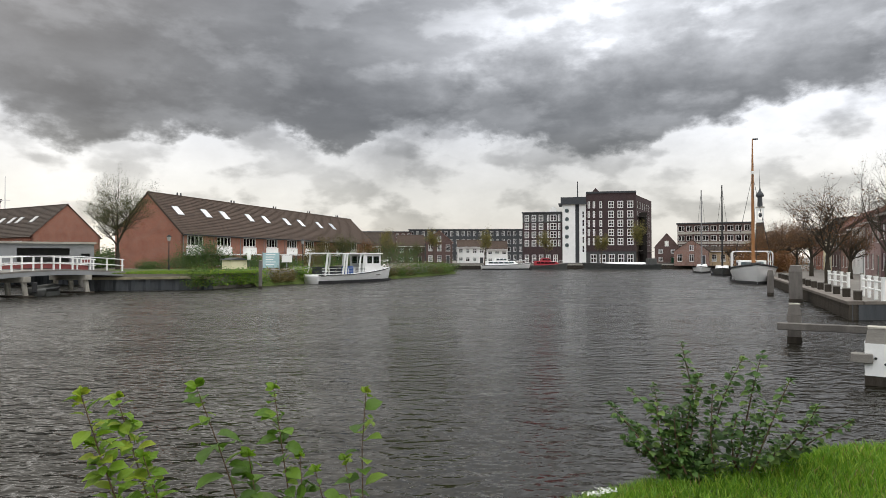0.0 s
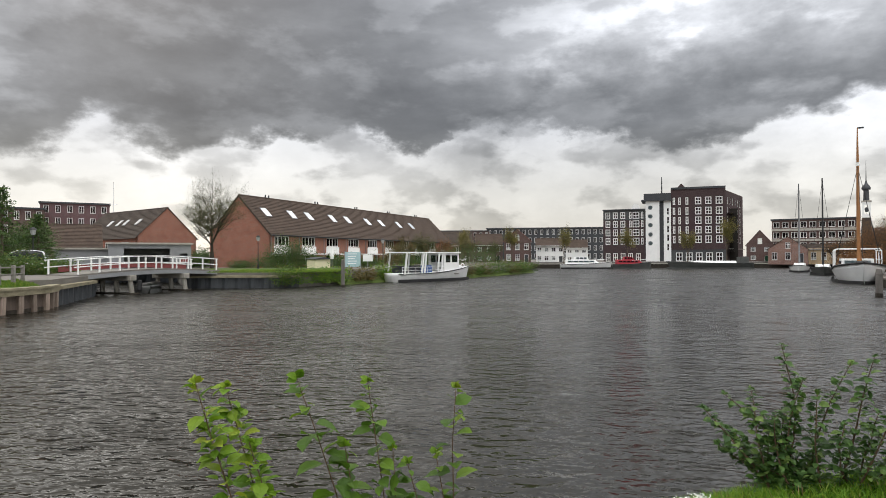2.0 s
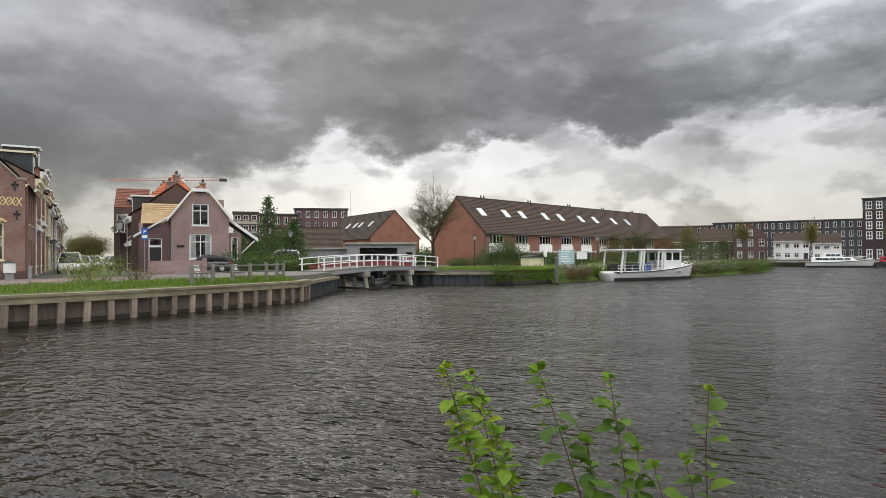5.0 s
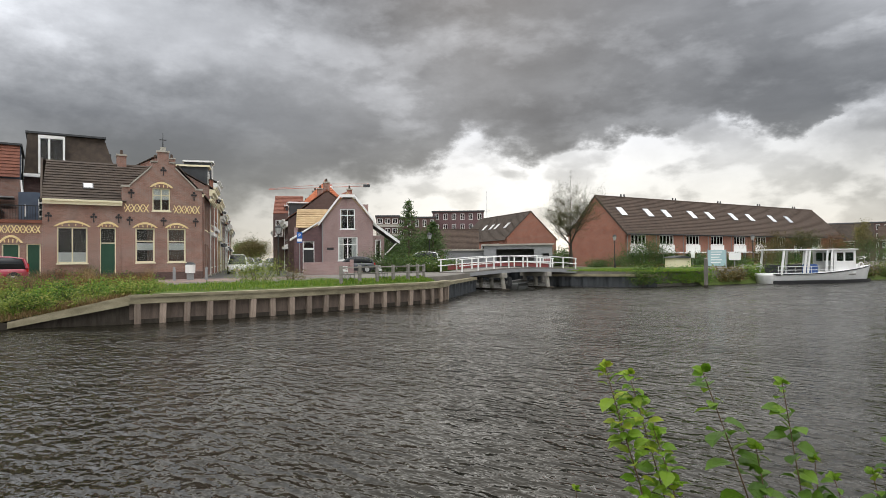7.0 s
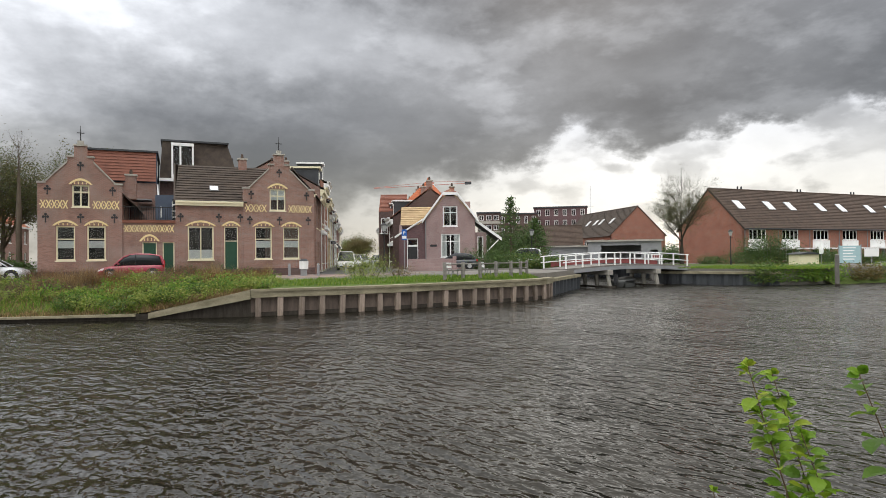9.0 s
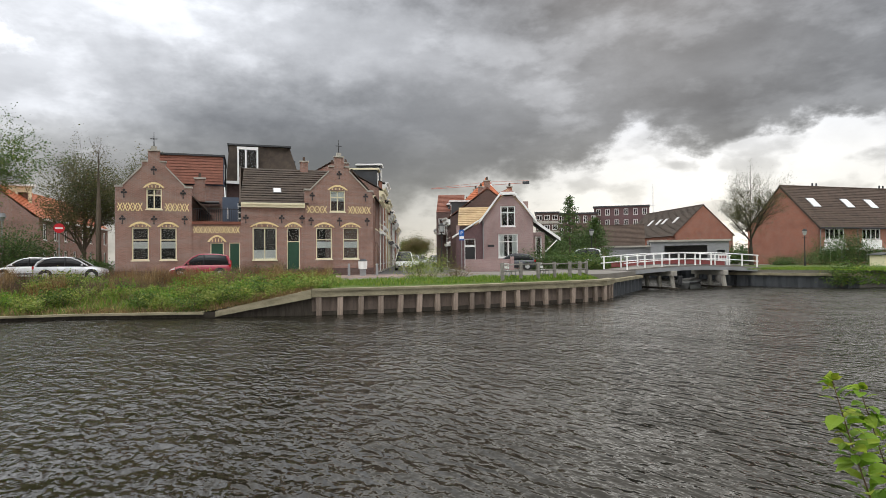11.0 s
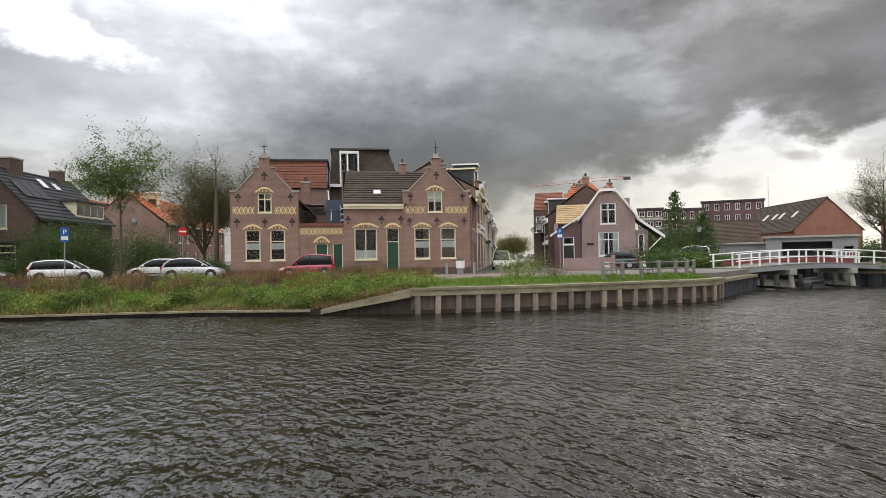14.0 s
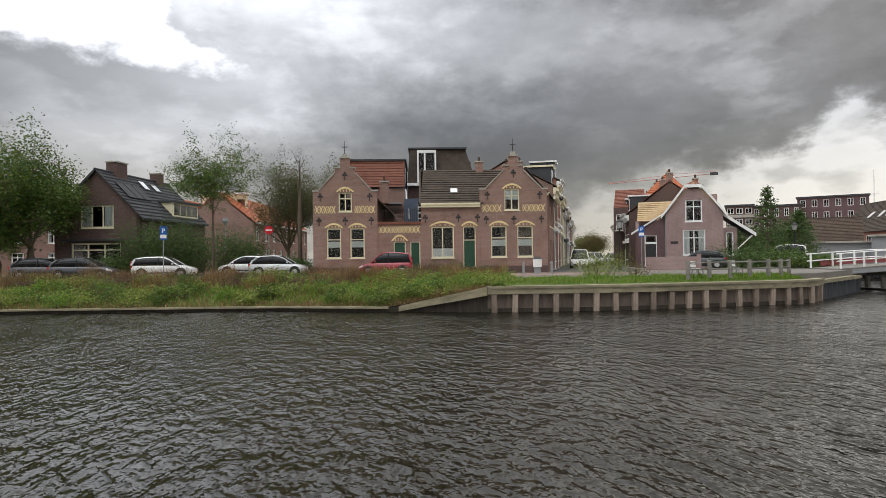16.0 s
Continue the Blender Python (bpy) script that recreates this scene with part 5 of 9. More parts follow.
def saloon_boat():
    t = thing("motor_yacht", pose(-10.9, 72.1, 0, 0, 0, 51.0), "white motor yacht with a canopied open deck", "boat")
    L, B = 12.0, 3.5
    hull_parts(t, L, B, 1.0, 1.75)
    part("deck", MB().box(-L / 2 + 0.3, L / 2 - 2.5, -B / 2 + 0.35, B / 2 - 0.35, 0.8, 0.88), "grey_wood", t)
    part("foredeck", MB().loft([[(2.5, -1.5, 1.2), (2.5, 1.5, 1.2), (2.5, 1.3, 1.75), (2.5, -1.3, 1.75)], [(4.9, -0.7, 1.4), (4.9, 0.7, 1.4), (4.9, 0.5, 1.85), (4.9, -0.5, 1.85)]]), "white", t, bev=0.04)
    # wheelhouse
    wh = part("wheelhouse", wall_mb(0, 2.6, 0, 2.35, [(0.35, 1.15, 1.25, 2.1), (1.35, 2.35, 1.25, 2.1)], 0, 0.06), "white", t, "white wheelhouse", m=pose(1.0, -1.35, 0.95))
    part("wheelhouse_side", wall_mb(0, 2.6, 0, 2.35, [(0.35, 1.15, 1.25, 2.1), (1.35, 2.35, 1.25, 2.1)], 2.64, 2.7), "white", wh)
    part("wheelhouse_front", wall_mb(0, 2.58, 0, 2.35, [(0.2, 1.2, 1.25, 2.1), (1.38, 2.38, 1.25, 2.1)], 0, 0.06), "white", wh, m=pose(2.6, 0.06, 0, 0, 0, 90))
    for y in (0.03, 2.67):
        for a, b2 in ((0.35, 1.15), (1.35, 2.35)):
            part("window", MB().box(a, b2, y - 0.01, y + 0.01, 1.25, 2.1), "glass_dark", wh)
    part("canopy_roof", MB().box(-5.6, 3.75, -1.6, 1.6, 3.3, 3.42), "white", t, "long white canopy roof", bev=0.04)
    for x, lean in ((-5.2, 0.35), (-2.6, 0.3), (-2.2, 0.3), (-0.1, 0.25), (0.5, 0.2)):
        for y in (-1.5, 1.5):
            part("canopy_post", MB().loft([[(x - 0.1, y - 0.05, 0.85), (x + 0.1, y - 0.05, 0.85), (x + 0.1, y + 0.05, 0.85), (x - 0.1, y + 0.05, 0.85)], [(x + lean - 0.1, y - 0.05, 3.3), (x + lean + 0.1, y - 0.05, 3.3), (x + lean + 0.1, y + 0.05, 3.3), (x + lean - 0.1, y + 0.05, 3.3)]]), "white", t)
    for y in (-1.62, 1.62):
        for z in (1.35, 1.7):
            part("hand_rail", MB().tube([(-5.7, y, z), (1.0, y, z)], 0.03, 6), "white", t)
        part("bow_rail", MB().tube([(3.6, y, 2.35), (5.2, y * 0.55, 2.5), (6.2, y * 0.1, 2.6)], 0.025, 6), "white", t)
        for k in range(8):
            x = -5.6 + k * 0.93
            part("stanchion", MB().tube([(x, y, 0.95), (x, y, 1.7)], 0.02, 6), "white", t)
    for x in (-3.9, -1.3):
        part("bench", MB().box(x - 0.9, x + 0.9, 0.6, 1.3, 0.88, 1.35).box(x - 0.9, x + 0.9, 1.2, 1.32, 1.35, 1.85), "dark_cladding", t)
    part("blue_cover", MB().box(-2.0, -0.6, -1.2, -0.4, 0.88, 1.9), "blue_cloth", t, "blue tarpaulin cover", bev=0.15)
    ring = [(4.55 + 0.28 * math.cos(a), -1.02, 1.75 + 0.28 * math.sin(a)) for a in [2 * math.pi * k / 14 for k in range(15)]]
    part("life_ring", MB().tube(ring, 0.06, 6), "white", t)


M["blue_cloth"] = surf("blue_cloth", (0.03, 0.07, 0.2), (0.05, 0.1, 0.27), 3.0, 0.8, 0.2)
M["grey_hull"] = surf("pale_grey_hull", (0.74, 0.74, 0.73), (0.8, 0.8, 0.79), 1.0, 0.4, 0.03)
M["mast_wood"] = surf("varnished_mast", (0.25, 0.11, 0.04), (0.35, 0.17, 0.07), 1.5, 0.45, 0.1, stretch=(3, 3, 0.3))
M["pink_red"] = surf("bright_red_paint", (0.3, 0.02, 0.03), (0.4, 0.035, 0.05), 1.5, 0.5, 0.05)
M["dark_hull"] = surf("dark_grey_hull", (0.06, 0.065, 0.06), (0.1, 0.1, 0.095), 1.0, 0.5, 0.05)
saloon_boat()


def sailing_barge():
    t = thing("sailing_barge", pose(37.3, 73.6, 0, 0, 0, 246.5), "pale sailing barge with a tall varnished mast at the quay", "boat")
    L, B = 18.0, 4.7
    h = hull_parts(t, L, B, 1.3, 2.2, "grey_hull", "black", 0.6, fat=0.72)
    part("deck", MB().box(-L / 2 + 0.4, L / 2 - 4, -B / 2 + 0.3, B / 2 - 0.3, 1.15, 1.3), "grey_wood", t)
    part("bow_deck", MB().loft([[(4.5, -2.0, 1.5), (4.5, 2.0, 1.5), (4.5, 2.0, 1.62), (4.5, -2.0, 1.62)], [(8.6, -0.5, 1.9), (8.6, 0.5, 1.9), (8.6, 0.5, 2.02), (8.6, -0.5, 2.02)]]), "grey_wood", t)
    m = part("mast", MB().tube([(3.4, 0, 1.3), (3.4, 0, 9.0), (3.4, 0, 13.6), (3.4, 0, 16.6)], [0.19, 0.17, 0.12, 0.05], 10), "mast_wood", t, "tall varnished mast")
    part("mast_top", MB().tube([(3.4, 0, 12.5), (3.4, 0, 12.9)], 0.18, 8), "white", m)
    part("pennant", MB().box(3.4, 3.42, 0.0, 0.6, 16.5, 16.68), "dark_cladding", m)
    for y in (-2.2, 2.2):
        for x in (2.2, 3.0):
            part("shroud", MB().tube([(x, y, 1.4), (3.4, 0, 12.4)], 0.022, 5), "black", t)
    part("forestay", MB().tube([(9.2, 0, 2.2), (3.4, 0, 12.6)], 0.025, 5), "black", t)
    part("boom", MB().tube([(3.2, 0.2, 2.4), (-5.0, 0.5, 3.1)], 0.12, 8), "mast_wood", t)
    # white frame of the deck tent
    for x in (2.4, -0.5, -3.5):
        part("frame_hoop", MB().tube([(x, -2.1, 1.3), (x, -2.1, 3.4), (x, -1.9, 3.6), (x, 1.9, 3.6), (x, 2.1, 3.4), (x, 2.1, 1.3)], 0.06, 6), "white", t)
    for y, z in ((-2.1, 3.4), (2.1, 3.4), (-2.1, 2.4), (2.1, 2.4)):
        part("frame_rail", MB().tube([(2.4, y, z), (-3.5, y, z)], 0.05, 6), "white", t)
    part("deckhouse", MB().box(-3.6, 1.6, -1.5, 1.5, 1.3, 2.5), "white", t, "white deckhouse", bev=0.05)
    for y in (-1.52, 1.52):
        side_windows(t, -3.3, 1.3, y, 1.75, 2.25, 4)
    part("front_window", MB().box(1.59, 1.62, -1.2, 1.2, 1.8, 2.3), "glass_dark", t)
    part("windlass", MB().tube([(7.2, -0.5, 2.1), (7.2, 0.5, 2.1)], 0.2, 8), "black", t)


sailing_barge()


def yacht(x, y, head, L, B, mast, label, hullmat="white", mastmat="grey_paint"):
    t = thing("sailing_yacht", pose(x, y, 0, 0, 0, head), label, "boat")
    hull_parts(t, L, B, 0.9, 1.3, hullmat, "black", 0.4)
    part("cabin", MB().loft([[(-L * 0.2, -B * 0.32, 0.85), (-L * 0.2, B * 0.32, 0.85), (-L * 0.2, B * 0.28, 1.55), (-L * 0.2, -B * 0.28, 1.55)], [(L * 0.22, -B * 0.25, 0.95), (L * 0.22, B * 0.25, 0.95), (L * 0.18, B * 0.2, 1.5), (L * 0.18, -B * 0.2, 1.5)]]), "white", t, bev=0.04)
    m = part("mast", MB().tube([(L * 0.1, 0, 1.0), (L * 0.1, 0, mast)], [0.15, 0.09], 8), mastmat, t)
    part("spreader", MB().tube([(L * 0.1, -0.7, mast * 0.55), (L * 0.1, 0.7, mast * 0.55)], 0.03, 6), mastmat, m)
    part("boom", MB().tube([(L * 0.08, 0, 2.1), (-L * 0.35, 0, 2.0)], 0.12, 8), "blue_cloth", t, "boom with a folded blue sail")
    for q in (-1, 1):
        part("stay", MB().tube([(0.1 * L, q * B * 0.45, 1.0), (0.1 * L, q * 0.05, mast * 0.95)], 0.02, 4), "black", t)
    part("forestay", MB().tube([(L * 0.48, 0, 1.3), (L * 0.1, 0, mast)], 0.02, 4), "black", t)


yacht(48.5, 114.0, 246, 10.0, 3.2, 15.4, "white sailing yacht with a blue sail cover")
yacht(45.0, 98.0, 246, 11.5, 3.4, 14.4, "dark sailing boat moored along the quay", "dark_hull", "black")


def cabin_cruiser(x, y, head, L, B, mat, top, label, name="cabin_cruiser"):
    t = thing(name, pose(x, y, 0, 0, 0, head), label, "boat")
    hull_parts(t, L, B, 1.1, 1.6, mat, "black" if mat == "white" else mat, 0.4)
    c = part("cabin", MB().loft([[(-L * 0.4, -B * 0.4, 1.0), (-L * 0.4, B * 0.4, 1.0), (-L * 0.4, B * 0.34, 2.1), (-L * 0.4, -B * 0.34, 2.1)], [(L * 0.3, -B * 0.3, 1.2), (L * 0.3, B * 0.3, 1.2), (L * 0.2, B * 0.24, 2.0), (L * 0.2, -B * 0.24, 2.0)]]), top, t, bev=0.05)
    side_windows(c, -L * 0.36, L * 0.18, -B * 0.375, 1.5, 1.85, 5)
    part("flybridge", MB().loft([[(-L * 0.22, -B * 0.3, 2.0), (-L * 0.22, B * 0.3, 2.0), (-L * 0.2, B * 0.26, 2.75), (-L * 0.2, -B * 0.26, 2.75)], [(L * 0.08, -B * 0.28, 2.0), (L * 0.08, B * 0.28, 2.0), (L * 0.02, B * 0.24, 2.7), (L * 0.02, -B * 0.24, 2.7)]]), top, t, bev=0.05)
    side_windows(t, -L * 0.19, L * 0.03, -B * 0.3, 2.25, 2.6, 3)
    for q in (-1, 1):
        part("bow_rail", MB().tube([(0, q * B * 0.45, 1.9), (L * 0.35, q * B * 0.33, 2.1), (L * 0.5, 0, 2.25)], 0.025, 5), "white", t)
    return t


cabin_cruiser(14.4, 142.0, 2, 11.0, 3.4, "white", "white", "white cabin cruiser with a row of dark windows")
cabin_cruiser(24.0, 138.5, 2, 8.0, 2.8, "dark_hull", "pink_red", "bright red covered launch")
lb = thing("barge", pose(41.5, 140.5, 0, 0, 0, 182), "long low dark cargo barge with a pale cover", "boat")
hull_parts(lb, 17.0, 4.0, 1.3, 1.7, "dark_hull", "dark_hull", 0.4)
part("hatch_cover", MB().loft([[(x, -1.3, 1.2), (x, 1.3, 1.2), (x, 0.8, 1.75), (x, -0.8, 1.75)] for x in (-5.0, 4.0)]), "white", lb, "pale hatch cover", bev=0.04)
part("wheelhouse", MB().box(-7.6, -5.8, -1.1, 1.1, 1.2, 2.6), "dark_hull", lb, bev=0.05)
ob = thing("open_boat", pose(-31.2, 47.6, 0, 0, 0, 110), "small dark open boat under the bridge", "boat")
hull_parts(ob, 5.0, 1.9, 0.6, 0.8, "dark_hull", "dark_hull", 0.3)
part("thwart", MB().box(-0.2, 0.2, -0.85, 0.85, 0.45, 0.52), "grey_wood", ob)
part("outboard_motor", MB().box(-2.75, -2.45, -0.15, 0.15, 0.3, 1.1), "black", ob, bev=0.05)


# ---- mooring posts and the eastern quay's furniture ----
def mooring_post(x, y, w, top, label, band=False, rz=0.0, name="mooring_post"):
    t = thing(name, pose(x, y, 0, 0, 0, rz), label, "post")
    a = w / 2
    wood = "dark_wood" if not band else "grey_wood"
    part("shaft", MB().box(-a, a, -a, a, -1.5, top - 0.35), wood, t, bev=0.02)
    part("head", MB().loft([[(-a, -a, top - 0.35), (a, -a, top - 0.35), (a, a, top - 0.35), (-a, a, top - 0.35)], [(-a * 0.75, -a * 0.75, top), (a * 0.75, -a * 0.75, top), (a * 0.75, a * 0.75, top), (-a * 0.75, a * 0.75, top)]]), wood, t)
    part("cap", MB().box(-a * 0.8, a * 0.8, -a * 0.8, a * 0.8, top, top + 0.04), "concrete", t)
    part("wet_foot", MB().box(-a - 0.012, a + 0.012, -a - 0.012, a + 0.012, -1.5, 0.22), "pile_dark", t, "dark wet foot")
    if band:
        part("white_band", MB().box(-a - 0.008, a + 0.008, -a - 0.008, a + 0.008, 0.22, 0.95), "white", t, "white painted band")
        for u, z in ((-0.06, 0.62), (0.12, 0.5)):
            part("bolt", MB().tube([(u, -a - 0.03, z), (u, -a, z)], 0.03, 8), "black", t)
    return t


mooring_post(11.95, 20.75, 0.42, 1.3, "grey timber mooring post carrying a beam", False, -29)
pb = mooring_post(9.95, 13.95, 0.52, 1.28, "thick mooring post with a white painted band", True, -35)
fb = thing("fender_beam", pose(11.2, 20.45, 0, 0, 0, -28), "heavy grey timber fender beam between mooring posts", "beam")
part("beam", MB().box(0.0, 7.5, -0.14, 0.14, 0.49, 0.72), "dark_wood", fb, bev=0.02)
fb2 = thing("fender_beam", pose(9.3, 13.95, 0, 0, 0, -36), "short grey timber fender beam on a post", "beam")
part("beam", MB().box(0.0, 0.42, 0.0, 0.26, 0.5, 0.72), "grey_wood", fb2, bev=0.02)
part("beam", MB().box(1.05, 5.0, 0.0, 0.26, 0.5, 0.72), "grey_wood", fb2, bev=0.02)
mooring_post(24.9, 46.3, 0.45, 1.9, "dark timber mooring post by the quay", False, -28)
mooring_post(22.75, 39.3, 0.75, 2.35, "thick dark timber mooring post by the quay", False, -28)
mooring_post(-17.2, 57.3, 0.32, 2.6, "tall grey timber post at the bank", False, 15)

for k, (x, y, h) in enumerate(along(EAST, 2.6, 1.2)[:14]):
    bl = thing("bollard", pose(x + 0.55, y - 0.22, 0.86, 0, 0, h), "short dark timber bollard with a pale top on the coping", "bollard", "quay bollards")
    part("stub", MB().box(-0.16, 0.16, -0.16, 0.16, -0.01, 0.42), "pile_dark", bl, bev=0.03)
    part("pale_top", MB().box(-0.17, 0.17, -0.17, 0.17, 0.42, 0.47), "grey_wood", bl)


def white_railing(x0, y0, x1, y1, label="white painted railing on the quay"):
    L = math.hypot(x1 - x0, y1 - y0)
    t = thing("railing", pose(x0, y0, 0.79, 0, 0, math.degrees(math.atan2(y1 - y0, x1 - x0))), label, "railing", "quay railings")
    n = max(2, round(L / 1.6))
    for k in range(n + 1):
        x = L * k / n
        p = part("post", MB().box(x - 0.08, x + 0.08, -0.08, 0.08, 0, 1.1), "white", t, bev=0.02)
        part("post_cap", MB().box(x - 0.1, x + 0.1, -0.1, 0.1, 1.1, 1.16), "white", p)
    for z in (0.5, 0.92):
        part("rail", MB().tube([(0, 0, z), (L, 0, z)], 0.05, 6), "white", t)


white_railing(22.6, 32.8, 20.9, 28.9)
white_railing(20.9, 28.9, 34.0, 29.2)
white_railing(27.6, 43.5, 25.7, 38.6)


# ---- far side of the basin ----
def apartment_block():
    """Six-storey flats with a white stair tower."""
    t = thing("apartment_building", pose(*polar(-13.0, 168.0), 1.05, 0, 0, -13.0), "dark purple-brick harbour flats with a white stair tower", "apartment building")
    kx, z_of = 0.1482, (lambda y: 1.85 + (455.5 - y) * 0.1522 - 0.0)

    def U(x):
        return (x - 1032) * kx
    # storeys: window rows
    rowsz = [1.85 + (455.5 - y) * 0.1522 for y in (434, 417, 401.5, 385, 369)]
    # left grey block
    H1 = z_of(376)
    xs = (930, 942, 955, 967, 978, 988)
    holes = [(U(x) - 0.62, U(x) + 0.62, z_of(y) - 0.9, z_of(y) + 0.9) for x in (930, 943, 956) for y in (430, 415, 400, 385)]
    holes += [(U(x) - w, U(x) + w, z_of(y) - 0.9, z_of(y) + 0.9) for x, w in ((969, 0.3), (978.5, 0.85), (989, 0.3)) for y in (430, 415, 400, 385)]
    holes += [(U(x) - 0.6, U(x) + 0.6, 0.4, 2.6) for x in (930, 943, 956, 969, 982)]
    part("wall", wall_mb(U(922), U(994), 0, z_of(393), [h for h in holes if h[3] < z_of(393)], 0, 0.4), "brick_night", t, "dark brick wall")
    part("top_storey", wall_mb(U(922), U(994), z_of(393), H1, [h for h in holes if h[3] > z_of(393)], 0, 0.4), "brick_slate", t, "grey top storey")
    for a, b2, c, d in holes:
        window(t, a, b2, c, d, 0.1, 2 if b2 - a > 0.8 else 1, 2, "white", 0.2, False)
    part("arched_dormer", MB().prism([(U(971), H1), (U(986), H1)] + [(U(978.5) + (U(986) - U(971)) / 2 * math.cos(math.pi * k / 10), H1 + 0.01 + 1.6 * math.sin(math.pi * k / 10)) for k in range(1, 10)], -0.05, 0.4), "white", t)
    part("roof", MB().box(U(921), U(994), -0.3, 12, H1, H1 + 0.3), "dark_cladding", t)
    part("side_wall", MB().box(U(922), U(922) + 0.4, 0.4, 12, 0, H1), "brick_slate", t)
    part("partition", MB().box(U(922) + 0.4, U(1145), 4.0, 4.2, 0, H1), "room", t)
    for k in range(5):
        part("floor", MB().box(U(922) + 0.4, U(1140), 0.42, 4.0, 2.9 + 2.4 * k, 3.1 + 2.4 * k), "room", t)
    # white tower
    H2 = z_of(362)
    ports = [(999, y) for y in (373, 388, 403, 419, 434)]
    tw = part("stair_tower", MB().box(U(995), U(1018), -0.8, 6, 0.0, H2), "white", t, "white rendered stair tower")
    for x, y in ports:
        part("porthole", MB().tube([(U(1003), -0.86, z_of(y)), (U(1003), -0.79, z_of(y))], 0.55, 16), "glass_dark", tw)
    part("tower_slot", MB().box(U(1018), U(1025), -0.2, 6, 0.0, H2), "dark_cladding", t)
    wt2 = part("white_bay", wall_mb(U(1025), U(1037), 0, H2, [(U(1030), U(1034), z_of(y) - 0.9, z_of(y) + 0.9) for y in (380, 395, 410, 425, 441)], -0.6, -0.2), "white", t)
    for y in (380, 395, 410, 425, 441):
        window(t, U(1030), U(1034), z_of(y) - 0.9, z_of(y) + 0.9, -0.5, 1, 2, "white", 0.1, False)
    part("tower_cap", MB().box(U(988), U(1039), -1.4, 7, H2, H2 + 0.35).box(U(992), U(1037), -0.6, 6, H2 + 0.35, H2 + 2.0), "dark_cladding", t)
    part("bay_back", MB().box(U(1025), U(1037), -0.15, 6, 0, H2), "room", t)
    part("antenna", MB().tube([(U(1022), 2, H2), (U(1022), 2, H2 + 6.5)], [0.22, 0.1], 8), "dark_cladding", t)
    # right purple block
    H3 = z_of(343)
    holes = [(U(x) - w, U(x) + w, z_of(y) - 0.95, z_of(y) + 0.95) for x, w in ((1042, 0.3), (1051, 0.3), (1063, 0.35), (1081, 0.75), (1097, 0.75), (1114, 0.8)) for y in (428, 412, 396, 380, 363)]
    holes += [(U(x) - 0.8, U(x) + 0.8, 0.4, 2.7) for x in (1050, 1066, 1082, 1098, 1114)]
    part("wall", wall_mb(U(1037), U(1124), 3.2, H3, [h for h in holes if h[2] > 3.2], 0, 0.4), "brick_night", t)
    part("ground_storey", wall_mb(U(1037), U(1124), 0, 3.2, [h for h in holes if h[2] < 3.2], 0, 0.4), "brick_slate", t, "dark grey ground storey")
    for a, b2, c, d in holes:
        window(t, a, b2, c, d, 0.1, 2 if b2 - a > 1.2 else 1, 2, "white", 0.22, False)
    part("stone_band", MB().box(U(1037), U(1124), -0.08, -0.003, 3.2, 3.4), "dark_cladding", t)
    part("peak", MB().prism([(U(1045), H3), (U(1063), H3), (U(1054), H3 + 1.5)], -0.1, 3), "brick_night", t)
    part("parapet", MB().box(U(1037), U(1124), -0.2, 0.5, H3, H3 + 0.5), "dark_cladding", t)
    part("roof", MB().box(U(1037), U(1124), 0.5, 14, H3, H3 + 0.3), "dark_cladding", t)
    sw = [(1.5 + 3.2 * k, 2.9 + 3.2 * k, z_of(y) - 0.9, z_of(y) + 0.9) for k in range(6) for y in (428, 412, 396, 380, 363)]
    side = part("side_wall", wall_mb(0, 22, 0, H3 - 0.6, sw, 0, 0.4), "brick_night", t, m=pose(U(1124), 0.0, 0, 0, 0, 74))
    for a, b2, c, d in sw:
        window(side, a, b2, c, d, 0.1, 1, 1, "white", 0.14, False)
    part("inner_wall", MB().box(U(1037), U(1124), 4.2, 4.4, 0, H3), "room", t)
    for k in range(7):
        a = 3.0 + 3.1 * k
        part("balcony", MB().box(a, a + 1.7, -0.9, -0.01, 3.5, 3.65), "concrete", side) if k < 6 else None


apartment_block()


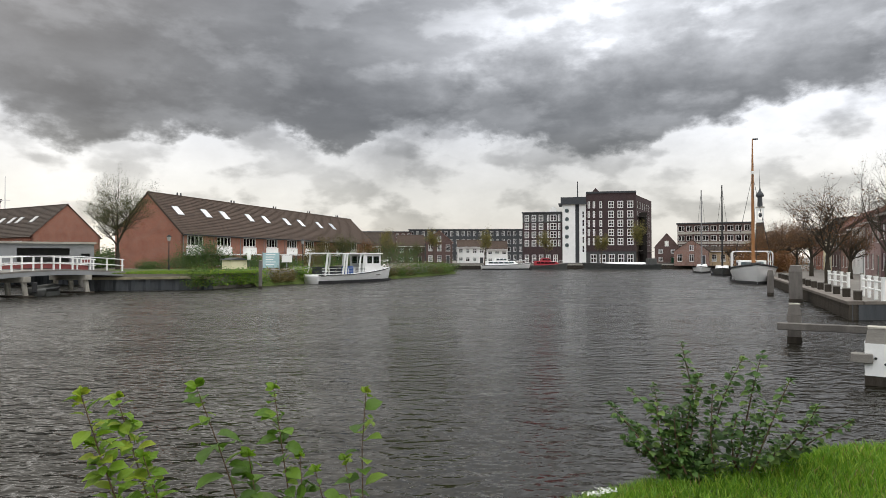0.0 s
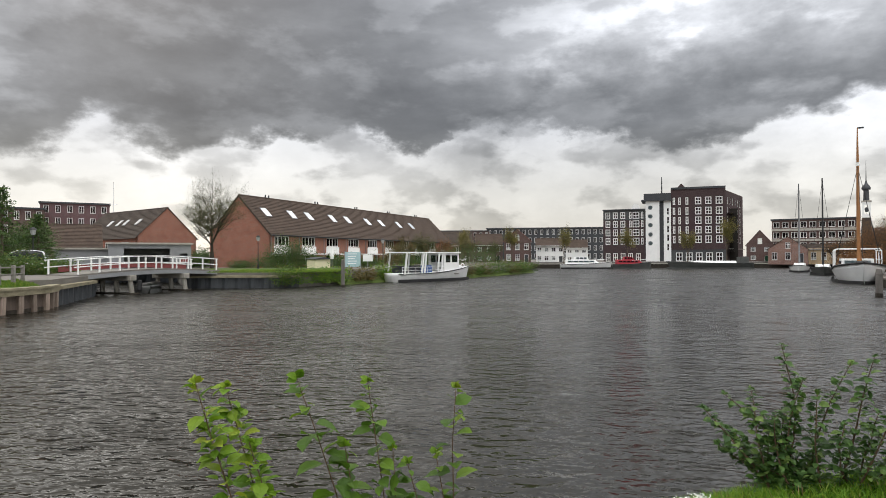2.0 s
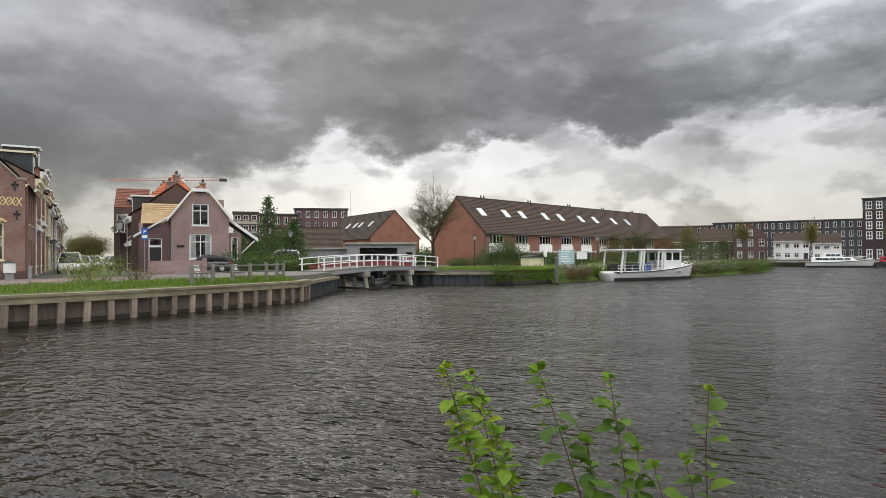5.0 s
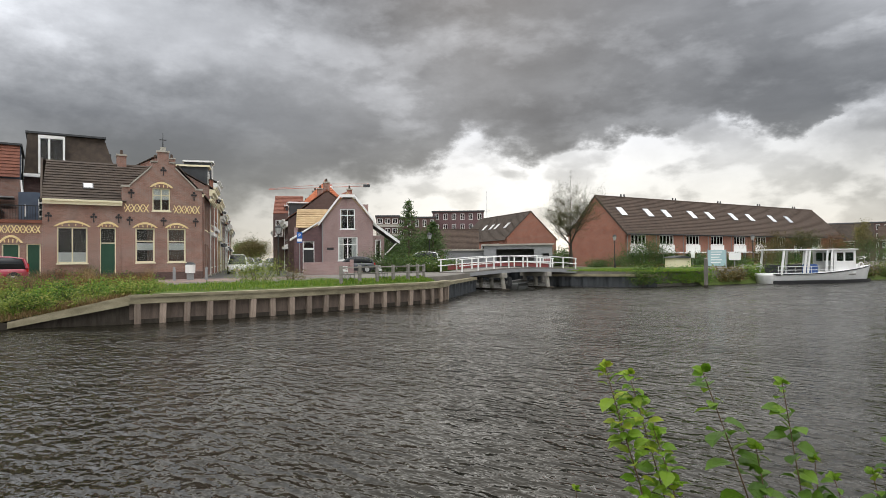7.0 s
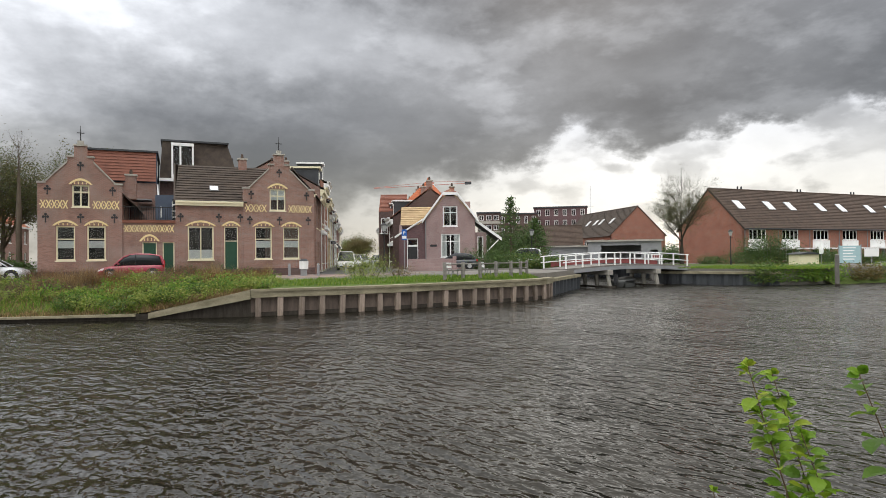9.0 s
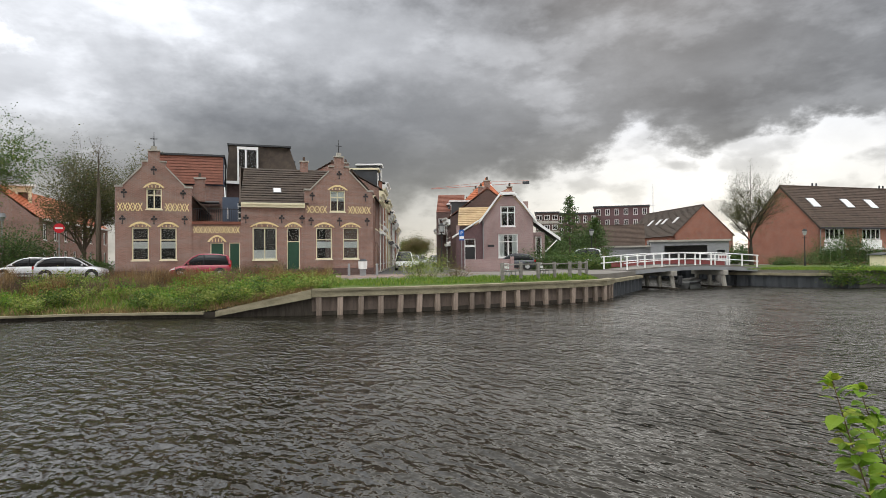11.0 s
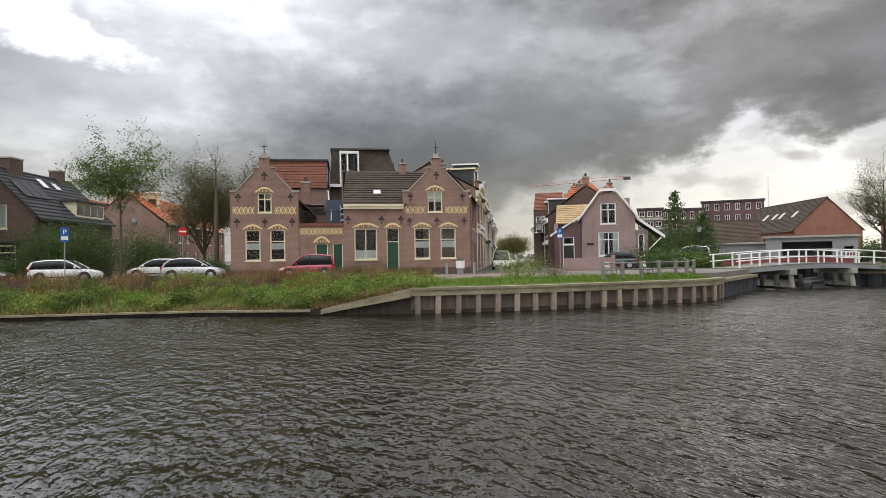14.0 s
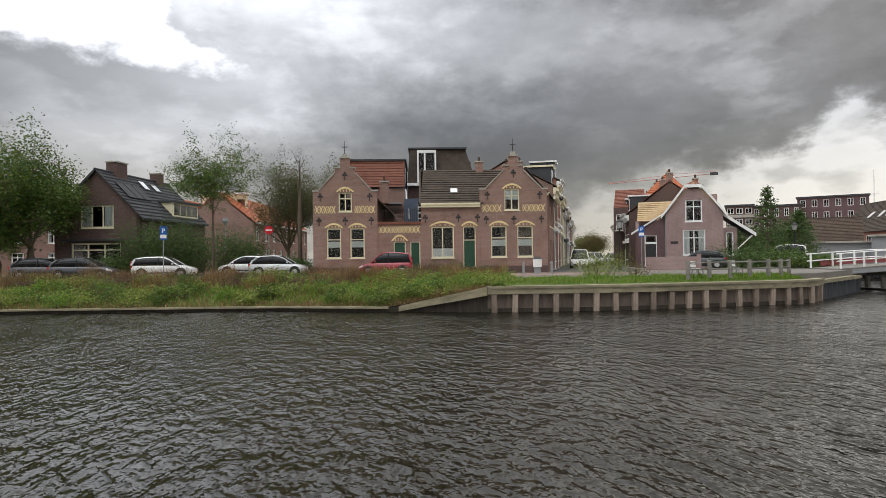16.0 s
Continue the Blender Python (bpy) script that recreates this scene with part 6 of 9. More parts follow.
def far_house(x, y, rz, w, d, eave, ridge, wallmat, roofmat, label, gable_front=False, cols=3, storeys=2, frame="white", z=None, name="house", flat=False, ornate=False):
    """A plain house: facade along local x, windows through its front wall."""
    t = thing(name, pose(x, y, ROWZ - 0.06 if z is None else z, 0, 0, rz), label, "house")
    sh = (eave - 0.3) / storeys
    holes = []
    for s in range(storeys):
        for c in range(cols):
            u = w * (c + 0.5) / cols
            ww = min(0.55, w / cols * 0.3)
            if s == 0 and c == cols - 1:
                holes.append((u - 0.5, u + 0.5, 0.05, min(2.3, sh - 0.3)))
            else:
                holes.append((u - ww, u + ww, s * sh + 0.75, s * sh + min(sh - 0.3, 2.5)))
    top = (lambda u: eave + (ridge - eave) * (1 - abs(u - w / 2) / (w / 2))) if gable_front else eave
    if gable_front:
        holes.append((w / 2 - 0.5, w / 2 + 0.5, eave + 0.2, eave + min(1.6, (ridge - eave) * 0.6)))
    part("wall", wall_mb(0, w, -0.3, top, holes, 0, 0.3, [w / 2]), wallmat, t)
    for k, (a, b2, c, e) in enumerate(holes):
        if c < 0.1:
            door(t, a, b2, c, e, 0.1, random.choice(["green_door", "black", "dark_cladding"]), frame)
        else:
            window(t, a, b2, c, e, 0.1, 2 if b2 - a > 0.9 else 1, 1, frame, 0.1, True, curtain=random.choice([None, "sides", (0.05, 0.4)]), split=(0.65,))
    for x0 in (0, w - 0.3):
        if gable_front or flat:
            part("side_wall", MB().box(x0, x0 + 0.3, 0.3, d, -0.3, eave), wallmat, t)
        else:
            part("gable_wall", MB().prism([(0.3, -0.3), (d, -0.3), (d, eave), (d / 2, ridge - 0.1), (0.3, eave)], 0, 0.3), wallmat, t, m=pose(x0 + 0.3, 0, 0, 0, 0, 90))
    part("back_wall", MB().box(0, w, d, d + 0.3, -0.3, eave), wallmat, t)
    # unseen inner walls and floors, coloured as if no light reached them
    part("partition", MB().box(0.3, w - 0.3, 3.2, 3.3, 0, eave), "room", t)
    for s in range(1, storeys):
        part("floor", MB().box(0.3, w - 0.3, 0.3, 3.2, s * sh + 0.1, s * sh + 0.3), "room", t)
    if flat:
        part("roof", MB().box(-0.15, w + 0.15, -0.25, d + 0.4, eave, eave + 0.3), roofmat, t)
    elif gable_front:
        for s in (-1, 1):
            o = 0.25
            pts = [(w / 2, ridge + 0.02), (w / 2 + s * (w / 2 + o), eave - o * (ridge - eave) / (w / 2)), (w / 2 + s * (w / 2 + o), eave - o * (ridge - eave) / (w / 2) + 0.14), (w / 2, ridge + 0.16)]
            part("roof", MB().prism(pts if s < 0 else pts[::-1], -0.1, d), roofmat, t)
    else:
        roof_slope(t, -0.1, w + 0.1, -0.3, eave - 0.25, d / 2, ridge, roofmat, 0.33)
        roof_slope(t, -0.1, w + 0.1, d + 0.3, eave - 0.25, d / 2, ridge, roofmat, 0.33)
        part("ridge_tiles", MB().tube([(-0.1, d / 2, ridge + 0.02), (w + 0.1, d / 2, ridge + 0.02)], 0.12, 8), roofmat, t)
        gutter(t, -0.1, w + 0.1, -0.32, eave - 0.15, frame, 0.15)
    if ornate:
        part("cornice", MB().box(-0.02, w + 0.02, -0.42, -0.003, eave - 0.62, eave - 0.32).box(-0.02, w + 0.02, -0.22, -0.003, eave - 0.85, eave - 0.62), frame, t, "deep painted cornice")
        part("string_course", MB().box(0.0, w, -0.07, -0.003, sh + 0.12, sh + 0.3), frame, t)
        part("shop_fascia", MB().box(0.15, w - 0.15, -0.3, -0.003, sh - 0.2, sh + 0.06), random.choice(["cream", "dark_cladding", "white"]), t)
        pipe(t, 0.08, -0.08, 0, eave - 0.3, "white")
        dm = part("dormer", MB().box(w / 2 - 0.9, w / 2 + 0.9, 0.25, 2.6, eave, eave + 1.75), "dark_cladding", t, "dark dormer with a white window")
        part("dormer_window", MB().box(w / 2 - 0.75, w / 2 + 0.75, 0.2, 0.247, eave + 0.3, eave + 1.5), "white", dm)
        for q in (-0.68, 0.04):
            part("pane", MB().box(w / 2 + q, w / 2 + q + 0.64, 0.185, 0.197, eave + 0.38, eave + 1.42), "glass_dark", dm)
        part("dormer_roof", MB().box(w / 2 - 1.05, w / 2 + 1.05, 0.05, 2.7, eave + 1.75, eave + 1.9), frame, dm)
        chimney(t, w - 0.35, d / 2, ridge - 0.6, ridge + 0.9, 0.6, 0.6, "brick_brown", 2)
    return t


# old houses on the far quay
def at(az, d, turn=0.0):
    x, y = polar(az, d)
    return x, y, az + turn


FZ = 1.1
for az_, d_, w_, e_, r_, wm, rm, gf, cols_, st_, lab in (
        (7.6, 150, 8.0, 4.6, 8.0, "brick_dark", "tile_dark", False, 3, 2, "dark brick house with a dark tiled roof"),
        (4.3, 156, 7.0, 4.8, 7.6, "brick_purple", "tile_brown", False, 3, 2, "purple-brown brick house with a brown tiled roof"),
        (1.6, 152, 6.6, 5.6, 8.4, "brick_dark", "tile_red", True, 3, 2, "dark brick house with a pointed gable"),
        (-1.35, 158, 7.2, 4.6, 6.4, "white", "tile_brown", False, 4, 2, "white plastered quayside house"),
        (-4.1, 158, 5.4, 4.0, 6.0, "white", "tile_brown", False, 3, 2, "white plastered house with a brown roof"),
        (-19.2, 170, 6.0, 4.5, 8.0, "brick_dark", "tile_dark", True, 2, 2, "dark brick gabled house"),
        (-20.8, 160, 8.0, 3.2, 6.0, "brick_brown", "tile_brown", True, 3, 1, "low brown brick gabled building"),
        (-23.0, 165, 12.0, 3.4, 4.4, "brick_yellow", "tile_dark", False, 6, 1, "low cream waterside building with a band of windows")):
    x_, y_, h_ = at(az_, d_)
    far_house(x_, y_, h_, w_, 8.0, e_, r_, wm, rm, lab, gf, cols_, st_, z=FZ)


def flat_block(az0, az1, d, z1, storeys, wallmat, label, cols, rz=None, roof="dark_cladding", frame="white", balconies=False, z0=1.05):
    x, y = polar(az0, d)
    w = d * math.tan(radians(az0 - az1))
    t = thing("apartment_building", pose(x, y, z0, 0, 0, (az0 + az1) / 2 if rz is None else rz), label, "apartment building")
    H = z1 - z0
    sh = H / storeys
    holes = []
    for s in range(storeys):
        for c in range(cols):
            u = w * (c + 0.5) / cols
            ww = w / cols * (0.36 if balconies else 0.24)
            holes.append((u - ww, u + ww, s * sh + 0.8, s * sh + sh - 0.5))
    part("wall", wall_mb(0, w, 0, H, holes, 0, 0.4), wallmat, t)
    for a, b2, c, e in holes:
        window(t, a, b2, c, e, 0.12, 2, 1, frame, 0.14, False)
    part("side_wall", MB().box(0, 0.4, 0.4, 12, 0, H), wallmat, t)
    part("side_wall", MB().box(w - 0.4, w, 0.4, 12, 0, H), wallmat, t)
    part("partition", MB().box(0.4, w - 0.4, 4, 4.2, 0, H), "room", t)
    for s in range(1, storeys):
        part("floor", MB().box(0.4, w - 0.4, 0.42, 4.0, s * sh - 0.1, s * sh + 0.1), "room", t)
        if balconies:
            part("balcony_band", MB().box(-0.05, w + 0.05, -0.25, -0.005, s * sh - 0.15, s * sh + 0.55), "concrete", t, "pale balcony band")
    part("roof", MB().box(-0.3, w + 0.3, -0.35, 12.3, H, H + 0.4), roof, t)
    return t


flat_block(-21.1, -26.9, 205, 13.2, 4, "brick_dark", "brick apartment block with pale balcony bands", 9, balconies=True)
flat_block(10.5, 3.0, 260, 13.6, 4, "brick_dark", "long dark apartment block behind the quay houses", 14)
flat_block(3.2, -7.4, 270, 15.0, 4, "dark_cladding", "long dark-clad apartment block with a flat roof", 20, balconies=False)
flat_block(40.9, 36.1, 190, 17.3, 5, "brick_purple", "purple-brick apartment block beyond the canal", 6)
flat_block(46.2, 44.1, 170, 14.6, 5, "brick_dark", "brick apartment tower with balconies", 3, balconies=True)
flat_block(44.2, 40.6, 185, 15.2, 4, "brick_dark", "brown brick apartment block", 5)


def tower():
    x, y = polar(-27.57, 330.0)
    t = thing("church_tower", pose(x, y, 1, 0, 0, -27), "old weigh-house tower with white lantern and dark cupola", "tower")
    part("base", MB().loft([[(-3.6, -3.6, 0), (3.6, -3.6, 0), (3.6, 3.6, 0), (-3.6, 3.6, 0)], [(-2.7, -2.7, 18.5), (2.7, -2.7, 18.5), (2.7, 2.7, 18.5), (-2.7, 2.7, 18.5)]]), "tile_dark", t, "dark slated base")
    ln = part("lantern", wall_mb(-2.6, 2.6, 18.5, 25.5, [(-1.2, 1.2, 20.0, 24.0)], -2.6, -2.3), "white", t, "white open lantern")
    for s in (-2.6, 2.3):
        part("lantern_side", MB().box(s, s + 0.3, -2.3, 2.6, 18.5, 25.5), "white", ln)
    part("clock_face", MB().tube([(0, -2.45, 22), (0, -2.3, 22)], 1.1, 16), "dark_cladding", ln)
    part("gallery", MB().box(-3.1, 3.1, -3.1, 3.1, 25.5, 26.1), "concrete", t)
    part("upper_stage", MB().tube([(0, 0, 26.1), (0, 0, 31.0)], [1.9, 1.6], 8), "dark_cladding", t)
    part("cupola", MB().tube([(0, 0, 31.0), (0, 0, 31.6), (0, 0, 32.6), (0, 0, 33.6), (0, 0, 35.0)], [2.6, 2.9, 2.3, 1.0, 0.5], 12), "dark_cladding", t, "dark onion cupola", smooth=True)
    part("spire", MB().tube([(0, 0, 35.0), (0, 0, 44.0)], [0.35, 0.06], 6), "dark_cladding", t)
    t.scale = (0.62, 0.62, 1.0)


tower()


# eastern row of houses along the quay street
def east_row():
    d = Vector((0.399, 0.917, 0))
    head = math.degrees(math.atan2(d.y, d.x))
    for k, (w, e, r, wm, rm) in enumerate(((7, 6.4, 9.0, "brick_purple", "tile_dark"), (7, 6.8, 9.4, "brick_purple", "tile_dark"), (6.5, 6.2, 8.8, "brick_pink", "tile_dark"), (6, 5.8, 9.0, "white", "tile_red"), (7, 5.4, 8.0, "brick_brown", "tile_dark"), (7, 5.8, 8.5, "brick_dark", "tile_red"), (8, 5.2, 8.0, "cream", "tile_dark"), (8, 5.6, 8.6, "brick_red", "tile_dark"), (7, 6.0, 8.8, "brick_brown", "tile_dark"))):
        s = 31 + k * 7.04
        p = Vector((18.7 + 10.4, 28.1 - 4.0, 0)) + d * (s + 7.0)
        far_house(p.x, p.y, head + 180, 7.0, 8.0, e, r, wm, rm, "narrow %s quayside house with white window frames" % {"brick_red": "red brick", "brick_brown": "brown brick", "white": "white", "brick_dark": "dark brick", "cream": "cream", "brick_purple": "purple brick", "brick_pink": "mauve brick"}[wm], False, 3, 2, z=0.8)


east_row()


# ---- west side: street, houses, cars ----
SD = Vector((-0.842, 0.539, 0))      # the side street runs this way
road = solid("road", MB().slab([(-40.5, 21.6), (-37.3, 27.5), (-166, 110), (-171, 103)], STREET - 0.1, STREET + 0.02), "asphalt", "brick-grey side street running away from the quay", "road", kind="structure")
quay_road = solid("road", MB().slab([(-52, -24), (-46.2, -24), (-44.6, -9), (-41.2, 3), (-37.8, 9.6), (-35.4, 13.5), (-34.5, 20), (-36.5, 30), (-41.5, 27.5), (-41.2, 20.5), (-44.5, 12.0), (-51, -8)][::1], STREET - 0.1, STREET + 0.012), "paving", "brick-paved street along the quay", "road", kind="structure")


def street_side():
    # west side of the street: tall narrow houses after the gabled house
    p0 = Vector((-41.35, 22.35, 0))
    s = 0.4
    for w, e, r, wm, rm, d, lab in ((5.6, 5.9, 8.0, "brick_brown", "tile_dark", 3.5, "brown brick side house with tall windows"),
                                    (5.4, 7.4, 9.6, "brick_brown", "tile_dark", 8, "tall brown brick street house"),
                                    (5.2, 8.6, 10.2, "brick_red", "tile_dark", 8, "tall red brick street house with a flat cornice"),
                                    (6.0, 7.2, 9.2, "brick_yellow", "tile_dark", 8, "yellow brick street house"),
                                    (6.0, 6.4, 9.0, "cream", "tile_red", 8, "cream plastered narrow street house"),
                                    (6.5, 6.8, 9.6, "brick_brown", "tile_dark", 8, "brown brick street house"),
                                    (7.0, 6.0, 9.0, "white", "tile_dark", 8, "white plastered narrow street house"),
                                    (8.0, 6.5, 9.5, "brick_red", "tile_red", 8, "red brick street house"),
                                    (8.0, 6.2, 9.0, "brick_brown", "tile_dark", 8, "brown brick house down the street"),
                                    (9.0, 6.2, 9.0, "cream", "tile_red", 8, "cream house down the street")):
        p = p0 + SD * s
        far_house(p.x, p.y, 147.4, w, d, e, r, wm, rm, lab, False, 3, 2, "cream" if "brown" in lab or "yellow" in lab else "white", z=STREET, ornate=d > 4)
        s += w + 0.04
    # east side of the street, behind the corner house
    p0 = Vector(polar(54.2, 61.5)).to_3d()
    s = 3.5
    for w, e, r, wm, rm, lab in ((6.0, 5.6, 8.6, "brick_dark", "tile_red", "dark brick street house with white upper windows"),
                                 (6.0, 5.8, 8.6, "white", "tile_dark", "white street house over a dark shop"),
                                 (6.5, 6.2, 9.0, "grey_paint", "tile_dark", "grey plastered street house"),
                                 (7.0, 5.6, 8.8, "brick_brown", "tile_dark", "brown brick house along the street"),
                                 (8.0, 5.8, 9.0, "white", "tile_red", "white house along the street"),
                                 (9.0, 6.0, 9.0, "brick_red", "tile_dark", "red brick house along the street")):
        p = p0 + SD * (s + w)
        far_house(p.x, p.y, -32.6, w, 8.0, e, r, wm, rm, lab, False, 3, 2, "white", z=STREET, ornate=True)
        s += w + 0.04


street_side()


def hipped_house():
    """The taller house behind the corner house, with an orange hipped roof."""
    x, y = polar(51.0, 71.0)
    t = thing("hipped_house", pose(x, y, STREET, 0, 0, 51.0), "tall brick house with an orange tiled pointed roof", "house")
    part("wall", wall_mb(-4.6, 4.6, 0, 6.6, [(-3.8, -2.8, 3.9, 5.8), (-1.9, -0.9, 3.9, 5.8), (1.0, 2.0, 4.2, 5.8)], 0, 0.3), "brick_dark", t)
    for a in (-3.8, -1.9):
        window(t, a, a + 1.0, 3.9, 5.8, 0.08, 1, 1, "white", 0.1, True)
    window(t, 1.0, 2.0, 4.2, 5.8, 0.08, 1, 1, "white", 0.1, True)
    part("partition", MB().box(-4.3, 4.3, 3, 3.1, 0, 6.6), "room", t)
    for a in (-4.6, 4.3):
        part("side_wall", MB().box(a, a + 0.3, 0.3, 9, 0, 6.6), "brick_dark", t)
    part("back_wall", MB().box(-4.6, 4.6, 9, 9.3, 0, 6.6), "brick_dark", t)
    part("fascia", MB().box(-3.6, 4.8, -0.4, -0.05, 6.6, 6.95), "white", t, "white eaves fascia")
    roof_slope(t, -3.4, 3.2, -0.3, 6.85, 2.6, 10.4, "tile_orange", 0.32, 0.05, "front_roof", -0.15, 0.1)
    for s in (-1, 1):
        part("roof_side", MB().quad((s * 3.35 - 0.1, -0.2, 6.85), (-0.02, 2.6, 10.38), (-0.02, 9.0, 10.38), (s * 3.35 - 0.1, 9.0, 6.85)), "tile_orange", t)
    roof_slope(t, -5.9, -2.6, 1.5, 6.6, 5.0, 9.0, "tile_red", 0.32, 0.05, "wing_roof")
    part("wing", wall_mb(-5.9, -4.6, 0, 6.6, [(-5.65, -4.85, 4.0, 5.9)], 1.5, 1.8), "brick_dark", t)
    window(t, -5.65, -4.85, 4.0, 5.9, 1.58, 1, 1, "white", 0.1, True)
    part("wing_body", MB().box(-5.9, -4.6, 2.6, 8, 0, 6.6), "brick_dark", t)
    part("wing_gable", MB().prism([(1.5, 6.5), (8.4, 6.5), (5.0, 8.9)], 0, 0.3), "white", t, m=pose(-5.6, 0, 0, 0, 0, 90))
    part("finial", MB().tube([(0, 2.6, 10.4), (0, 2.6, 10.8)], [0.12, 0.05], 8), "tile_orange", t)
    return t


hipped_house()


def rear_blocks():
    """Buildings whose upper parts rise behind the gabled house."""
    t = thing("mansard_building", pose(*polar(73.0, 57.5), STREET, 0, 0, 73.0), "dark mansard-roofed building with a tall white dormer", "building")
    part("wall", MB().box(-1.7, 4.8, 0.6, 9, 0, 8.2), "brick_dark", t)
    part("mansard", MB().loft([[(-1.7, 0.3, 8.2), (4.9, 0.3, 8.2), (4.9, 9, 8.2), (-1.7, 9, 8.2)], [(-1.45, 0.9, 11.6), (3.9, 1.2, 11.6), (3.9, 8.2, 11.6), (-1.45, 8.2, 11.6)]]), "tile_dark", t, "dark slate mansard")
    part("mansard_rim", MB().box(-1.6, 4.0, 0.8, 8.3, 11.6, 11.75), "dark_cladding", t)
    d = part("dormer_frame", wall_mb(-0.75, 1.05, 8.3, 11.35, [(-0.6, -0.1, 8.6, 11.1), (0.05, 0.9, 8.6, 11.1)], -0.05, 0.25), "white", t, "white dormer frame")
    part("dormer_cheeks", MB().box(-0.75, -0.65, 0.25, 1.2, 8.3, 11.35).box(0.95, 1.05, 0.25, 1.2, 8.3, 11.35).box(-0.65, 0.95, 0.25, 1.2, 11.25, 11.35), "dark_cladding", d)
    part("pane", MB().box(-0.65, 0.95, 0.08, 0.1, 8.6, 11.1), "glass", d)
    part("white_ledge", MB().box(-1.7, 0.8, -0.1, 0.3, 8.0, 8.25), "white", t)
    for u in (3.95, 4.35):
        part("side_dormer", MB().box(u, u + 0.3, 2.0 + (u - 3.9) * 5, 3.2 + (u - 3.9) * 5, 8.8, 10.9), "dark_cladding", t)
    t = thing("tiled_building", pose(*polar(73.0, 55.5), STREET, 0, 0, 73.0), "building with an orange-brown tiled upper storey and blue side", "building")
    part("wall", MB().box(-7.2, -1.9, 0.6, 8, 0, 7.6), "brick_brown", t)
    roof_slope(t, -7.2, -1.9, 0.4, 7.7, 1.0, 10.2, "tile_red", 0.26, 0.05, "tiled_front")
    part("upper_storey", MB().box(-7.2, -1.85, 1.1, 8, 7.6, 10.2), "blue_cladding", t, "blue-grey side cladding")
    part("roof_edge", MB().box(-7.3, -1.75, 0.8, 8.2, 10.2, 10.35), "dark_cladding", t)
    part("side_window", MB().box(-1.86, -1.82, 1.5, 2.2, 8.2, 9.6), "white", t)
    part("blue_extension", MB().box(-1.9, -0.2, -2.0, 2.5, 2.0, 6.4), "blue_cladding", t, "dark blue rear extension")
    part("extension_window", MB().box(-0.7, -0.3, -2.04, -2.0, 4.0, 5.9), "white", t)
    for z in (4.2, 4.7, 5.2, 5.7):
        part("window_pane", MB().box(-0.65, -0.35, -2.055, -2.041, z, z + 0.38), "glass_dark", t)
    part("lean_to", MB().prism([(-7.0, 6.0), (-2.2, 6.0), (-2.2, 6.1), (-7.0, 6.1)], -1.5, 0.5), "grey_paint", t)
    part("drainpipe", MB().tube([(-1.8, 0.5, 7.5), (-1.75, 0.3, 6.6), (-1.5, -1.9, 6.0), (-1.5, -2.06, 4.6)], 0.06, 6), "white", t)
    return t


M["blue_cladding"] = surf("blue_grey_cladding", (0.07, 0.09, 0.13), (0.1, 0.125, 0.17), 1.5, 0.6, 0.08)
rear_blocks()


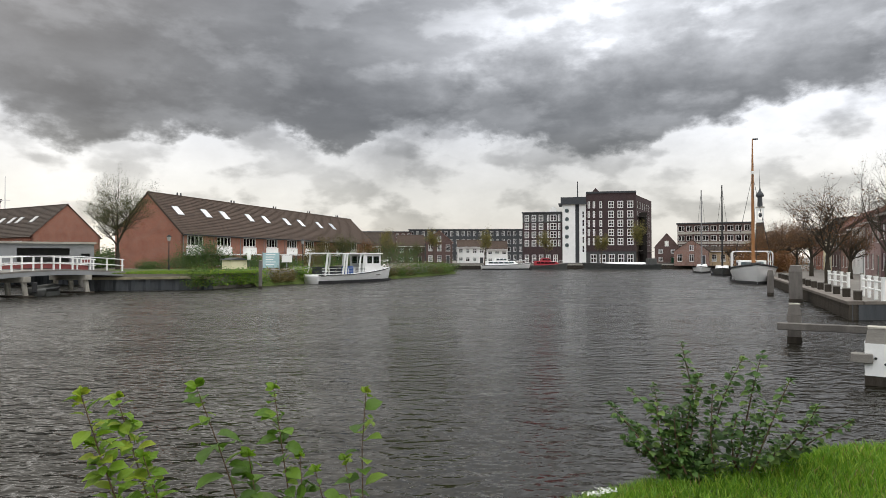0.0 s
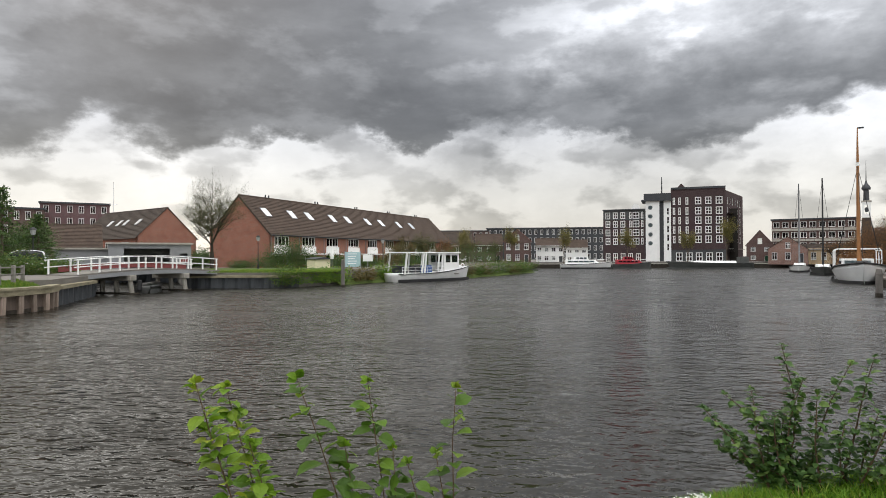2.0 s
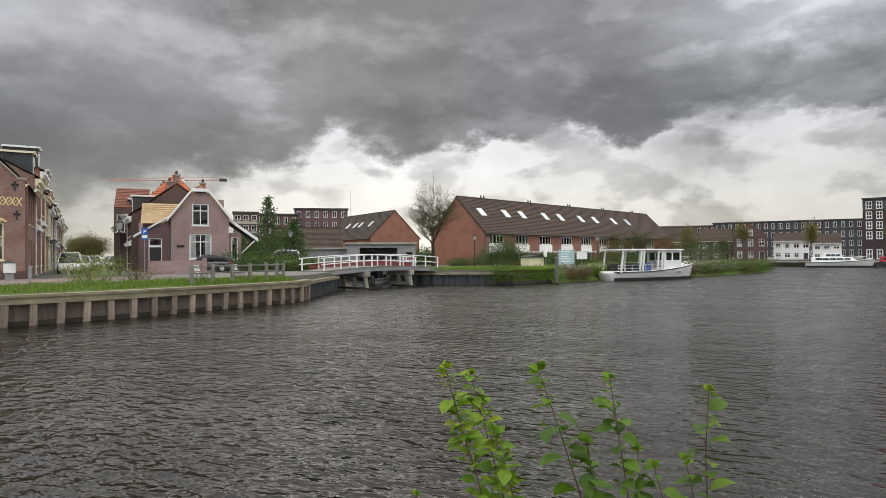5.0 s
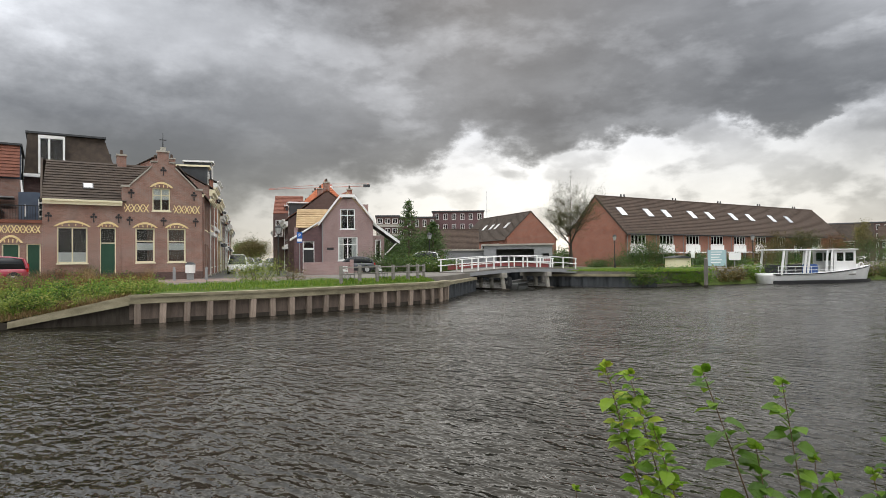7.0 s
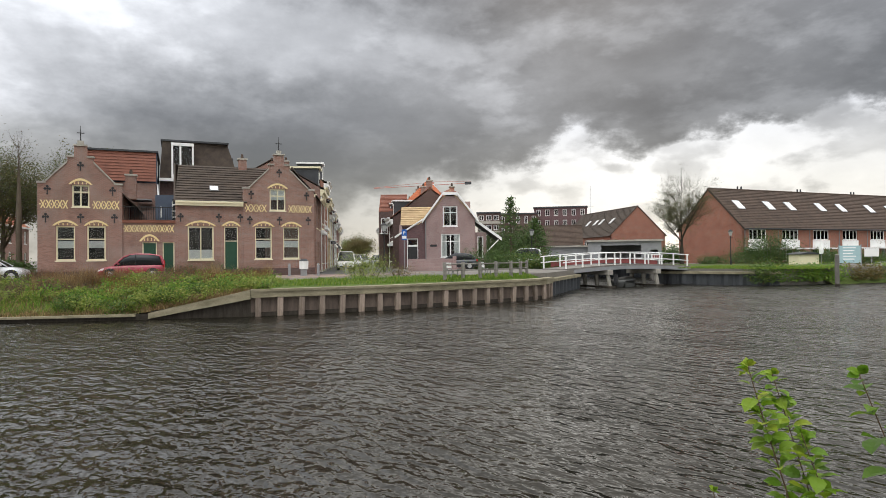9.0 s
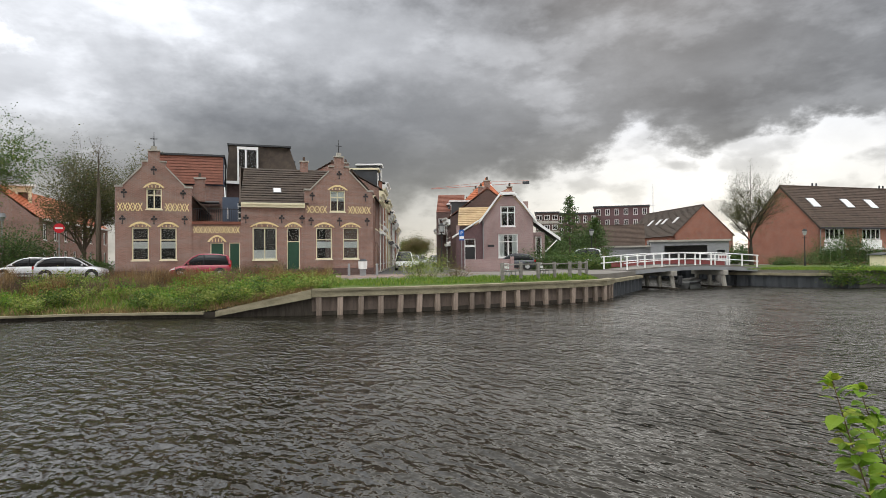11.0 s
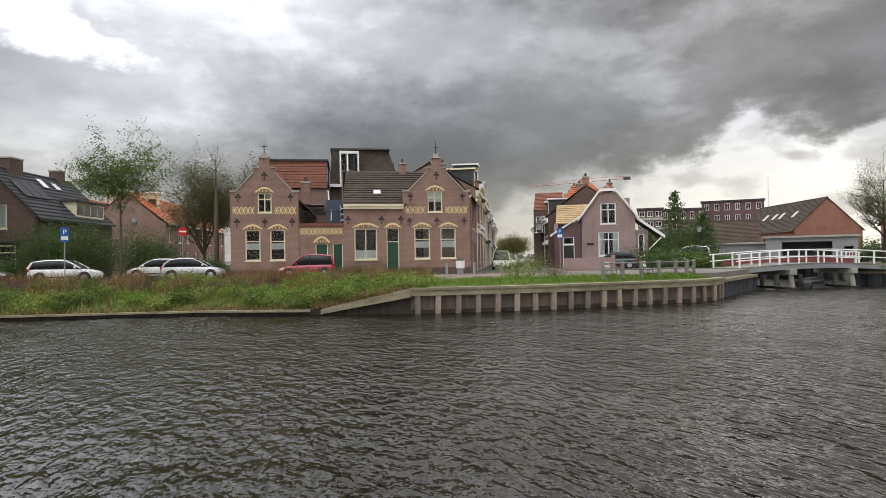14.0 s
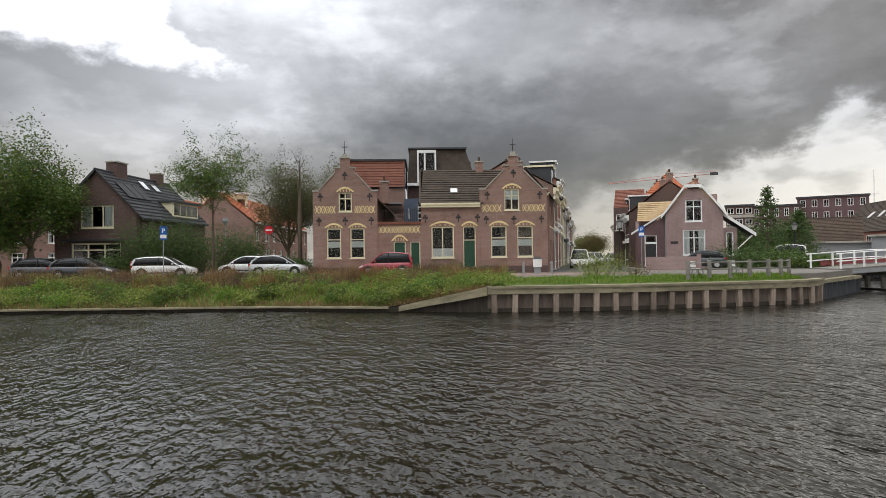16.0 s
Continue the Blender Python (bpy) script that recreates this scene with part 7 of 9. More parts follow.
def detached_house():
    t = thing("detached_house", pose(-56.5, -13.9, STREET, 0, 0, 66.0), "dark brick detached house with a steep slate roof and chimneys", "house")
    w, d, eave, ridge = 7.2, 10.5, 4.9, 8.5
    top = (lambda u: eave + (ridge - eave) * (1 - abs(u - w / 2) / (w / 2)))
    holes = [(2.2, 5.0, 3.9, 5.7), (1.4, 5.6, 0.5, 2.7)]
    part("gable_wall", wall_mb(0, w, -0.2, top, holes, 0, 0.3, [w / 2]), "brick_dark", t)
    window(t, 2.2, 5.0, 3.9, 5.7, 0.08, 3, 1, "cream", 0.11, True, curtain="sides")
    window(t, 1.4, 5.6, 0.5, 2.7, 0.08, 3, 1, "cream", 0.12, True, split=(0.75,))
    part("bay_roof", MB().box(1.0, 6.0, -0.7, -0.003, 2.85, 3.0), "dark_cladding", t)
    side_h = [(1.5, 2.7, 0.8, 2.4), (5.0, 6.4, 0.8, 2.4)]
    part("side_wall", wall_mb(0, d, -0.2, eave, side_h, 0, 0.3), "brick_dark", t, m=pose(w, 0, 0, 0, 0, 90))
    part("side_wall", MB().box(0, 0.3, 0.3, d, -0.2, eave), "brick_dark", t)
    part("back_wall", wall_mb(0, w, -0.2, top, [], d, d + 0.3, [w / 2]), "brick_dark", t)
    part("partition", MB().box(0.3, w - 0.3, 3, 3.1, 0, eave), "room", t)
    part("floor", MB().box(0.3, w - 0.3, 0.3, d, 3.1, 3.3), "room", t)
    for s in (-1, 1):
        n = 13
        base = pose(w / 2, -0.25, 0, 0, 0, 0)
        zlo = ridge - (ridge - eave) * (w / 2 + 0.4) / (w / 2)
        for k in range(n):
            f0, f1 = k / n, (k + 1) / n
            xa, xb = (w / 2 + 0.4) * (1 - f0), (w / 2 + 0.4) * (1 - f1)
            za, zb = zlo + (ridge - zlo) * f0, zlo + (ridge - zlo) * f1
            pts = [(s * xa, za), (s * xa, za + 0.16), (s * xb, zb + 0.07), (s * xb, zb)]
            part("tile_course", MB().prism(pts if s < 0 else pts[::-1], 0, d + 0.5), "slate", t, m=base)
    part("ridge_tiles", MB().tube([(w / 2, -0.25, ridge + 0.08), (w / 2, d + 0.25, ridge + 0.08)], 0.12, 8), "slate", t)
    part("verge_board", MB().prism([(-0.1, eave - 0.25), (w / 2, ridge - 0.12), (w / 2, ridge + 0.12), (-0.35, eave - 0.1)], -0.32, -0.26), "dark_cladding", t)
    chimney(t, w / 2, 2.6, ridge - 0.8, ridge + 1.05, 0.9, 1.5, "brick_dark", 0)
    chimney(t, w / 2, 8.6, ridge - 0.8, ridge + 0.9, 0.9, 0.8, "brick_dark", 0)
    # dormer, solar panels and roof windows on the side slope
    sl = (ridge - eave) / (w / 2)
    ang = math.degrees(math.atan(sl))

    def on_slope(x, y, lift=0.2):
        return pose(x, y, ridge - (x - w / 2) * sl + lift, 0, ang, 0)
    for k in range(3):
        part("solar_panel", MB().box(-0.9, 0.9, -0.5, 0.5, 0, 0.05), "solar", t, "black solar panel", m=on_slope(w / 2 + 1.7, 1.2 + k * 1.08))
    for k in range(2):
        part("rooflight", MB().box(-0.5, 0.5, -0.35, 0.35, 0, 0.08), "skylight", t, m=on_slope(w / 2 + 0.9, 5.0 + k * 1.7))
    dm = part("dormer", MB().box(w / 2 + 2.3, w - 0.1, 5.2, 9.6, eave + 0.1, eave + 1.45), "cream", t, "cream dormer with a flat roof")
    for k in range(4):
        part("dormer_pane", MB().box(w - 0.1, w - 0.08, 5.35 + k * 1.05, 6.25 + k * 1.05, eave + 0.35, eave + 1.25), "glass_dark", dm)
    part("dormer_roof", MB().box(w / 2 + 1.4, w + 0.25, 5.0, 9.8, eave + 1.45, eave + 1.62), "dark_cladding", dm)
    return t


M["slate"] = surf("dark_slate", (0.032, 0.034, 0.038), (0.06, 0.062, 0.068), 2.0, 0.8, 0.3, stain=0.4, spec=0.2)
M["solar"] = surf("solar_panel", (0.012, 0.014, 0.02), (0.02, 0.022, 0.03), 6.0, 0.5, 0.0, spec=0.2)
detached_house()

# orange-roofed rows behind the parking
for az_, d_, L_, e_, r_ in ((88.6, 72.0, 26.0, 5.6, 8.8), (93.4, 84.0, 15.0, 6.0, 9.4)):
    x_, y_ = polar(az_, d_)
    far_house(x_, y_, 160.5, L_, 8.0, e_, r_, "brick_brown", "tile_orange", "brown brick row with an orange tiled roof and white windows", False, 8, 2, z=STREET)
x_, y_ = polar(92.8, 76.0)
wd = thing("dormer_block", pose(x_, y_, STREET, 0, 0, 95), "white dormer storey on the row roofs", "dormer")
part("box", wall_mb(0, 5, 0, 9.0, [(0.5 + 1.1 * k, 1.4 + 1.1 * k, 7.2, 8.4) for k in range(4)], 0, 0.3), "cream", wd)
part("roof", MB().box(-0.3, 5.3, -0.4, 5, 9.0, 9.25), "white", wd)
part("back", MB().box(0, 5, 0.9, 5, 0, 9.0), "brick_brown", wd)

for az_, d_, L_ in ((112.0, 82.0, 20.0), (104.5, 90.0, 18.0)):
    x_, y_ = polar(az_, d_)
    far_house(x_, y_, 104.0, L_, 8.0, 5.4, 8.6, "brick_brown", "tile_red", "brown brick row behind the street trees", False, 6, 2, z=STREET)

# flat-roofed bridge house beyond the footbridge
g_ = thing("garage", pose(*polar(36.2, 74.0), ROWZ - 0.06, 0, 0, 33.0), "low grey flat-roofed garage with a wide dark doorway", "garage")
part("wall", wall_mb(0, 8.2, -0.2, 2.9, [(1.5, 6.0, 0.0, 2.45), (7.0, 7.8, 0.4, 1.9)], 0, 0.3), "grey_paint", g_)
part("side_wall", MB().box(0, 0.3, 0.3, 6, -0.2, 2.9), "grey_paint", g_)
part("side_wall", MB().box(7.9, 8.2, 0.3, 6, -0.2, 2.9), "grey_paint", g_)
part("back_wall", MB().box(0, 8.2, 6, 6.3, -0.2, 2.9), "grey_paint", g_)
part("roof", MB().box(-0.2, 8.4, -0.25, 6.4, 2.9, 3.1), "concrete", g_)
g_ = thing("shed_row", pose(*polar(40.0, 80.0), ROWZ - 0.06, 0, 0, 38.0), "low grey shed with a flat pale roof", "shed")
part("wall", MB().box(0, 8, 0, 5, -0.2, 2.4), "grey_paint", g_)
part("roof", MB().box(-0.2, 8.2, -0.3, 5.3, 2.4, 2.6), "concrete", g_)
x_, y_ = polar(43.0, 108.0)
far_house(x_, y_, 38.0, 12.0, 8.0, 2.8, 6.6, "brick_brown", "tile_brown", "brown brick house with a long tiled roof", False, 4, 1, z=ROWZ)

# tower crane and radio mast
M["crane_red"] = surf("faded_red_steel", (0.42, 0.16, 0.13), (0.5, 0.22, 0.18), 2.0, 0.6, 0.05)
cr = thing("tower_crane", pose(*polar(50.4, 190.0), 0.9, 0, 0, 40.0), "red and white tower crane beyond the roofs", "crane")
part("mast", MB().box(-0.4, 0.4, -0.4, 0.4, 0, 25.0), "crane_red", cr)
part("jib", MB().tube([(-19, 0, 23.7), (12, 0, 24.5)], 0.1, 6).tube([(-19, 0, 23.9), (0, 0, 25.2), (12, 0, 25.1)], 0.06, 6), "crane_red", cr)
part("counterweight", MB().box(10.2, 12.2, -0.4, 0.4, 24.1, 24.9), "dark_cladding", cr)
part("cabin", MB().box(-0.8, 0.8, -1.3, -0.5, 22.4, 24.4), "white", cr)
an = thing("radio_mast", pose(*polar(35.8, 150.0), 0.9), "thin pale radio mast with short arms", "mast")
part("pole", MB().tube([(0, 0, 0), (0, 0, 18.4)], [0.22, 0.08], 6), "white", an)
part("arm", MB().tube([(-0.9, 0, 13.5), (0.9, 0, 13.5)], 0.06, 5), "white", an)


# ---- cars ----
def car(x, y, rz, paint, label, L=4.1, W=1.74, H=1.5, boxy=False, z=STREET + 0.02):
    """A small modern car: a rounded body, a curved glasshouse under a painted roof, wheels on black discs that stand
    for the shaded arches.
    """
    t = thing("car", pose(x, y, z, 0, 0, rz), label, "car")
    h, half = L / 2, W / 2

    def body_ring(f, w, zb, zt):
        w *= half
        zm = zb + 0.58 * (zt - zb)
        return [(f * h, yy, zz) for yy, zz in ((-0.9 * w, zb), (-w, zb + 0.1), (-w, zm), (-0.965 * w, zt - 0.07), (-0.8 * w, zt), (0.8 * w, zt), (0.965 * w, zt - 0.07), (w, zm), (w, zb + 0.1), (0.9 * w, zb))]
    rows = [(-1.0, 0.8, 0.42, 0.84), (-0.975, 0.92, 0.3, 0.93), (-0.86, 0.985, 0.22, 0.96), (-0.4, 1, 0.2, 0.95), (0.1, 1, 0.2, 0.93), (0.4, 0.99, 0.2, 0.92), (0.62, 0.97, 0.21, 0.86), (0.84, 0.92, 0.23, 0.76), (0.96, 0.82, 0.27, 0.66), (1.0, 0.66, 0.36, 0.56)]
    part("body", MB().loft([body_ring(*q) for q in rows]), paint, t, smooth=True)
    back = -0.97 if boxy else -0.9
    arc = [(back, 0.93), (back + 0.05, H - 0.36), (back + (0.1 if boxy else 0.2), H - 0.12), (back + 0.42, H - 0.02), (-0.12, H), (0.08, H - 0.05), (0.24, H - 0.19), (0.52, 0.91)]

    def cabin_ring(f, zt, grow=0.0):
        k = (zt - 0.9) / (H - 0.9)
        wb, wt_ = half * 0.95 + grow, half * (0.95 - 0.22 * k) + grow
        return [(f * h, yy, zz) for yy, zz in ((-wb, 0.89), (-wt_, zt - 0.05 * k), (-wt_ * 0.86, zt + grow), (wt_ * 0.86, zt + grow), (wt_, zt - 0.05 * k), (wb, 0.89))]
    part("glasshouse", MB().loft([cabin_ring(f, zt) for f, zt in arc]), "car_glass", t, "dark car windows", smooth=True)
    part("roof", MB().loft([cabin_ring(f, zt, 0.014)[1:5] for f, zt in arc[2:6]], closed=False, cap=False), paint, t, smooth=True)
    for s in (-1, 1):
        def edge(f, zt):
            p = cabin_ring(f, zt, 0.01)[1 if s < 0 else 4]
            return (p[0], p[1], p[2])
        part("front_pillar", MB().tube([edge(*arc[7]), edge(*arc[6]), edge(*arc[5])], 0.04, 5), paint, t)
        part("rear_pillar", MB().tube([edge(*arc[0]), edge(*arc[1]), edge(*arc[2])], 0.075, 5), paint, t)
        part("door_pillar", MB().tube([(-0.12 * h, s * (half * 0.95 + 0.008), 0.89), edge(*arc[4])], 0.03, 5), "car_glass", t)
        for xw in (h * 0.62, -h * 0.63):
            # flat black disc on the body in place of the arch's shaded hollow
            part("wheel_arch_shade", MB().tube([(xw, s * (half - 0.2), 0.34), (xw, s * (half + 0.004), 0.34)], 0.385, 18), "tyre", t)
            wl = part("wheel", MB().tube([(xw, s * (half - 0.2), 0.31), (xw, s * (half - 0.01), 0.31), (xw, s * (half + 0.015), 0.31)], [0.31, 0.31, 0.28], 18), "tyre", t)
            part("rim", MB().tube([(xw, s * (half + 0.005), 0.31), (xw, s * (half + 0.025), 0.31)], [0.215, 0.19], 12), "rim", wl)
        part("headlight", MB().loft([[(h * 0.8, s * half * 0.88, 0.62), (h * 0.8, s * half * 0.94, 0.62), (h * 0.8, s * half * 0.93, 0.75), (h * 0.8, s * half * 0.84, 0.77)], [(h * 0.975, s * half * 0.5, 0.52), (h * 0.975, s * half * 0.8, 0.5), (h * 0.965, s * half * 0.79, 0.62), (h * 0.965, s * half * 0.5, 0.63)]]), "lamp_glass", t)
        part("tail_light", MB().box(-h * 0.985 - 0.03, -h * 0.93, s * half * 0.82 - 0.09, s * half * 0.82 + 0.09, 0.72, 1.18 if boxy else 0.92), "tail_red", t, bev=0.02)
        part("mirror", MB().box(h * 0.34, h * 0.4, s * (half + 0.09) - 0.08, s * (half + 0.09) + 0.08, 0.93, 1.06), paint, t, bev=0.025)
        part("side_strip", MB().box(-h * 0.45, h * 0.42, s * half - 0.012, s * half + 0.012, 0.34, 0.42), "tyre", t)
        part("door_handle", MB().box(-h * 0.08, h * 0.0, s * half - 0.01, s * half + 0.025, 0.76, 0.79), paint, t)
    part("bumper", MB().box(h * 0.93, h * 1.01, -half * 0.62, half * 0.62, 0.3, 0.42), "tyre", t, bev=0.02)
    part("number_plate", MB().box(h * 1.01, h * 1.01 + 0.012, -0.26, 0.26, 0.33, 0.44), "yellow_trim", t)
    part("number_plate", MB().box(-h * 1.0 - 0.02, -h * 1.0, -0.26, 0.26, 0.6, 0.71), "yellow_trim", t)
    return t


def paint_mat(name, c, metal=0.0):
    m_, nt_, b_ = base_mat(name)
    co_ = nt_.nodes.new("ShaderNodeTexCoord").outputs["Object"]
    nt_.links.new(mixc(nt_, ramp(nt_, noise3(nt_, co_, 2.5, 4), [(0.4, 0.0), (0.8, 0.4)]), c, tuple(x * 0.7 for x in c)), b_.inputs["Base Color"])
    b_.inputs["Metallic"].default_value = metal
    b_.inputs["Roughness"].default_value = 0.32
    b_.inputs["Coat Weight"].default_value = 0.5
    return m_


M["car_red"] = paint_mat("red_car_paint", (0.27, 0.008, 0.03))
M["car_silver"] = paint_mat("silver_car_paint", (0.5, 0.51, 0.53), 0.4)
M["car_white"] = paint_mat("white_car_paint", (0.7, 0.7, 0.7))
M["car_dark"] = paint_mat("dark_car_paint", (0.03, 0.035, 0.045))
M["car_glass"] = surf("dark_car_glass", (0.012, 0.014, 0.016), (0.02, 0.022, 0.024), 1.0, 0.12, 0.0)
M["tyre"] = surf("tyre_rubber", (0.02, 0.02, 0.02), (0.035, 0.035, 0.035), 6.0, 0.85, 0.2)
M["rim"] = surf("alloy_rim", (0.4, 0.4, 0.41), (0.5, 0.5, 0.51), 6.0, 0.35, 0.05, metal=0.8)
M["lamp_glass"] = surf("clear_lamp_glass", (0.6, 0.6, 0.6), (0.7, 0.7, 0.7), 5.0, 0.15, 0.0)
M["tail_red"] = surf("red_lamp_glass", (0.35, 0.01, 0.01), (0.45, 0.02, 0.02), 5.0, 0.2, 0.0)

for az_, d_, turn, pm, lab, bx in ((76.9, 43.2, 253, "car_red", "small red hatchback parked before the gabled house", True),
                                   (86.5, 46.5, 74, "car_silver", "silver hatchback parked along the quay street", False),
                                   (89.3, 51.6, 250, "car_white", "white car parked by the no-entry sign", False),
                                   (86.2, 60.0, 70, "car_silver", "silver car parked behind shrubs", False),
                                   (95.9, 47.5, 78, "car_white", "white estate car parked along the quay street", True),
                                   (101.8, 49.0, 80, "car_dark", "dark saloon parked under the trees", False),
                                   (104.4, 51.0, 80, "car_dark", "dark hatchback parked beside the verge", False)):
    x_, y_ = polar(az_, d_)
    car(x_, y_, turn, M[pm], lab, 3.75 if pm == "car_red" else 4.1, H=1.62 if pm == "car_red" else 1.5, boxy=bx)
sb = Vector((-41.35, 22.35, 0)) + Vector((0.539, 0.842, 0)) * 2.0
for k, (s_, o_, pm, lab, hh) in enumerate(((13.5, 0, "car_white", "white delivery car parked in the side street", 1.8), (19.0, 0.7, "car_silver", "silver car parked in the side street", 1.5), (24.5, 1.2, "car_dark", "dark car parked in the side street", 1.5), (31, 1.7, "car_silver", "grey car parked down the street", 1.5), (30, 4.2, "car_dark", "dark car parked on the far kerb", 1.5), (36, 4.2, "car_silver", "pale car parked on the far kerb", 1.5), (42, 4.0, "car_dark", "dark car far down the street", 1.5))):
    p_ = sb + SD * s_ + Vector((0.539, 0.842, 0)) * o_
    car(p_.x, p_.y, -32.6, M[pm], lab, boxy=k == 0, H=hh)
x_, y_ = polar(48.6, 56.5)
car(x_, y_, 230, M["car_dark"], "grey car parked before the corner house")
x_, y_ = polar(42.3, 66.0)
car(x_, y_, 225, M["car_white"], "white van parked behind the hedge", H=2.0, boxy=True)


# ---- street furniture ----
def lantern(x, y, z, h, label="old-style black street lantern on an iron post", rz=0.0):
    t = thing("street_lamp", pose(x, y, z, 0, 0, rz), label, "street lamp", "quay lanterns")
    part("base", MB().tube([(0, 0, -0.02), (0, 0, 0.5), (0, 0, 0.6)], [0.13, 0.11, 0.06], 8), "black", t)
    part("post", MB().tube([(0, 0, 0.55), (0, 0, h - 0.75)], [0.06, 0.045], 8), "black", t)
    part("crossbar", MB().tube([(-0.25, 0, h - 0.95), (0.25, 0, h - 0.95)], 0.025, 6), "black", t)
    hd_ = part("lantern", MB().loft([[(0.16 * math.cos(a), 0.16 * math.sin(a), h - 0.72) for a in [math.pi / 3 * k for k in range(6)]], [(0.27 * math.cos(a), 0.27 * math.sin(a), h - 0.25) for a in [math.pi / 3 * k for k in range(6)]]]), "lamp_pane", t, "frosted lantern glass")
    part("lantern_hood", MB().tube([(0, 0, h - 0.25), (0, 0, h - 0.2), (0, 0, h - 0.05), (0, 0, h)], [0.31, 0.29, 0.12, 0.03], 6), "black", hd_)
    return t


M["lamp_pane"] = surf("frosted_lamp_glass", (0.32, 0.33, 0.32), (0.4, 0.41, 0.4), 4.0, 0.25, 0.0)
for az_, d_, z_ in ((24.27, 77, ROWZ - 0.04), (13.0, 88, ROWZ - 0.04), (41.35, 66, STREET), (55.3, 50.5, STREET)):
    lantern(*polar(az_, d_), z_, 4.1)
lm = thing("street_lamp", pose(*polar(91.0, 58), STREET), "grey street lamp beside the hedge", "street lamp")
part("post", MB().tube([(0, 0, 0), (0, 0, 4.5)], [0.07, 0.05], 8), "grey_paint", lm)
part("head", MB().tube([(0, 0, 4.4), (0, 0, 4.7), (0, 0, 5.0)], [0.12, 0.28, 0.2], 8), "grey_paint", lm)


def sign(az_, d_, h, kind, label, rz=None):
    t = thing("road_sign", pose(*polar(az_, d_), STREET - 0.02, 0, 0, az_ if rz is None else rz), label, "road sign")
    part("post", MB().tube([(0, 0, 0), (0, 0, h + 0.35)], 0.035, 8), "grey_paint", t)
    if kind == "no_entry":
        s_ = part("disc", MB().tube([(0, -0.05, h), (0, -0.07, h)], 0.34, 20), "sign_red", t, "red no-entry disc")
        part("bar", MB().box(-0.24, 0.24, -0.08, -0.07, h - 0.055, h + 0.055), "white", s_)
    else:
        s_ = part("plate", MB().box(-0.22, 0.22, -0.06, -0.04, h - 0.45, h + 0.45), "sign_blue", t, "blue parking plate")
        tx = bpy.data.curves.new("letter", "FONT")
        tx.body, tx.size, tx.extrude, tx.align_x = "P", 0.42, 0.003, "CENTER"
        lt = new("letter", tx)
        lt.data.materials.append(M["white"])
        lt.parent, lt.matrix_basis = s_, pose(0, -0.066, h + 0.02, 90, 0, 0)
        part("lower_plate", MB().box(-0.19, 0.19, -0.068, -0.06, h - 0.34, h - 0.1), "white", s_)
    return t


M["sign_blue"] = surf("blue_sign", (0.01, 0.09, 0.35), (0.015, 0.11, 0.4), 3.0, 0.4, 0.0)
M["sign_red"] = surf("red_sign", (0.5, 0.01, 0.02), (0.58, 0.02, 0.03), 3.0, 0.4, 0.0)
sign(87.35, 51.0, 3.6, "no_entry", "round red no-entry sign on a grey post")
sign(96.05, 45.0, 3.1, "parking", "blue parking sign on a post by the street")
sign(53.4, 52.0, 3.15, "parking", "blue parking sign at the corner house")

# timber fence and benches on the quay
def quay_fence():
    t = thing("fence", Matrix(), "low weathered timber post-and-rail fence on the quay", "fence")
    line = [(-27.9, 23.6), (-27.6, 26.5), (-27.5, 28.9), (-28.0, 30.8), (-29.0, 32.6)]
    pts = along(line, 1.35)
    for x, y, h in pts:
        part("post", MB().box(-0.09, 0.09, -0.09, 0.09, -0.1, 1.0), "grey_wood", t, m=pose(x, y, 1.5, 0, random.uniform(-2, 2), h), bev=0.02)
    for z in (0.5, 0.88):
        for (x0, y0, _), (x1, y1, _) in zip(pts, pts[1:]):
            part("rail", MB().tube([(x0, y0, 1.5 + z), (x1, y1, 1.5 + z)], 0.045, 6), "grey_wood", t)


quay_fence()


def bench(x, y, rz):
    t = thing("bench", pose(x, y, 1.52, 0, 0, rz), "pale slatted bench on curved legs", "bench", "quay benches")
    for k in range(3):
        part("seat_slat", MB().box(-0.85, 0.85, -0.25 + k * 0.17, -0.11 + k * 0.17, 0.42, 0.46), "white", t)
    for k in range(2):
        part("back_slat", MB().box(-0.85, 0.85, 0.28 + k * 0.03, 0.32 + k * 0.03, 0.58 + k * 0.2, 0.72 + k * 0.2), "white", t)
    for u in (-0.6, 0.6):
        part("leg", MB().tube([(u, -0.2, -0.02), (u, -0.15, 0.42), (u, 0.25, 0.42), (u, 0.33, 0.92)], 0.035, 6), "grey_paint", t)
        part("leg", MB().tube([(u, 0.3, -0.02), (u, 0.15, 0.42)], 0.035, 6), "grey_paint", t)


bench(-29.4, 25.6, 150)
bench(-29.1, 28.3, 145)
lw = solid("garden_wall", MB().box(-2.6, 1.2, 0, 0.3, -0.1, 1.05).box(1.2, 1.5, -0.6, 0.3, -0.1, 1.25), "brick_pink", "low mauve brick garden wall", "wall", m=pose(*polar(50.2, 51.5), STREET, 0, 0, 50))
ub = thing("utility_box", pose(*polar(62.75, 43.5), STREET - 0.02, 0, 0, 62), "pale litter bin on a grey base", "bin")
part("base", MB().box(-0.22, 0.22, -0.18, 0.18, 0, 0.5), "grey_paint", ub, bev=0.03)
part("drum", MB().tube([(0, 0, 0.5), (0, 0, 1.05)], [0.3, 0.32], 10), "white", ub)
part("lid", MB().tube([(0, 0, 1.05), (0, 0, 1.2)], [0.34, 0.2], 10), "dark_cladding", ub)
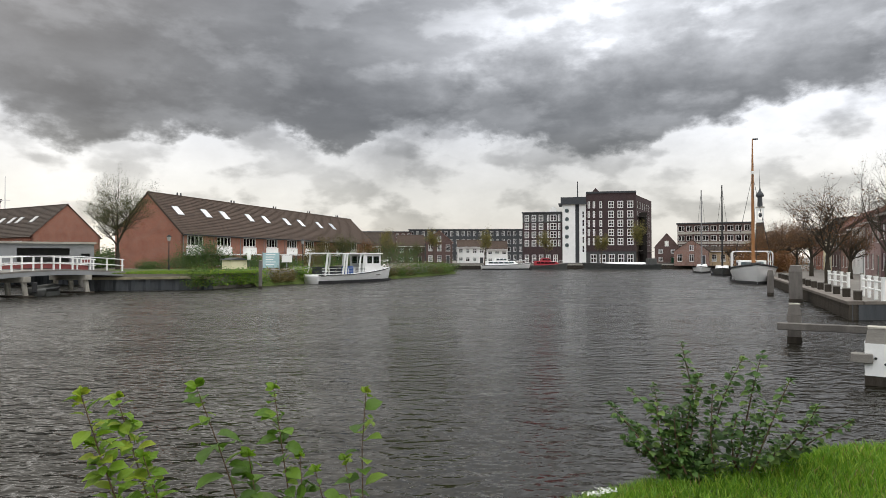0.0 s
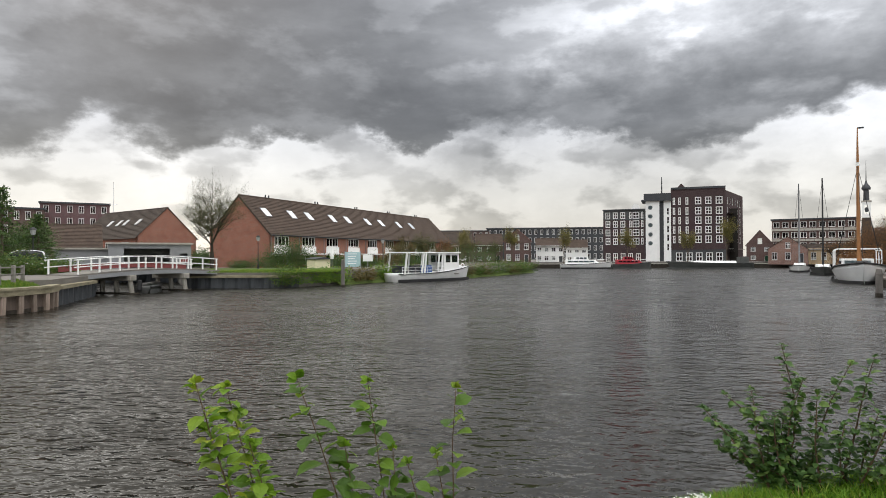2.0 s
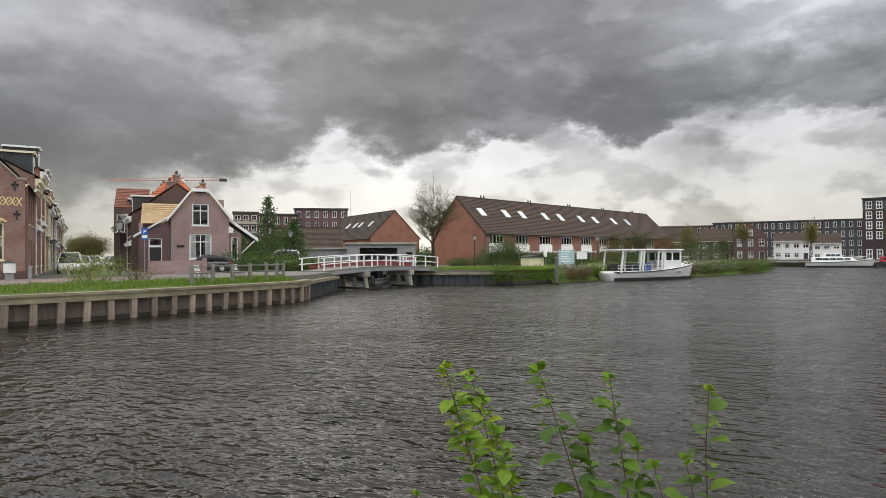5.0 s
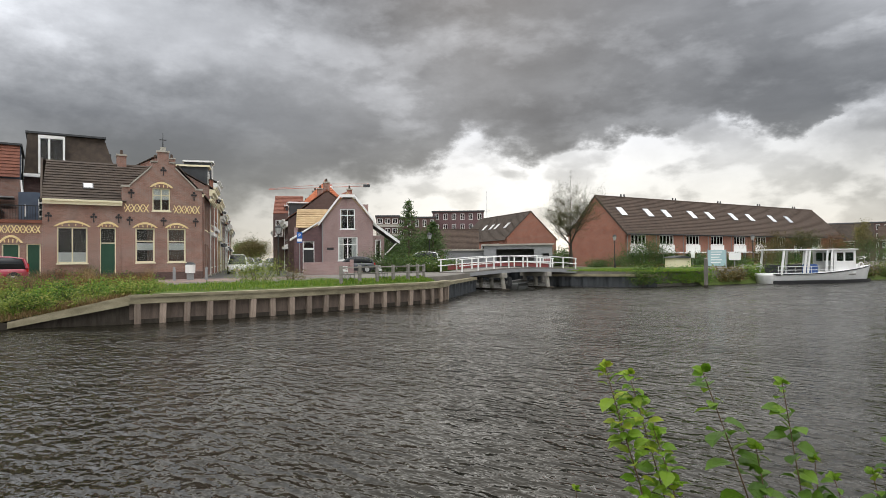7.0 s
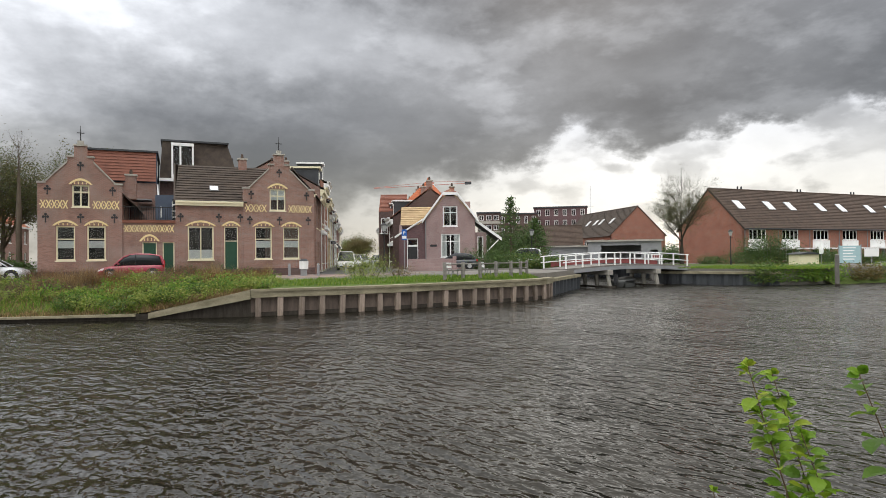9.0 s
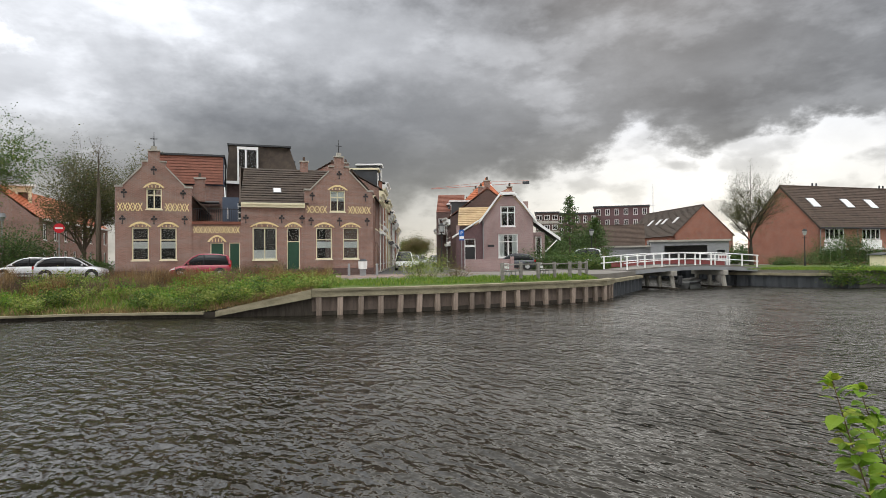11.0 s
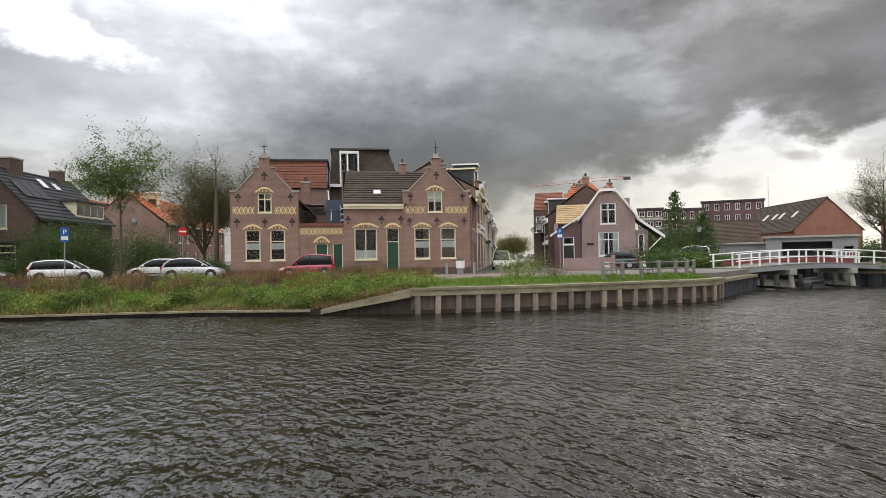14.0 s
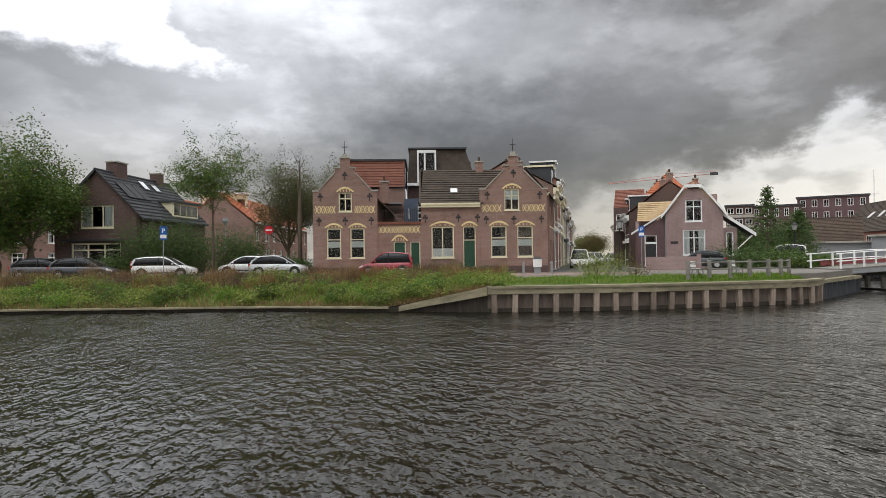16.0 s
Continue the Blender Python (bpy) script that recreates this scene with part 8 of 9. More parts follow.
for k in range(4):
    p_ = Vector((-38.6, 18.8, 0)) + Vector((0.3, 1.0, 0)) * (k * 1.9)
    bl = thing("bollard", pose(p_.x, p_.y, STREET - 0.02), "short grey street bollard at the side street", "bollard", "street bollards")
    part("shaft", MB().tube([(0, 0, 0), (0, 0, 0.75), (0, 0, 0.9)], [0.1, 0.09, 0.05], 8), "grey_paint", bl)
M["pale_blue"] = surf("pale_blue_panel", (0.3, 0.45, 0.48), (0.38, 0.52, 0.54), 1.5, 0.5, 0.02)
# terrace gardens: notice boards, sheds, parasols
nb = thing("notice_board", pose(*polar(10.6 + 5.2, 72.0), ROWZ - 0.05, 0, 0, 30), "pale blue map board on posts by the water", "sign")
part("panel", MB().box(-0.9, 0.9, -0.03, 0.03, 0.3, 2.0), "pale_blue", nb)
part("post", MB().box(-0.98, -0.9, -0.05, 0.05, 0, 2.1), "grey_paint", nb)
part("post", MB().box(0.9, 0.98, -0.05, 0.05, 0, 2.1), "grey_paint", nb)
for k in range(5):
    part("text_bar", MB().box(-0.6, 0.5 - 0.12 * (k % 3), -0.036, -0.03, 1.75 - k * 0.28, 1.84 - k * 0.28), "white", nb)
nb2 = thing("notice_board", pose(*polar(14.4, 74.0), ROWZ - 0.05, 0, 0, 25), "small white notice on posts", "sign")
part("panel", MB().box(-0.6, 0.6, -0.03, 0.03, 0.9, 1.7), "white", nb2)
part("post", MB().box(-0.05, 0.05, 0.03, 0.1, 0, 1.7), "grey_paint", nb2)
sh = thing("garden_shed", pose(*polar(19.2, 76.0), ROWZ - 0.05, 0, 0, 60), "small pale garden shed with a dark roof", "shed")
part("wall", MB().box(0, 2.4, 0, 1.6, 0, 1.15), "cream", sh)
part("roof", MB().prism([(-0.2, 1.15), (2.6, 1.15), (2.6, 1.22), (1.2, 1.45), (-0.2, 1.22)], -0.2, 1.8), "dark_cladding", sh)
pa = thing("parasol", pose(*polar(17.7, 77.0), ROWZ - 0.05), "closed white parasol in a terrace garden", "parasol")
part("pole", MB().tube([(0, 0, 0), (0, 0, 2.8)], 0.03, 6), "grey_paint", pa)
part("canopy", MB().tube([(0, 0, 1.2), (0, 0, 1.6), (0, 0, 2.7)], [0.2, 0.24, 0.04], 10), "white", pa)


# ---- trees and plants ----
M["leaf_sapling"] = leaf_mat("sapling_leaves", (0.05, 0.11, 0.012), (0.12, 0.22, 0.02), (0.2, 0.28, 0.03), 0.45)
M["leaf_bush"] = leaf_mat("bush_leaves", (0.03, 0.07, 0.016), (0.075, 0.15, 0.03), (0.17, 0.25, 0.06), 0.35)
M["leaf_yellow"] = leaf_mat("yellowing_leaves", (0.1, 0.1, 0.025), (0.19, 0.17, 0.04), (0.26, 0.2, 0.05))
M["leaf_moss"] = leaf_mat("moss_green_leaves", (0.045, 0.06, 0.018), (0.09, 0.1, 0.03), (0.16, 0.13, 0.04))
M["leaf_shoot"] = leaf_mat("yellow_green_shoot_leaves", (0.11, 0.22, 0.015), (0.2, 0.32, 0.025), (0.33, 0.38, 0.04), 0.5)
M["leaf_weed"] = leaf_mat("weedy_yellow_green_leaves", (0.11, 0.17, 0.03), (0.24, 0.3, 0.055), (0.36, 0.34, 0.1))
M["petal"] = surf("white_petals", (0.7, 0.7, 0.66), (0.8, 0.8, 0.76), 30.0, 0.7, 0.0)
def leaf_quad(mb, p, size, rng):
    """A small folded leaf, turned at random."""
    a = Vector((rng.uniform(-1, 1), rng.uniform(-1, 1), rng.uniform(-0.6, 0.6))).normalized()
    b = a.cross(Vector((rng.uniform(-1, 1), rng.uniform(-1, 1), rng.uniform(-1, 1)))).normalized()
    c = a.cross(b) * 0.25
    i = len(mb.v)
    w = size * 0.5
    mb.v += [tuple(p - a * w), tuple(p + b * w * 0.62 + c * w), tuple(p + a * w), tuple(p - b * w * 0.62 + c * w)]
    mb.f += [(i, i + 1, i + 2, i + 3)]


def grow(mb, tips, p, d, length, r, depth, rng, spread, droop, segs=3, shrink=0.72, kids=(2, 4)):
    """One limb and, from it, smaller ones."""
    pts, rad = [p.copy()], [r]
    q, e = p.copy(), d.copy()
    for k in range(segs):
        e = (e + Vector((rng.uniform(-1, 1), rng.uniform(-1, 1), rng.uniform(-0.6, 0.8))) * 0.16 + Vector((0, 0, -droop))).normalized()
        q = q + e * (length / segs)
        pts.append(q.copy())
        rad.append(r * (1 - 0.55 * (k + 1) / segs))
    mb.tube(pts, rad, 7 if depth > 2 else (5 if depth > 1 else 3), cap=False)
    if depth <= 1:
        tips += [(pts[k].lerp(pts[k + 1], 0.5), e) for k in range(segs)] + [(q, e)]
    if depth <= 0:
        return
    for k in range(rng.randint(*kids) + (1 if depth > 2 else 0)):
        f = rng.uniform(0.3, 1.0)
        i = min(int(f * segs), segs - 1)
        at_ = pts[i].lerp(pts[i + 1], f * segs - i)
        side = Vector((rng.uniform(-1, 1), rng.uniform(-1, 1), rng.uniform(-0.3, 0.5)))
        nd = (e * (1 - spread) + side * spread).normalized()
        grow(mb, tips, at_, nd, length * shrink * rng.uniform(0.75, 1.15), rad[i] * 0.62, depth - 1, rng, spread, droop, segs, shrink, kids)
    nd = (e + Vector((rng.uniform(-0.3, 0.3), rng.uniform(-0.3, 0.3), 0.1))).normalized()
    grow(mb, tips, q, nd, length * shrink, rad[-1], depth - 1, rng, spread, droop, segs, shrink, kids)


def tree(x, y, z, height, radius, label, leaf="leaf_green", leaves=5000, size=0.2, trunk=0.25, seed=1, bole=0.3, depth=4, spread=0.6, droop=0.0, squash=1.0, name="tree", jitter=0.35, kids=(2, 4), low=-1e9, bark="bark", full=1.0):
    """A trunk, limbs and a ragged crown; scaled to the height and radius given."""
    rng = random.Random(seed)
    mb, tips = MB(), []
    b0 = height * bole
    mb.tube([(0, 0, -0.2), (0.02, 0.01, b0 * 0.5), (0, 0, b0)], [trunk * 1.25, trunk, trunk * 0.85], 9, cap=False)
    p = Vector((0, 0, b0))
    L = height * 0.3
    for k in range(5):
        a = 2 * math.pi * (k + rng.uniform(-0.3, 0.3)) / 5
        d = Vector((math.cos(a) * spread, math.sin(a) * spread, rng.uniform(0.5, 1.0))).normalized()
        grow(mb, tips, p + Vector((0, 0, rng.uniform(-0.15, 0.1) * b0)), d, L * rng.uniform(0.8, 1.1), trunk * 0.5, depth - 1, rng, spread, droop, 3, 0.72, kids)
    grow(mb, tips, p, Vector((0, 0, 1)), L, trunk * 0.7, depth - 1, rng, spread, droop * 0.5, 3, 0.74, kids)
    top = sorted(v[2] for v in mb.v)[int((len(mb.v) - 1) * full)]
    wide = sorted(math.hypot(v[0], v[1]) for v in mb.v)[int(len(mb.v) * 0.97)]
    kz, kr = (height - b0) / (top - b0), radius / wide

    def fit(v):
        zz = v[2] if v[2] < b0 else b0 + (v[2] - b0) * kz
        k = 1 if v[2] < b0 * 0.6 else kr
        return (v[0] * k, v[1] * k, zz)
    mb.v = [fit(v) for v in mb.v]
    t = thing(name, pose(x, y, z, 0, 0, seed * 47), label, "tree")
    part("trunk", mb, bark, t, "bark-covered trunk and limbs", smooth=True)
    cr_ = MB()
    pts = [Vector(fit(q)) for q, e in tips]
    if leaves:
        leaves, size = int(leaves * 2.4), size * 0.62      # many small leaves
        for k in range(leaves):
            q = rng.choice(pts)
            o = Vector((rng.gauss(0, 1), rng.gauss(0, 1), rng.gauss(0, 0.8))) * jitter
            if q.z + o.z > low:
                leaf_quad(cr_, q + o, size * rng.uniform(0.6, 1.3), rng)
        part("crown", cr_, leaf, t, "leaves of the crown", kind="stuff")
    return t


def bush(x, y, z, w, h, label, leaf="leaf_green", leaves=1200, size=0.14, seed=1, name="bush", rows=1, d=None):
    """A leafy shrub: stems from the ground and ragged clumps of leaves."""
    rng = random.Random(seed)
    t = thing(name, pose(x, y, z, 0, 0, rng.uniform(0, 360) if d is None else d[1]), label, "bush")
    depth_ = w if d is None else d[0]
    st, lf = MB(), MB()
    tips = []
    for k in range(10):
        px, py = rng.uniform(-0.35, 0.35) * w, rng.uniform(-0.35, 0.35) * depth_
        hh = h * rng.uniform(0.6, 1.0)
        e = (px * 1.25 + rng.uniform(-0.2, 0.2) * w, py * 1.25 + rng.uniform(-0.2, 0.2) * depth_, hh * 0.85)
        st.tube([(px * 0.6, py * 0.6, -0.15), ((px + e[0]) / 2, (py + e[1]) / 2, hh * 0.5), e], [0.03, 0.02, 0.008], 4, cap=False)
        tips += [Vector(e), Vector(((px + e[0]) / 2, (py + e[1]) / 2, hh * 0.55)), Vector((px, py, hh * 0.25))]
    part("stem", st, "bark", t, kind="stuff")
    sp = 0.22 * min(w, depth_, h * 1.6)
    leaves, size = int(leaves * 1.8), size * 0.72
    for k in range(leaves):
        q = rng.choice(tips)
        o = Vector((rng.gauss(0, sp), rng.gauss(0, sp), rng.gauss(0, sp * 0.8)))
        v = q + o
        if v.z > 0.02:
            leaf_quad(lf, v, size * rng.uniform(0.6, 1.4), rng)
    part("foliage", lf, leaf, t, kind="stuff")
    return t


def conifer(x, y, z, height, radius, label, seed=1, leaf="leaf_dark"):
    rng = random.Random(seed)
    t = thing("conifer", pose(x, y, z), label, "tree")
    tr_, lf = MB(), MB()
    tr_.tube([(0, 0, -0.2), (0, 0, height)], [0.16, 0.02], 7)
    for k in range(46):
        f = (k + 0.5) / 46
        zz = height * (0.1 + 0.88 * f)
        r = radius * (1 - f) ** 0.8 * rng.uniform(0.7, 1.15) + 0.12
        a = k * 2.4
        tip = Vector((math.cos(a) * r, math.sin(a) * r, zz - 0.12 * r + 0.2))
        tr_.tube([(0, 0, zz), tuple(tip)], [0.03, 0.008], 4, cap=False)
        for q in range(60):
            s = rng.uniform(0.2, 1.05)
            v = Vector((0, 0, zz)).lerp(tip, s) + Vector((rng.gauss(0, 0.16), rng.gauss(0, 0.16), rng.gauss(-0.04, 0.1)))
            leaf_quad(lf, v, 0.2 * rng.uniform(0.6, 1.3), rng)
    part("trunk", tr_, "bark", t)
    part("needles", lf, leaf, t, kind="stuff")
    return t


# by the bridge and the terrace
x_, y_ = polar(28.15, 80.0)
tree(x_, y_, ROWZ - 0.06, 10.4, 4.0, "nearly bare autumn tree beside the terrace gable", "leaf_moss", 7000, 0.16, 0.26, 3, 0.3, 5, 0.6, 0.0, jitter=0.2, kids=(2, 4), bark="bark_dark", full=0.985)
conifer(*polar(43.3, 66.0), STREET, 7.6, 2.2, "dark green conifer beyond the corner house", 4)
conifer(*polar(41.0, 69.0), STREET, 5.4, 2.4, "broad dark conifer behind the hedge", 5)
tree(*polar(44.6, 70.0), STREET, 5.0, 2.6, "leafy green garden tree", "leaf_dark", 5000, 0.22, 0.15, 7, 0.15, 4, 0.7)
tree(*polar(41.9, 73.0), STREET, 5.6, 2.6, "dark leafy garden tree", "leaf_dark", 5000, 0.22, 0.15, 8, 0.15, 4, 0.7)
for k, (a, d, w, h, lf) in enumerate(((46.2, 58, 3.2, 1.6, "leaf_dark"), (44.2, 57, 3.2, 1.5, "leaf_dark"), (42.4, 57, 3.0, 1.4, "leaf_green"), (40.8, 58, 2.8, 1.3, "leaf_dark"), (39.6, 56, 2.2, 1.0, "leaf_green"), (45.4, 63, 3.6, 3.0, "leaf_dark"), (47.2, 66, 3.0, 2.6, "leaf_green"),
                                      (23.6, 84, 4.0, 1.6, "leaf_dark"), (25.4, 82, 4.4, 1.0, "leaf_dark"), (22.3, 80, 3.4, 3.4, "leaf_dark"), (21.4, 80, 3.2, 3.8, "leaf_dark"), (20.4, 80, 2.6, 3.2, "leaf_dark"), (18.6, 80, 3.0, 1.5, "leaf_dark"), (17.0, 82, 2.6, 1.5, "leaf_dark"), (14.6, 84, 2.4, 1.4, "leaf_dark"), (12.0, 92, 3.2, 3.6, "leaf_olive"), (10.6, 94, 2.6, 2.0, "leaf_dark"), (8.6, 97, 3.0, 2.4, "leaf_dark"), (6.0, 112, 5.0, 3.6, "leaf_dark"), (4.6, 116, 5.5, 4.0, "leaf_dark"), (3.2, 126, 4.0, 3.0, "leaf_dark"))):
    bush(*polar(a, d), STREET - 0.05 if a > 30 else ROWZ - 0.06, w, h, "dense dark green hedge shrub" if "dark" in lf else ("yellowing autumn garden shrub" if "olive" in lf else "leafy green garden shrub"), lf, 1500, 0.2, 20 + k)
for k in range(9):
    u_, v_ = 5.0 + 6.15 * k, -3.4 - 0.5 * (k % 3)
    c_, s_ = math.cos(radians(73.0)), math.sin(radians(73.0))
    bush(-34.1 + c_ * u_ - s_ * v_, 79.5 + s_ * u_ + c_ * v_, ROWZ - 0.06, 2.6, (1.1, 1.6, 0.9)[k % 3], "clipped garden shrub before the terrace", "leaf_dark" if k % 3 else "leaf_green", 900, 0.18, 500 + k)
# plants along the grassy bank of the point
rng_ = random.Random(5)
for k, (x, y, h) in enumerate(along([(-21.5, 54.0)] + POINT[:7], 2.5, 0.6)):
    n_ = Vector((-math.sin(radians(h)), math.cos(radians(h)), 0)) * rng_.uniform(0.9, 1.6)
    bush(x + n_.x, y + n_.y, 0.25, rng_.uniform(2.0, 3.0), rng_.uniform(1.1, 1.7), "lush green bank plants at the water's edge", "leaf_bright" if k < 5 and k % 2 else rng_.choice(["leaf_green", "leaf_bright", "leaf_green", "leaf_olive"]), 1000, 0.24, 60 + k, "bank_plants")

# young yellowing trees on the far quay
for k, (a, d, h, r, lv) in enumerate(((5.4, 140, 8.6, 1.5, 1300), (0.9, 146, 9.6, 1.6, 1500), (-3.9, 146, 9.6, 1.5, 1300), (-9.6, 152, 9.4, 2.0, 1500), (-14.6, 152, 8.0, 1.7, 1300), (-17.7, 150, 11.0, 1.8, 1600))):
    tree(*polar(a, d), 1.05, h, r, "slender young tree with yellow-green autumn leaves", "leaf_yellow", lv, 0.3, 0.13, 90 + k, 0.25, 4, 0.35, jitter=0.3)
for k, (a, d, h, r, lf, lv) in enumerate(((11.2, 116, 6.0, 2.6, "leaf_olive", 1800), (9.3, 122, 6.6, 2.8, "leaf_moss", 2200), (7.2, 128, 5.6, 2.4, "leaf_brown", 1500), (5.0, 134, 6.2, 2.6, "leaf_olive", 1800), (2.4, 140, 5.4, 2.6, "leaf_moss", 1600))):
    tree(*polar(a, d), ROWZ - 0.06, h, r, "half-bare autumn tree behind the far bank", lf, lv, 0.26, 0.16, 130 + k, 0.25, 4, 0.6, jitter=0.35, bark="bark_dark")
# bare trees along the eastern quay
for k, (a, d, h, r, lf, lv) in enumerate(((-32.3, 56, 9.2, 3.1, "leaf_brown", 500), (-33.8, 70, 6.6, 2.4, "leaf_brown", 700), (-31.2, 78, 8.0, 3.2, "leaf_brown", 1400), (-30.2, 92, 8.4, 3.8, "leaf_brown", 1500), (-29.2, 104, 8.2, 4.2, "leaf_brown", 3200), (-28.6, 120, 8.0, 4.6, "leaf_brown", 4200), (-28.0, 138, 7.6, 4.6, "leaf_brown", 4200), (-36.2, 50, 10.5, 3.4, "leaf_brown", 120), (-27.4, 160, 7.5, 4.5, "leaf_olive", 2200), (-25.4, 150, 6.0, 3.0, "leaf_brown", 1200))):
    tree(*polar(a, d), 0.78, h, r, "bare pollarded quayside tree with brown leaf remnants", lf, lv, 0.22, 0.22, 110 + k, 0.25, 5, 0.6, jitter=0.2, bark="bark_dark", kids=(2, 4))
# west side trees
tree(*polar(105.4, 55.0), STREET - 0.02, 12.6, 4.0, "large leafy tree turning autumn green", "leaf_green", 15000, 0.3, 0.35, 31, 0.2, 5, 0.7, jitter=0.4)
tree(*polar(107.5, 58.0), STREET - 0.02, 10.5, 4.4, "large leafy tree beside the detached house", "leaf_green", 11000, 0.3, 0.3, 32, 0.2, 5, 0.7, jitter=0.6)
tree(*polar(92.1, 45.0), STREET - 0.02, 9.3, 3.3, "slender open-crowned street tree with small green leaves", "leaf_green", 6000, 0.19, 0.09, 33, 0.55, 5, 0.75, jitter=0.15, full=0.99)
tree(*polar(85.6, 56.0), STREET - 0.02, 8.9, 3.6, "olive autumn tree beside the gabled house", "leaf_moss", 10000, 0.2, 0.22, 34, 0.22, 5, 0.65, jitter=0.32, full=0.97)
tree(*polar(80.9, 66.0), STREET - 0.02, 10.4, 3.8, "olive tree behind the gabled house", "leaf_moss", 9000, 0.24, 0.22, 35, 0.3, 5, 0.65, jitter=0.35, full=0.98)
tree(*polar(84.6, 52.0), STREET - 0.02, 10.6, 0.7, "tall pruned trunk with short stubby limbs", "leaf_olive", 40, 0.15, 0.19, 36, 0.85, 3, 0.8, name="pollard_tree")
for k, (a, d, w, h) in enumerate(((97.2, 52, 3.0, 4.2), (95.4, 52.5, 3.2, 4.6), (93.6, 53, 3.0, 4.2), (90.6, 55, 3.4, 3.9), (89.2, 56, 2.8, 3.2), (99.5, 52, 2.4, 1.4), (86.3, 49.5, 1.8, 1.2), (84.9, 49.0, 1.4, 1.1))):
    bush(*polar(a, d), STREET - 0.02, w, h, "dense dark garden hedge by the street", "leaf_dark", 3600, 0.17, 150 + k, "hedge")
for k, (a, d, w, h) in enumerate(((72.2, 45.2, 1.2, 0.9), (70.4, 45.2, 1.1, 1.1), (74.3, 45.0, 0.8, 0.7))):
    bush(*polar(a, d), STREET - 0.02, w, h, "small garden shrub against the brick front", "leaf_dark", 500, 0.1, 165 + k)
tree(*polar(57.4, 165.0), STREET, 8.0, 4.2, "olive-green tree at the end of the street", "leaf_olive", 6000, 0.4, 0.3, 41, 0.2, 5, 0.7, jitter=0.7)
tree(*polar(58.0, 170.0), STREET, 7.0, 4.0, "green tree down the street", "leaf_green", 5000, 0.4, 0.3, 42, 0.2, 5, 0.7, jitter=0.7)
bush(*polar(57.2, 39.5), 1.5, 2.7, 1.5, "wild weedy shrub on the quay lawn", "leaf_weed", 3200, 0.09, 171)
bush(*polar(54.0, 39.2), 1.5, 1.6, 0.8, "wild weedy shrub beside the quay lawn", "leaf_olive", 700, 0.09, 172)


# ---- grass and weeds ----
def blades(name, spots, mat, label, hmin, hmax, wid, lean, seed, vary=0.0):
    """Many single blades as one mesh; spots: (x, y, z)."""
    rng = random.Random(seed)
    mb = MB()
    for x, y, z in spots:
        h = rng.uniform(hmin, hmax) * max(0.3, 1 + vary * (noise.noise((x * 0.7, y * 0.7, seed)) + 0.5 * noise.noise((x * 2.3, y * 2.3, seed))))
        a = rng.uniform(0, 2 * math.pi)
        dx, dy = math.cos(a), math.sin(a)
        b = rng.uniform(0, 2 * math.pi)
        lx, ly = math.cos(b) * lean * h * rng.uniform(0.3, 1), math.sin(b) * lean * h * rng.uniform(0.3, 1)
        w = wid * rng.uniform(0.6, 1.4)
        i = len(mb.v)
        mb.v += [(x - dx * w, y - dy * w, z - 0.02), (x + dx * w, y + dy * w, z - 0.02), (x + dx * w * 0.7 + lx * 0.4, y + dy * w * 0.7 + ly * 0.4, z + h * 0.6), (x - dx * w * 0.7 + lx * 0.4, y - dy * w * 0.7 + ly * 0.4, z + h * 0.6), (x + lx, y + ly, z + h)]
        mb.f += [(i, i + 1, i + 2, i + 3), (i + 3, i + 2, i + 4)]
    return solid(name, mb, mat, label, "grass", kind="stuff")


rng_ = random.Random(11)


def verge_spot(tmin, tmax, s=None):
    s = rng_.random() if s is None else s
    k = s * (len(VERGE_A) - 1)
    i = min(int(k), len(VERGE_A) - 2)
    f = k - i
    a = Vector(VERGE_A[i]).lerp(Vector(VERGE_A[i + 1]), f)
    b = Vector(VERGE_B[i]).lerp(Vector(VERGE_B[i + 1]), f)
    t = rng_.uniform(tmin, tmax)
    p = a.lerp(b, t)
    return p.x, p.y, verge_z(Vector((p.x, p.y, 0)), s, t)


blades("verge_grass", [verge_spot(0.02, 0.95) for k in range(26000)], "grass", "rough green grass on the verge", 0.1, 0.36, 0.016, 0.9, 1, 0.9)
blades("verge_dry_grass", [verge_spot(0.02, 0.8) for k in range(13000)], "dry_grass", "yellowed dry grass near the waterline", 0.12, 0.35, 0.015, 0.9, 2, 0.9)


def clumpy(n, tmin, tmax, thr, seed_):
    out = []
    while len(out) < n:
        p = verge_spot(tmin, tmax)
        if noise.noise((p[0] * 0.45, p[1] * 0.45, seed_)) > thr:
            out.append(p)
    return out


blades("tall_dry_weeds", clumpy(20000, 0.42, 0.96, 0.04, 5.0), "dry_grass", "tall brown dry weeds along the verge top", 0.35, 0.95, 0.009, 0.45, 3, 1.1)
blades("withered_weeds", clumpy(22000, 0.42, 0.97, -0.04, 21.0), "dead_weed", "grey-brown withered weeds along the verge top", 0.3, 0.8, 0.01, 0.6, 14, 1.2)
blades("edge_grass", [verge_spot(-0.01, 0.07) for k in range(5000)], "dry_grass", "ragged dry grass over the bank edging", 0.1, 0.32, 0.014, 1.1, 15)
blades("reddish_weeds", clumpy(9000, 0.4, 0.95, 0.1, 9.0), "leaf_brown", "reddish withered weeds on the verge", 0.3, 1.0, 0.01, 0.4, 4)
for k in range(150):
    x, y, z = verge_spot(0.05, 0.8)
    bush(x, y, z - 0.05, rng_.uniform(1.0, 2.0), rng_.uniform(0.4, 0.8), "low leafy weeds on the grass verge", rng_.choice(["leaf_weed", "leaf_bright", "leaf_green", "leaf_weed"]), 420, 0.15, 200 + k, "weed_clump")
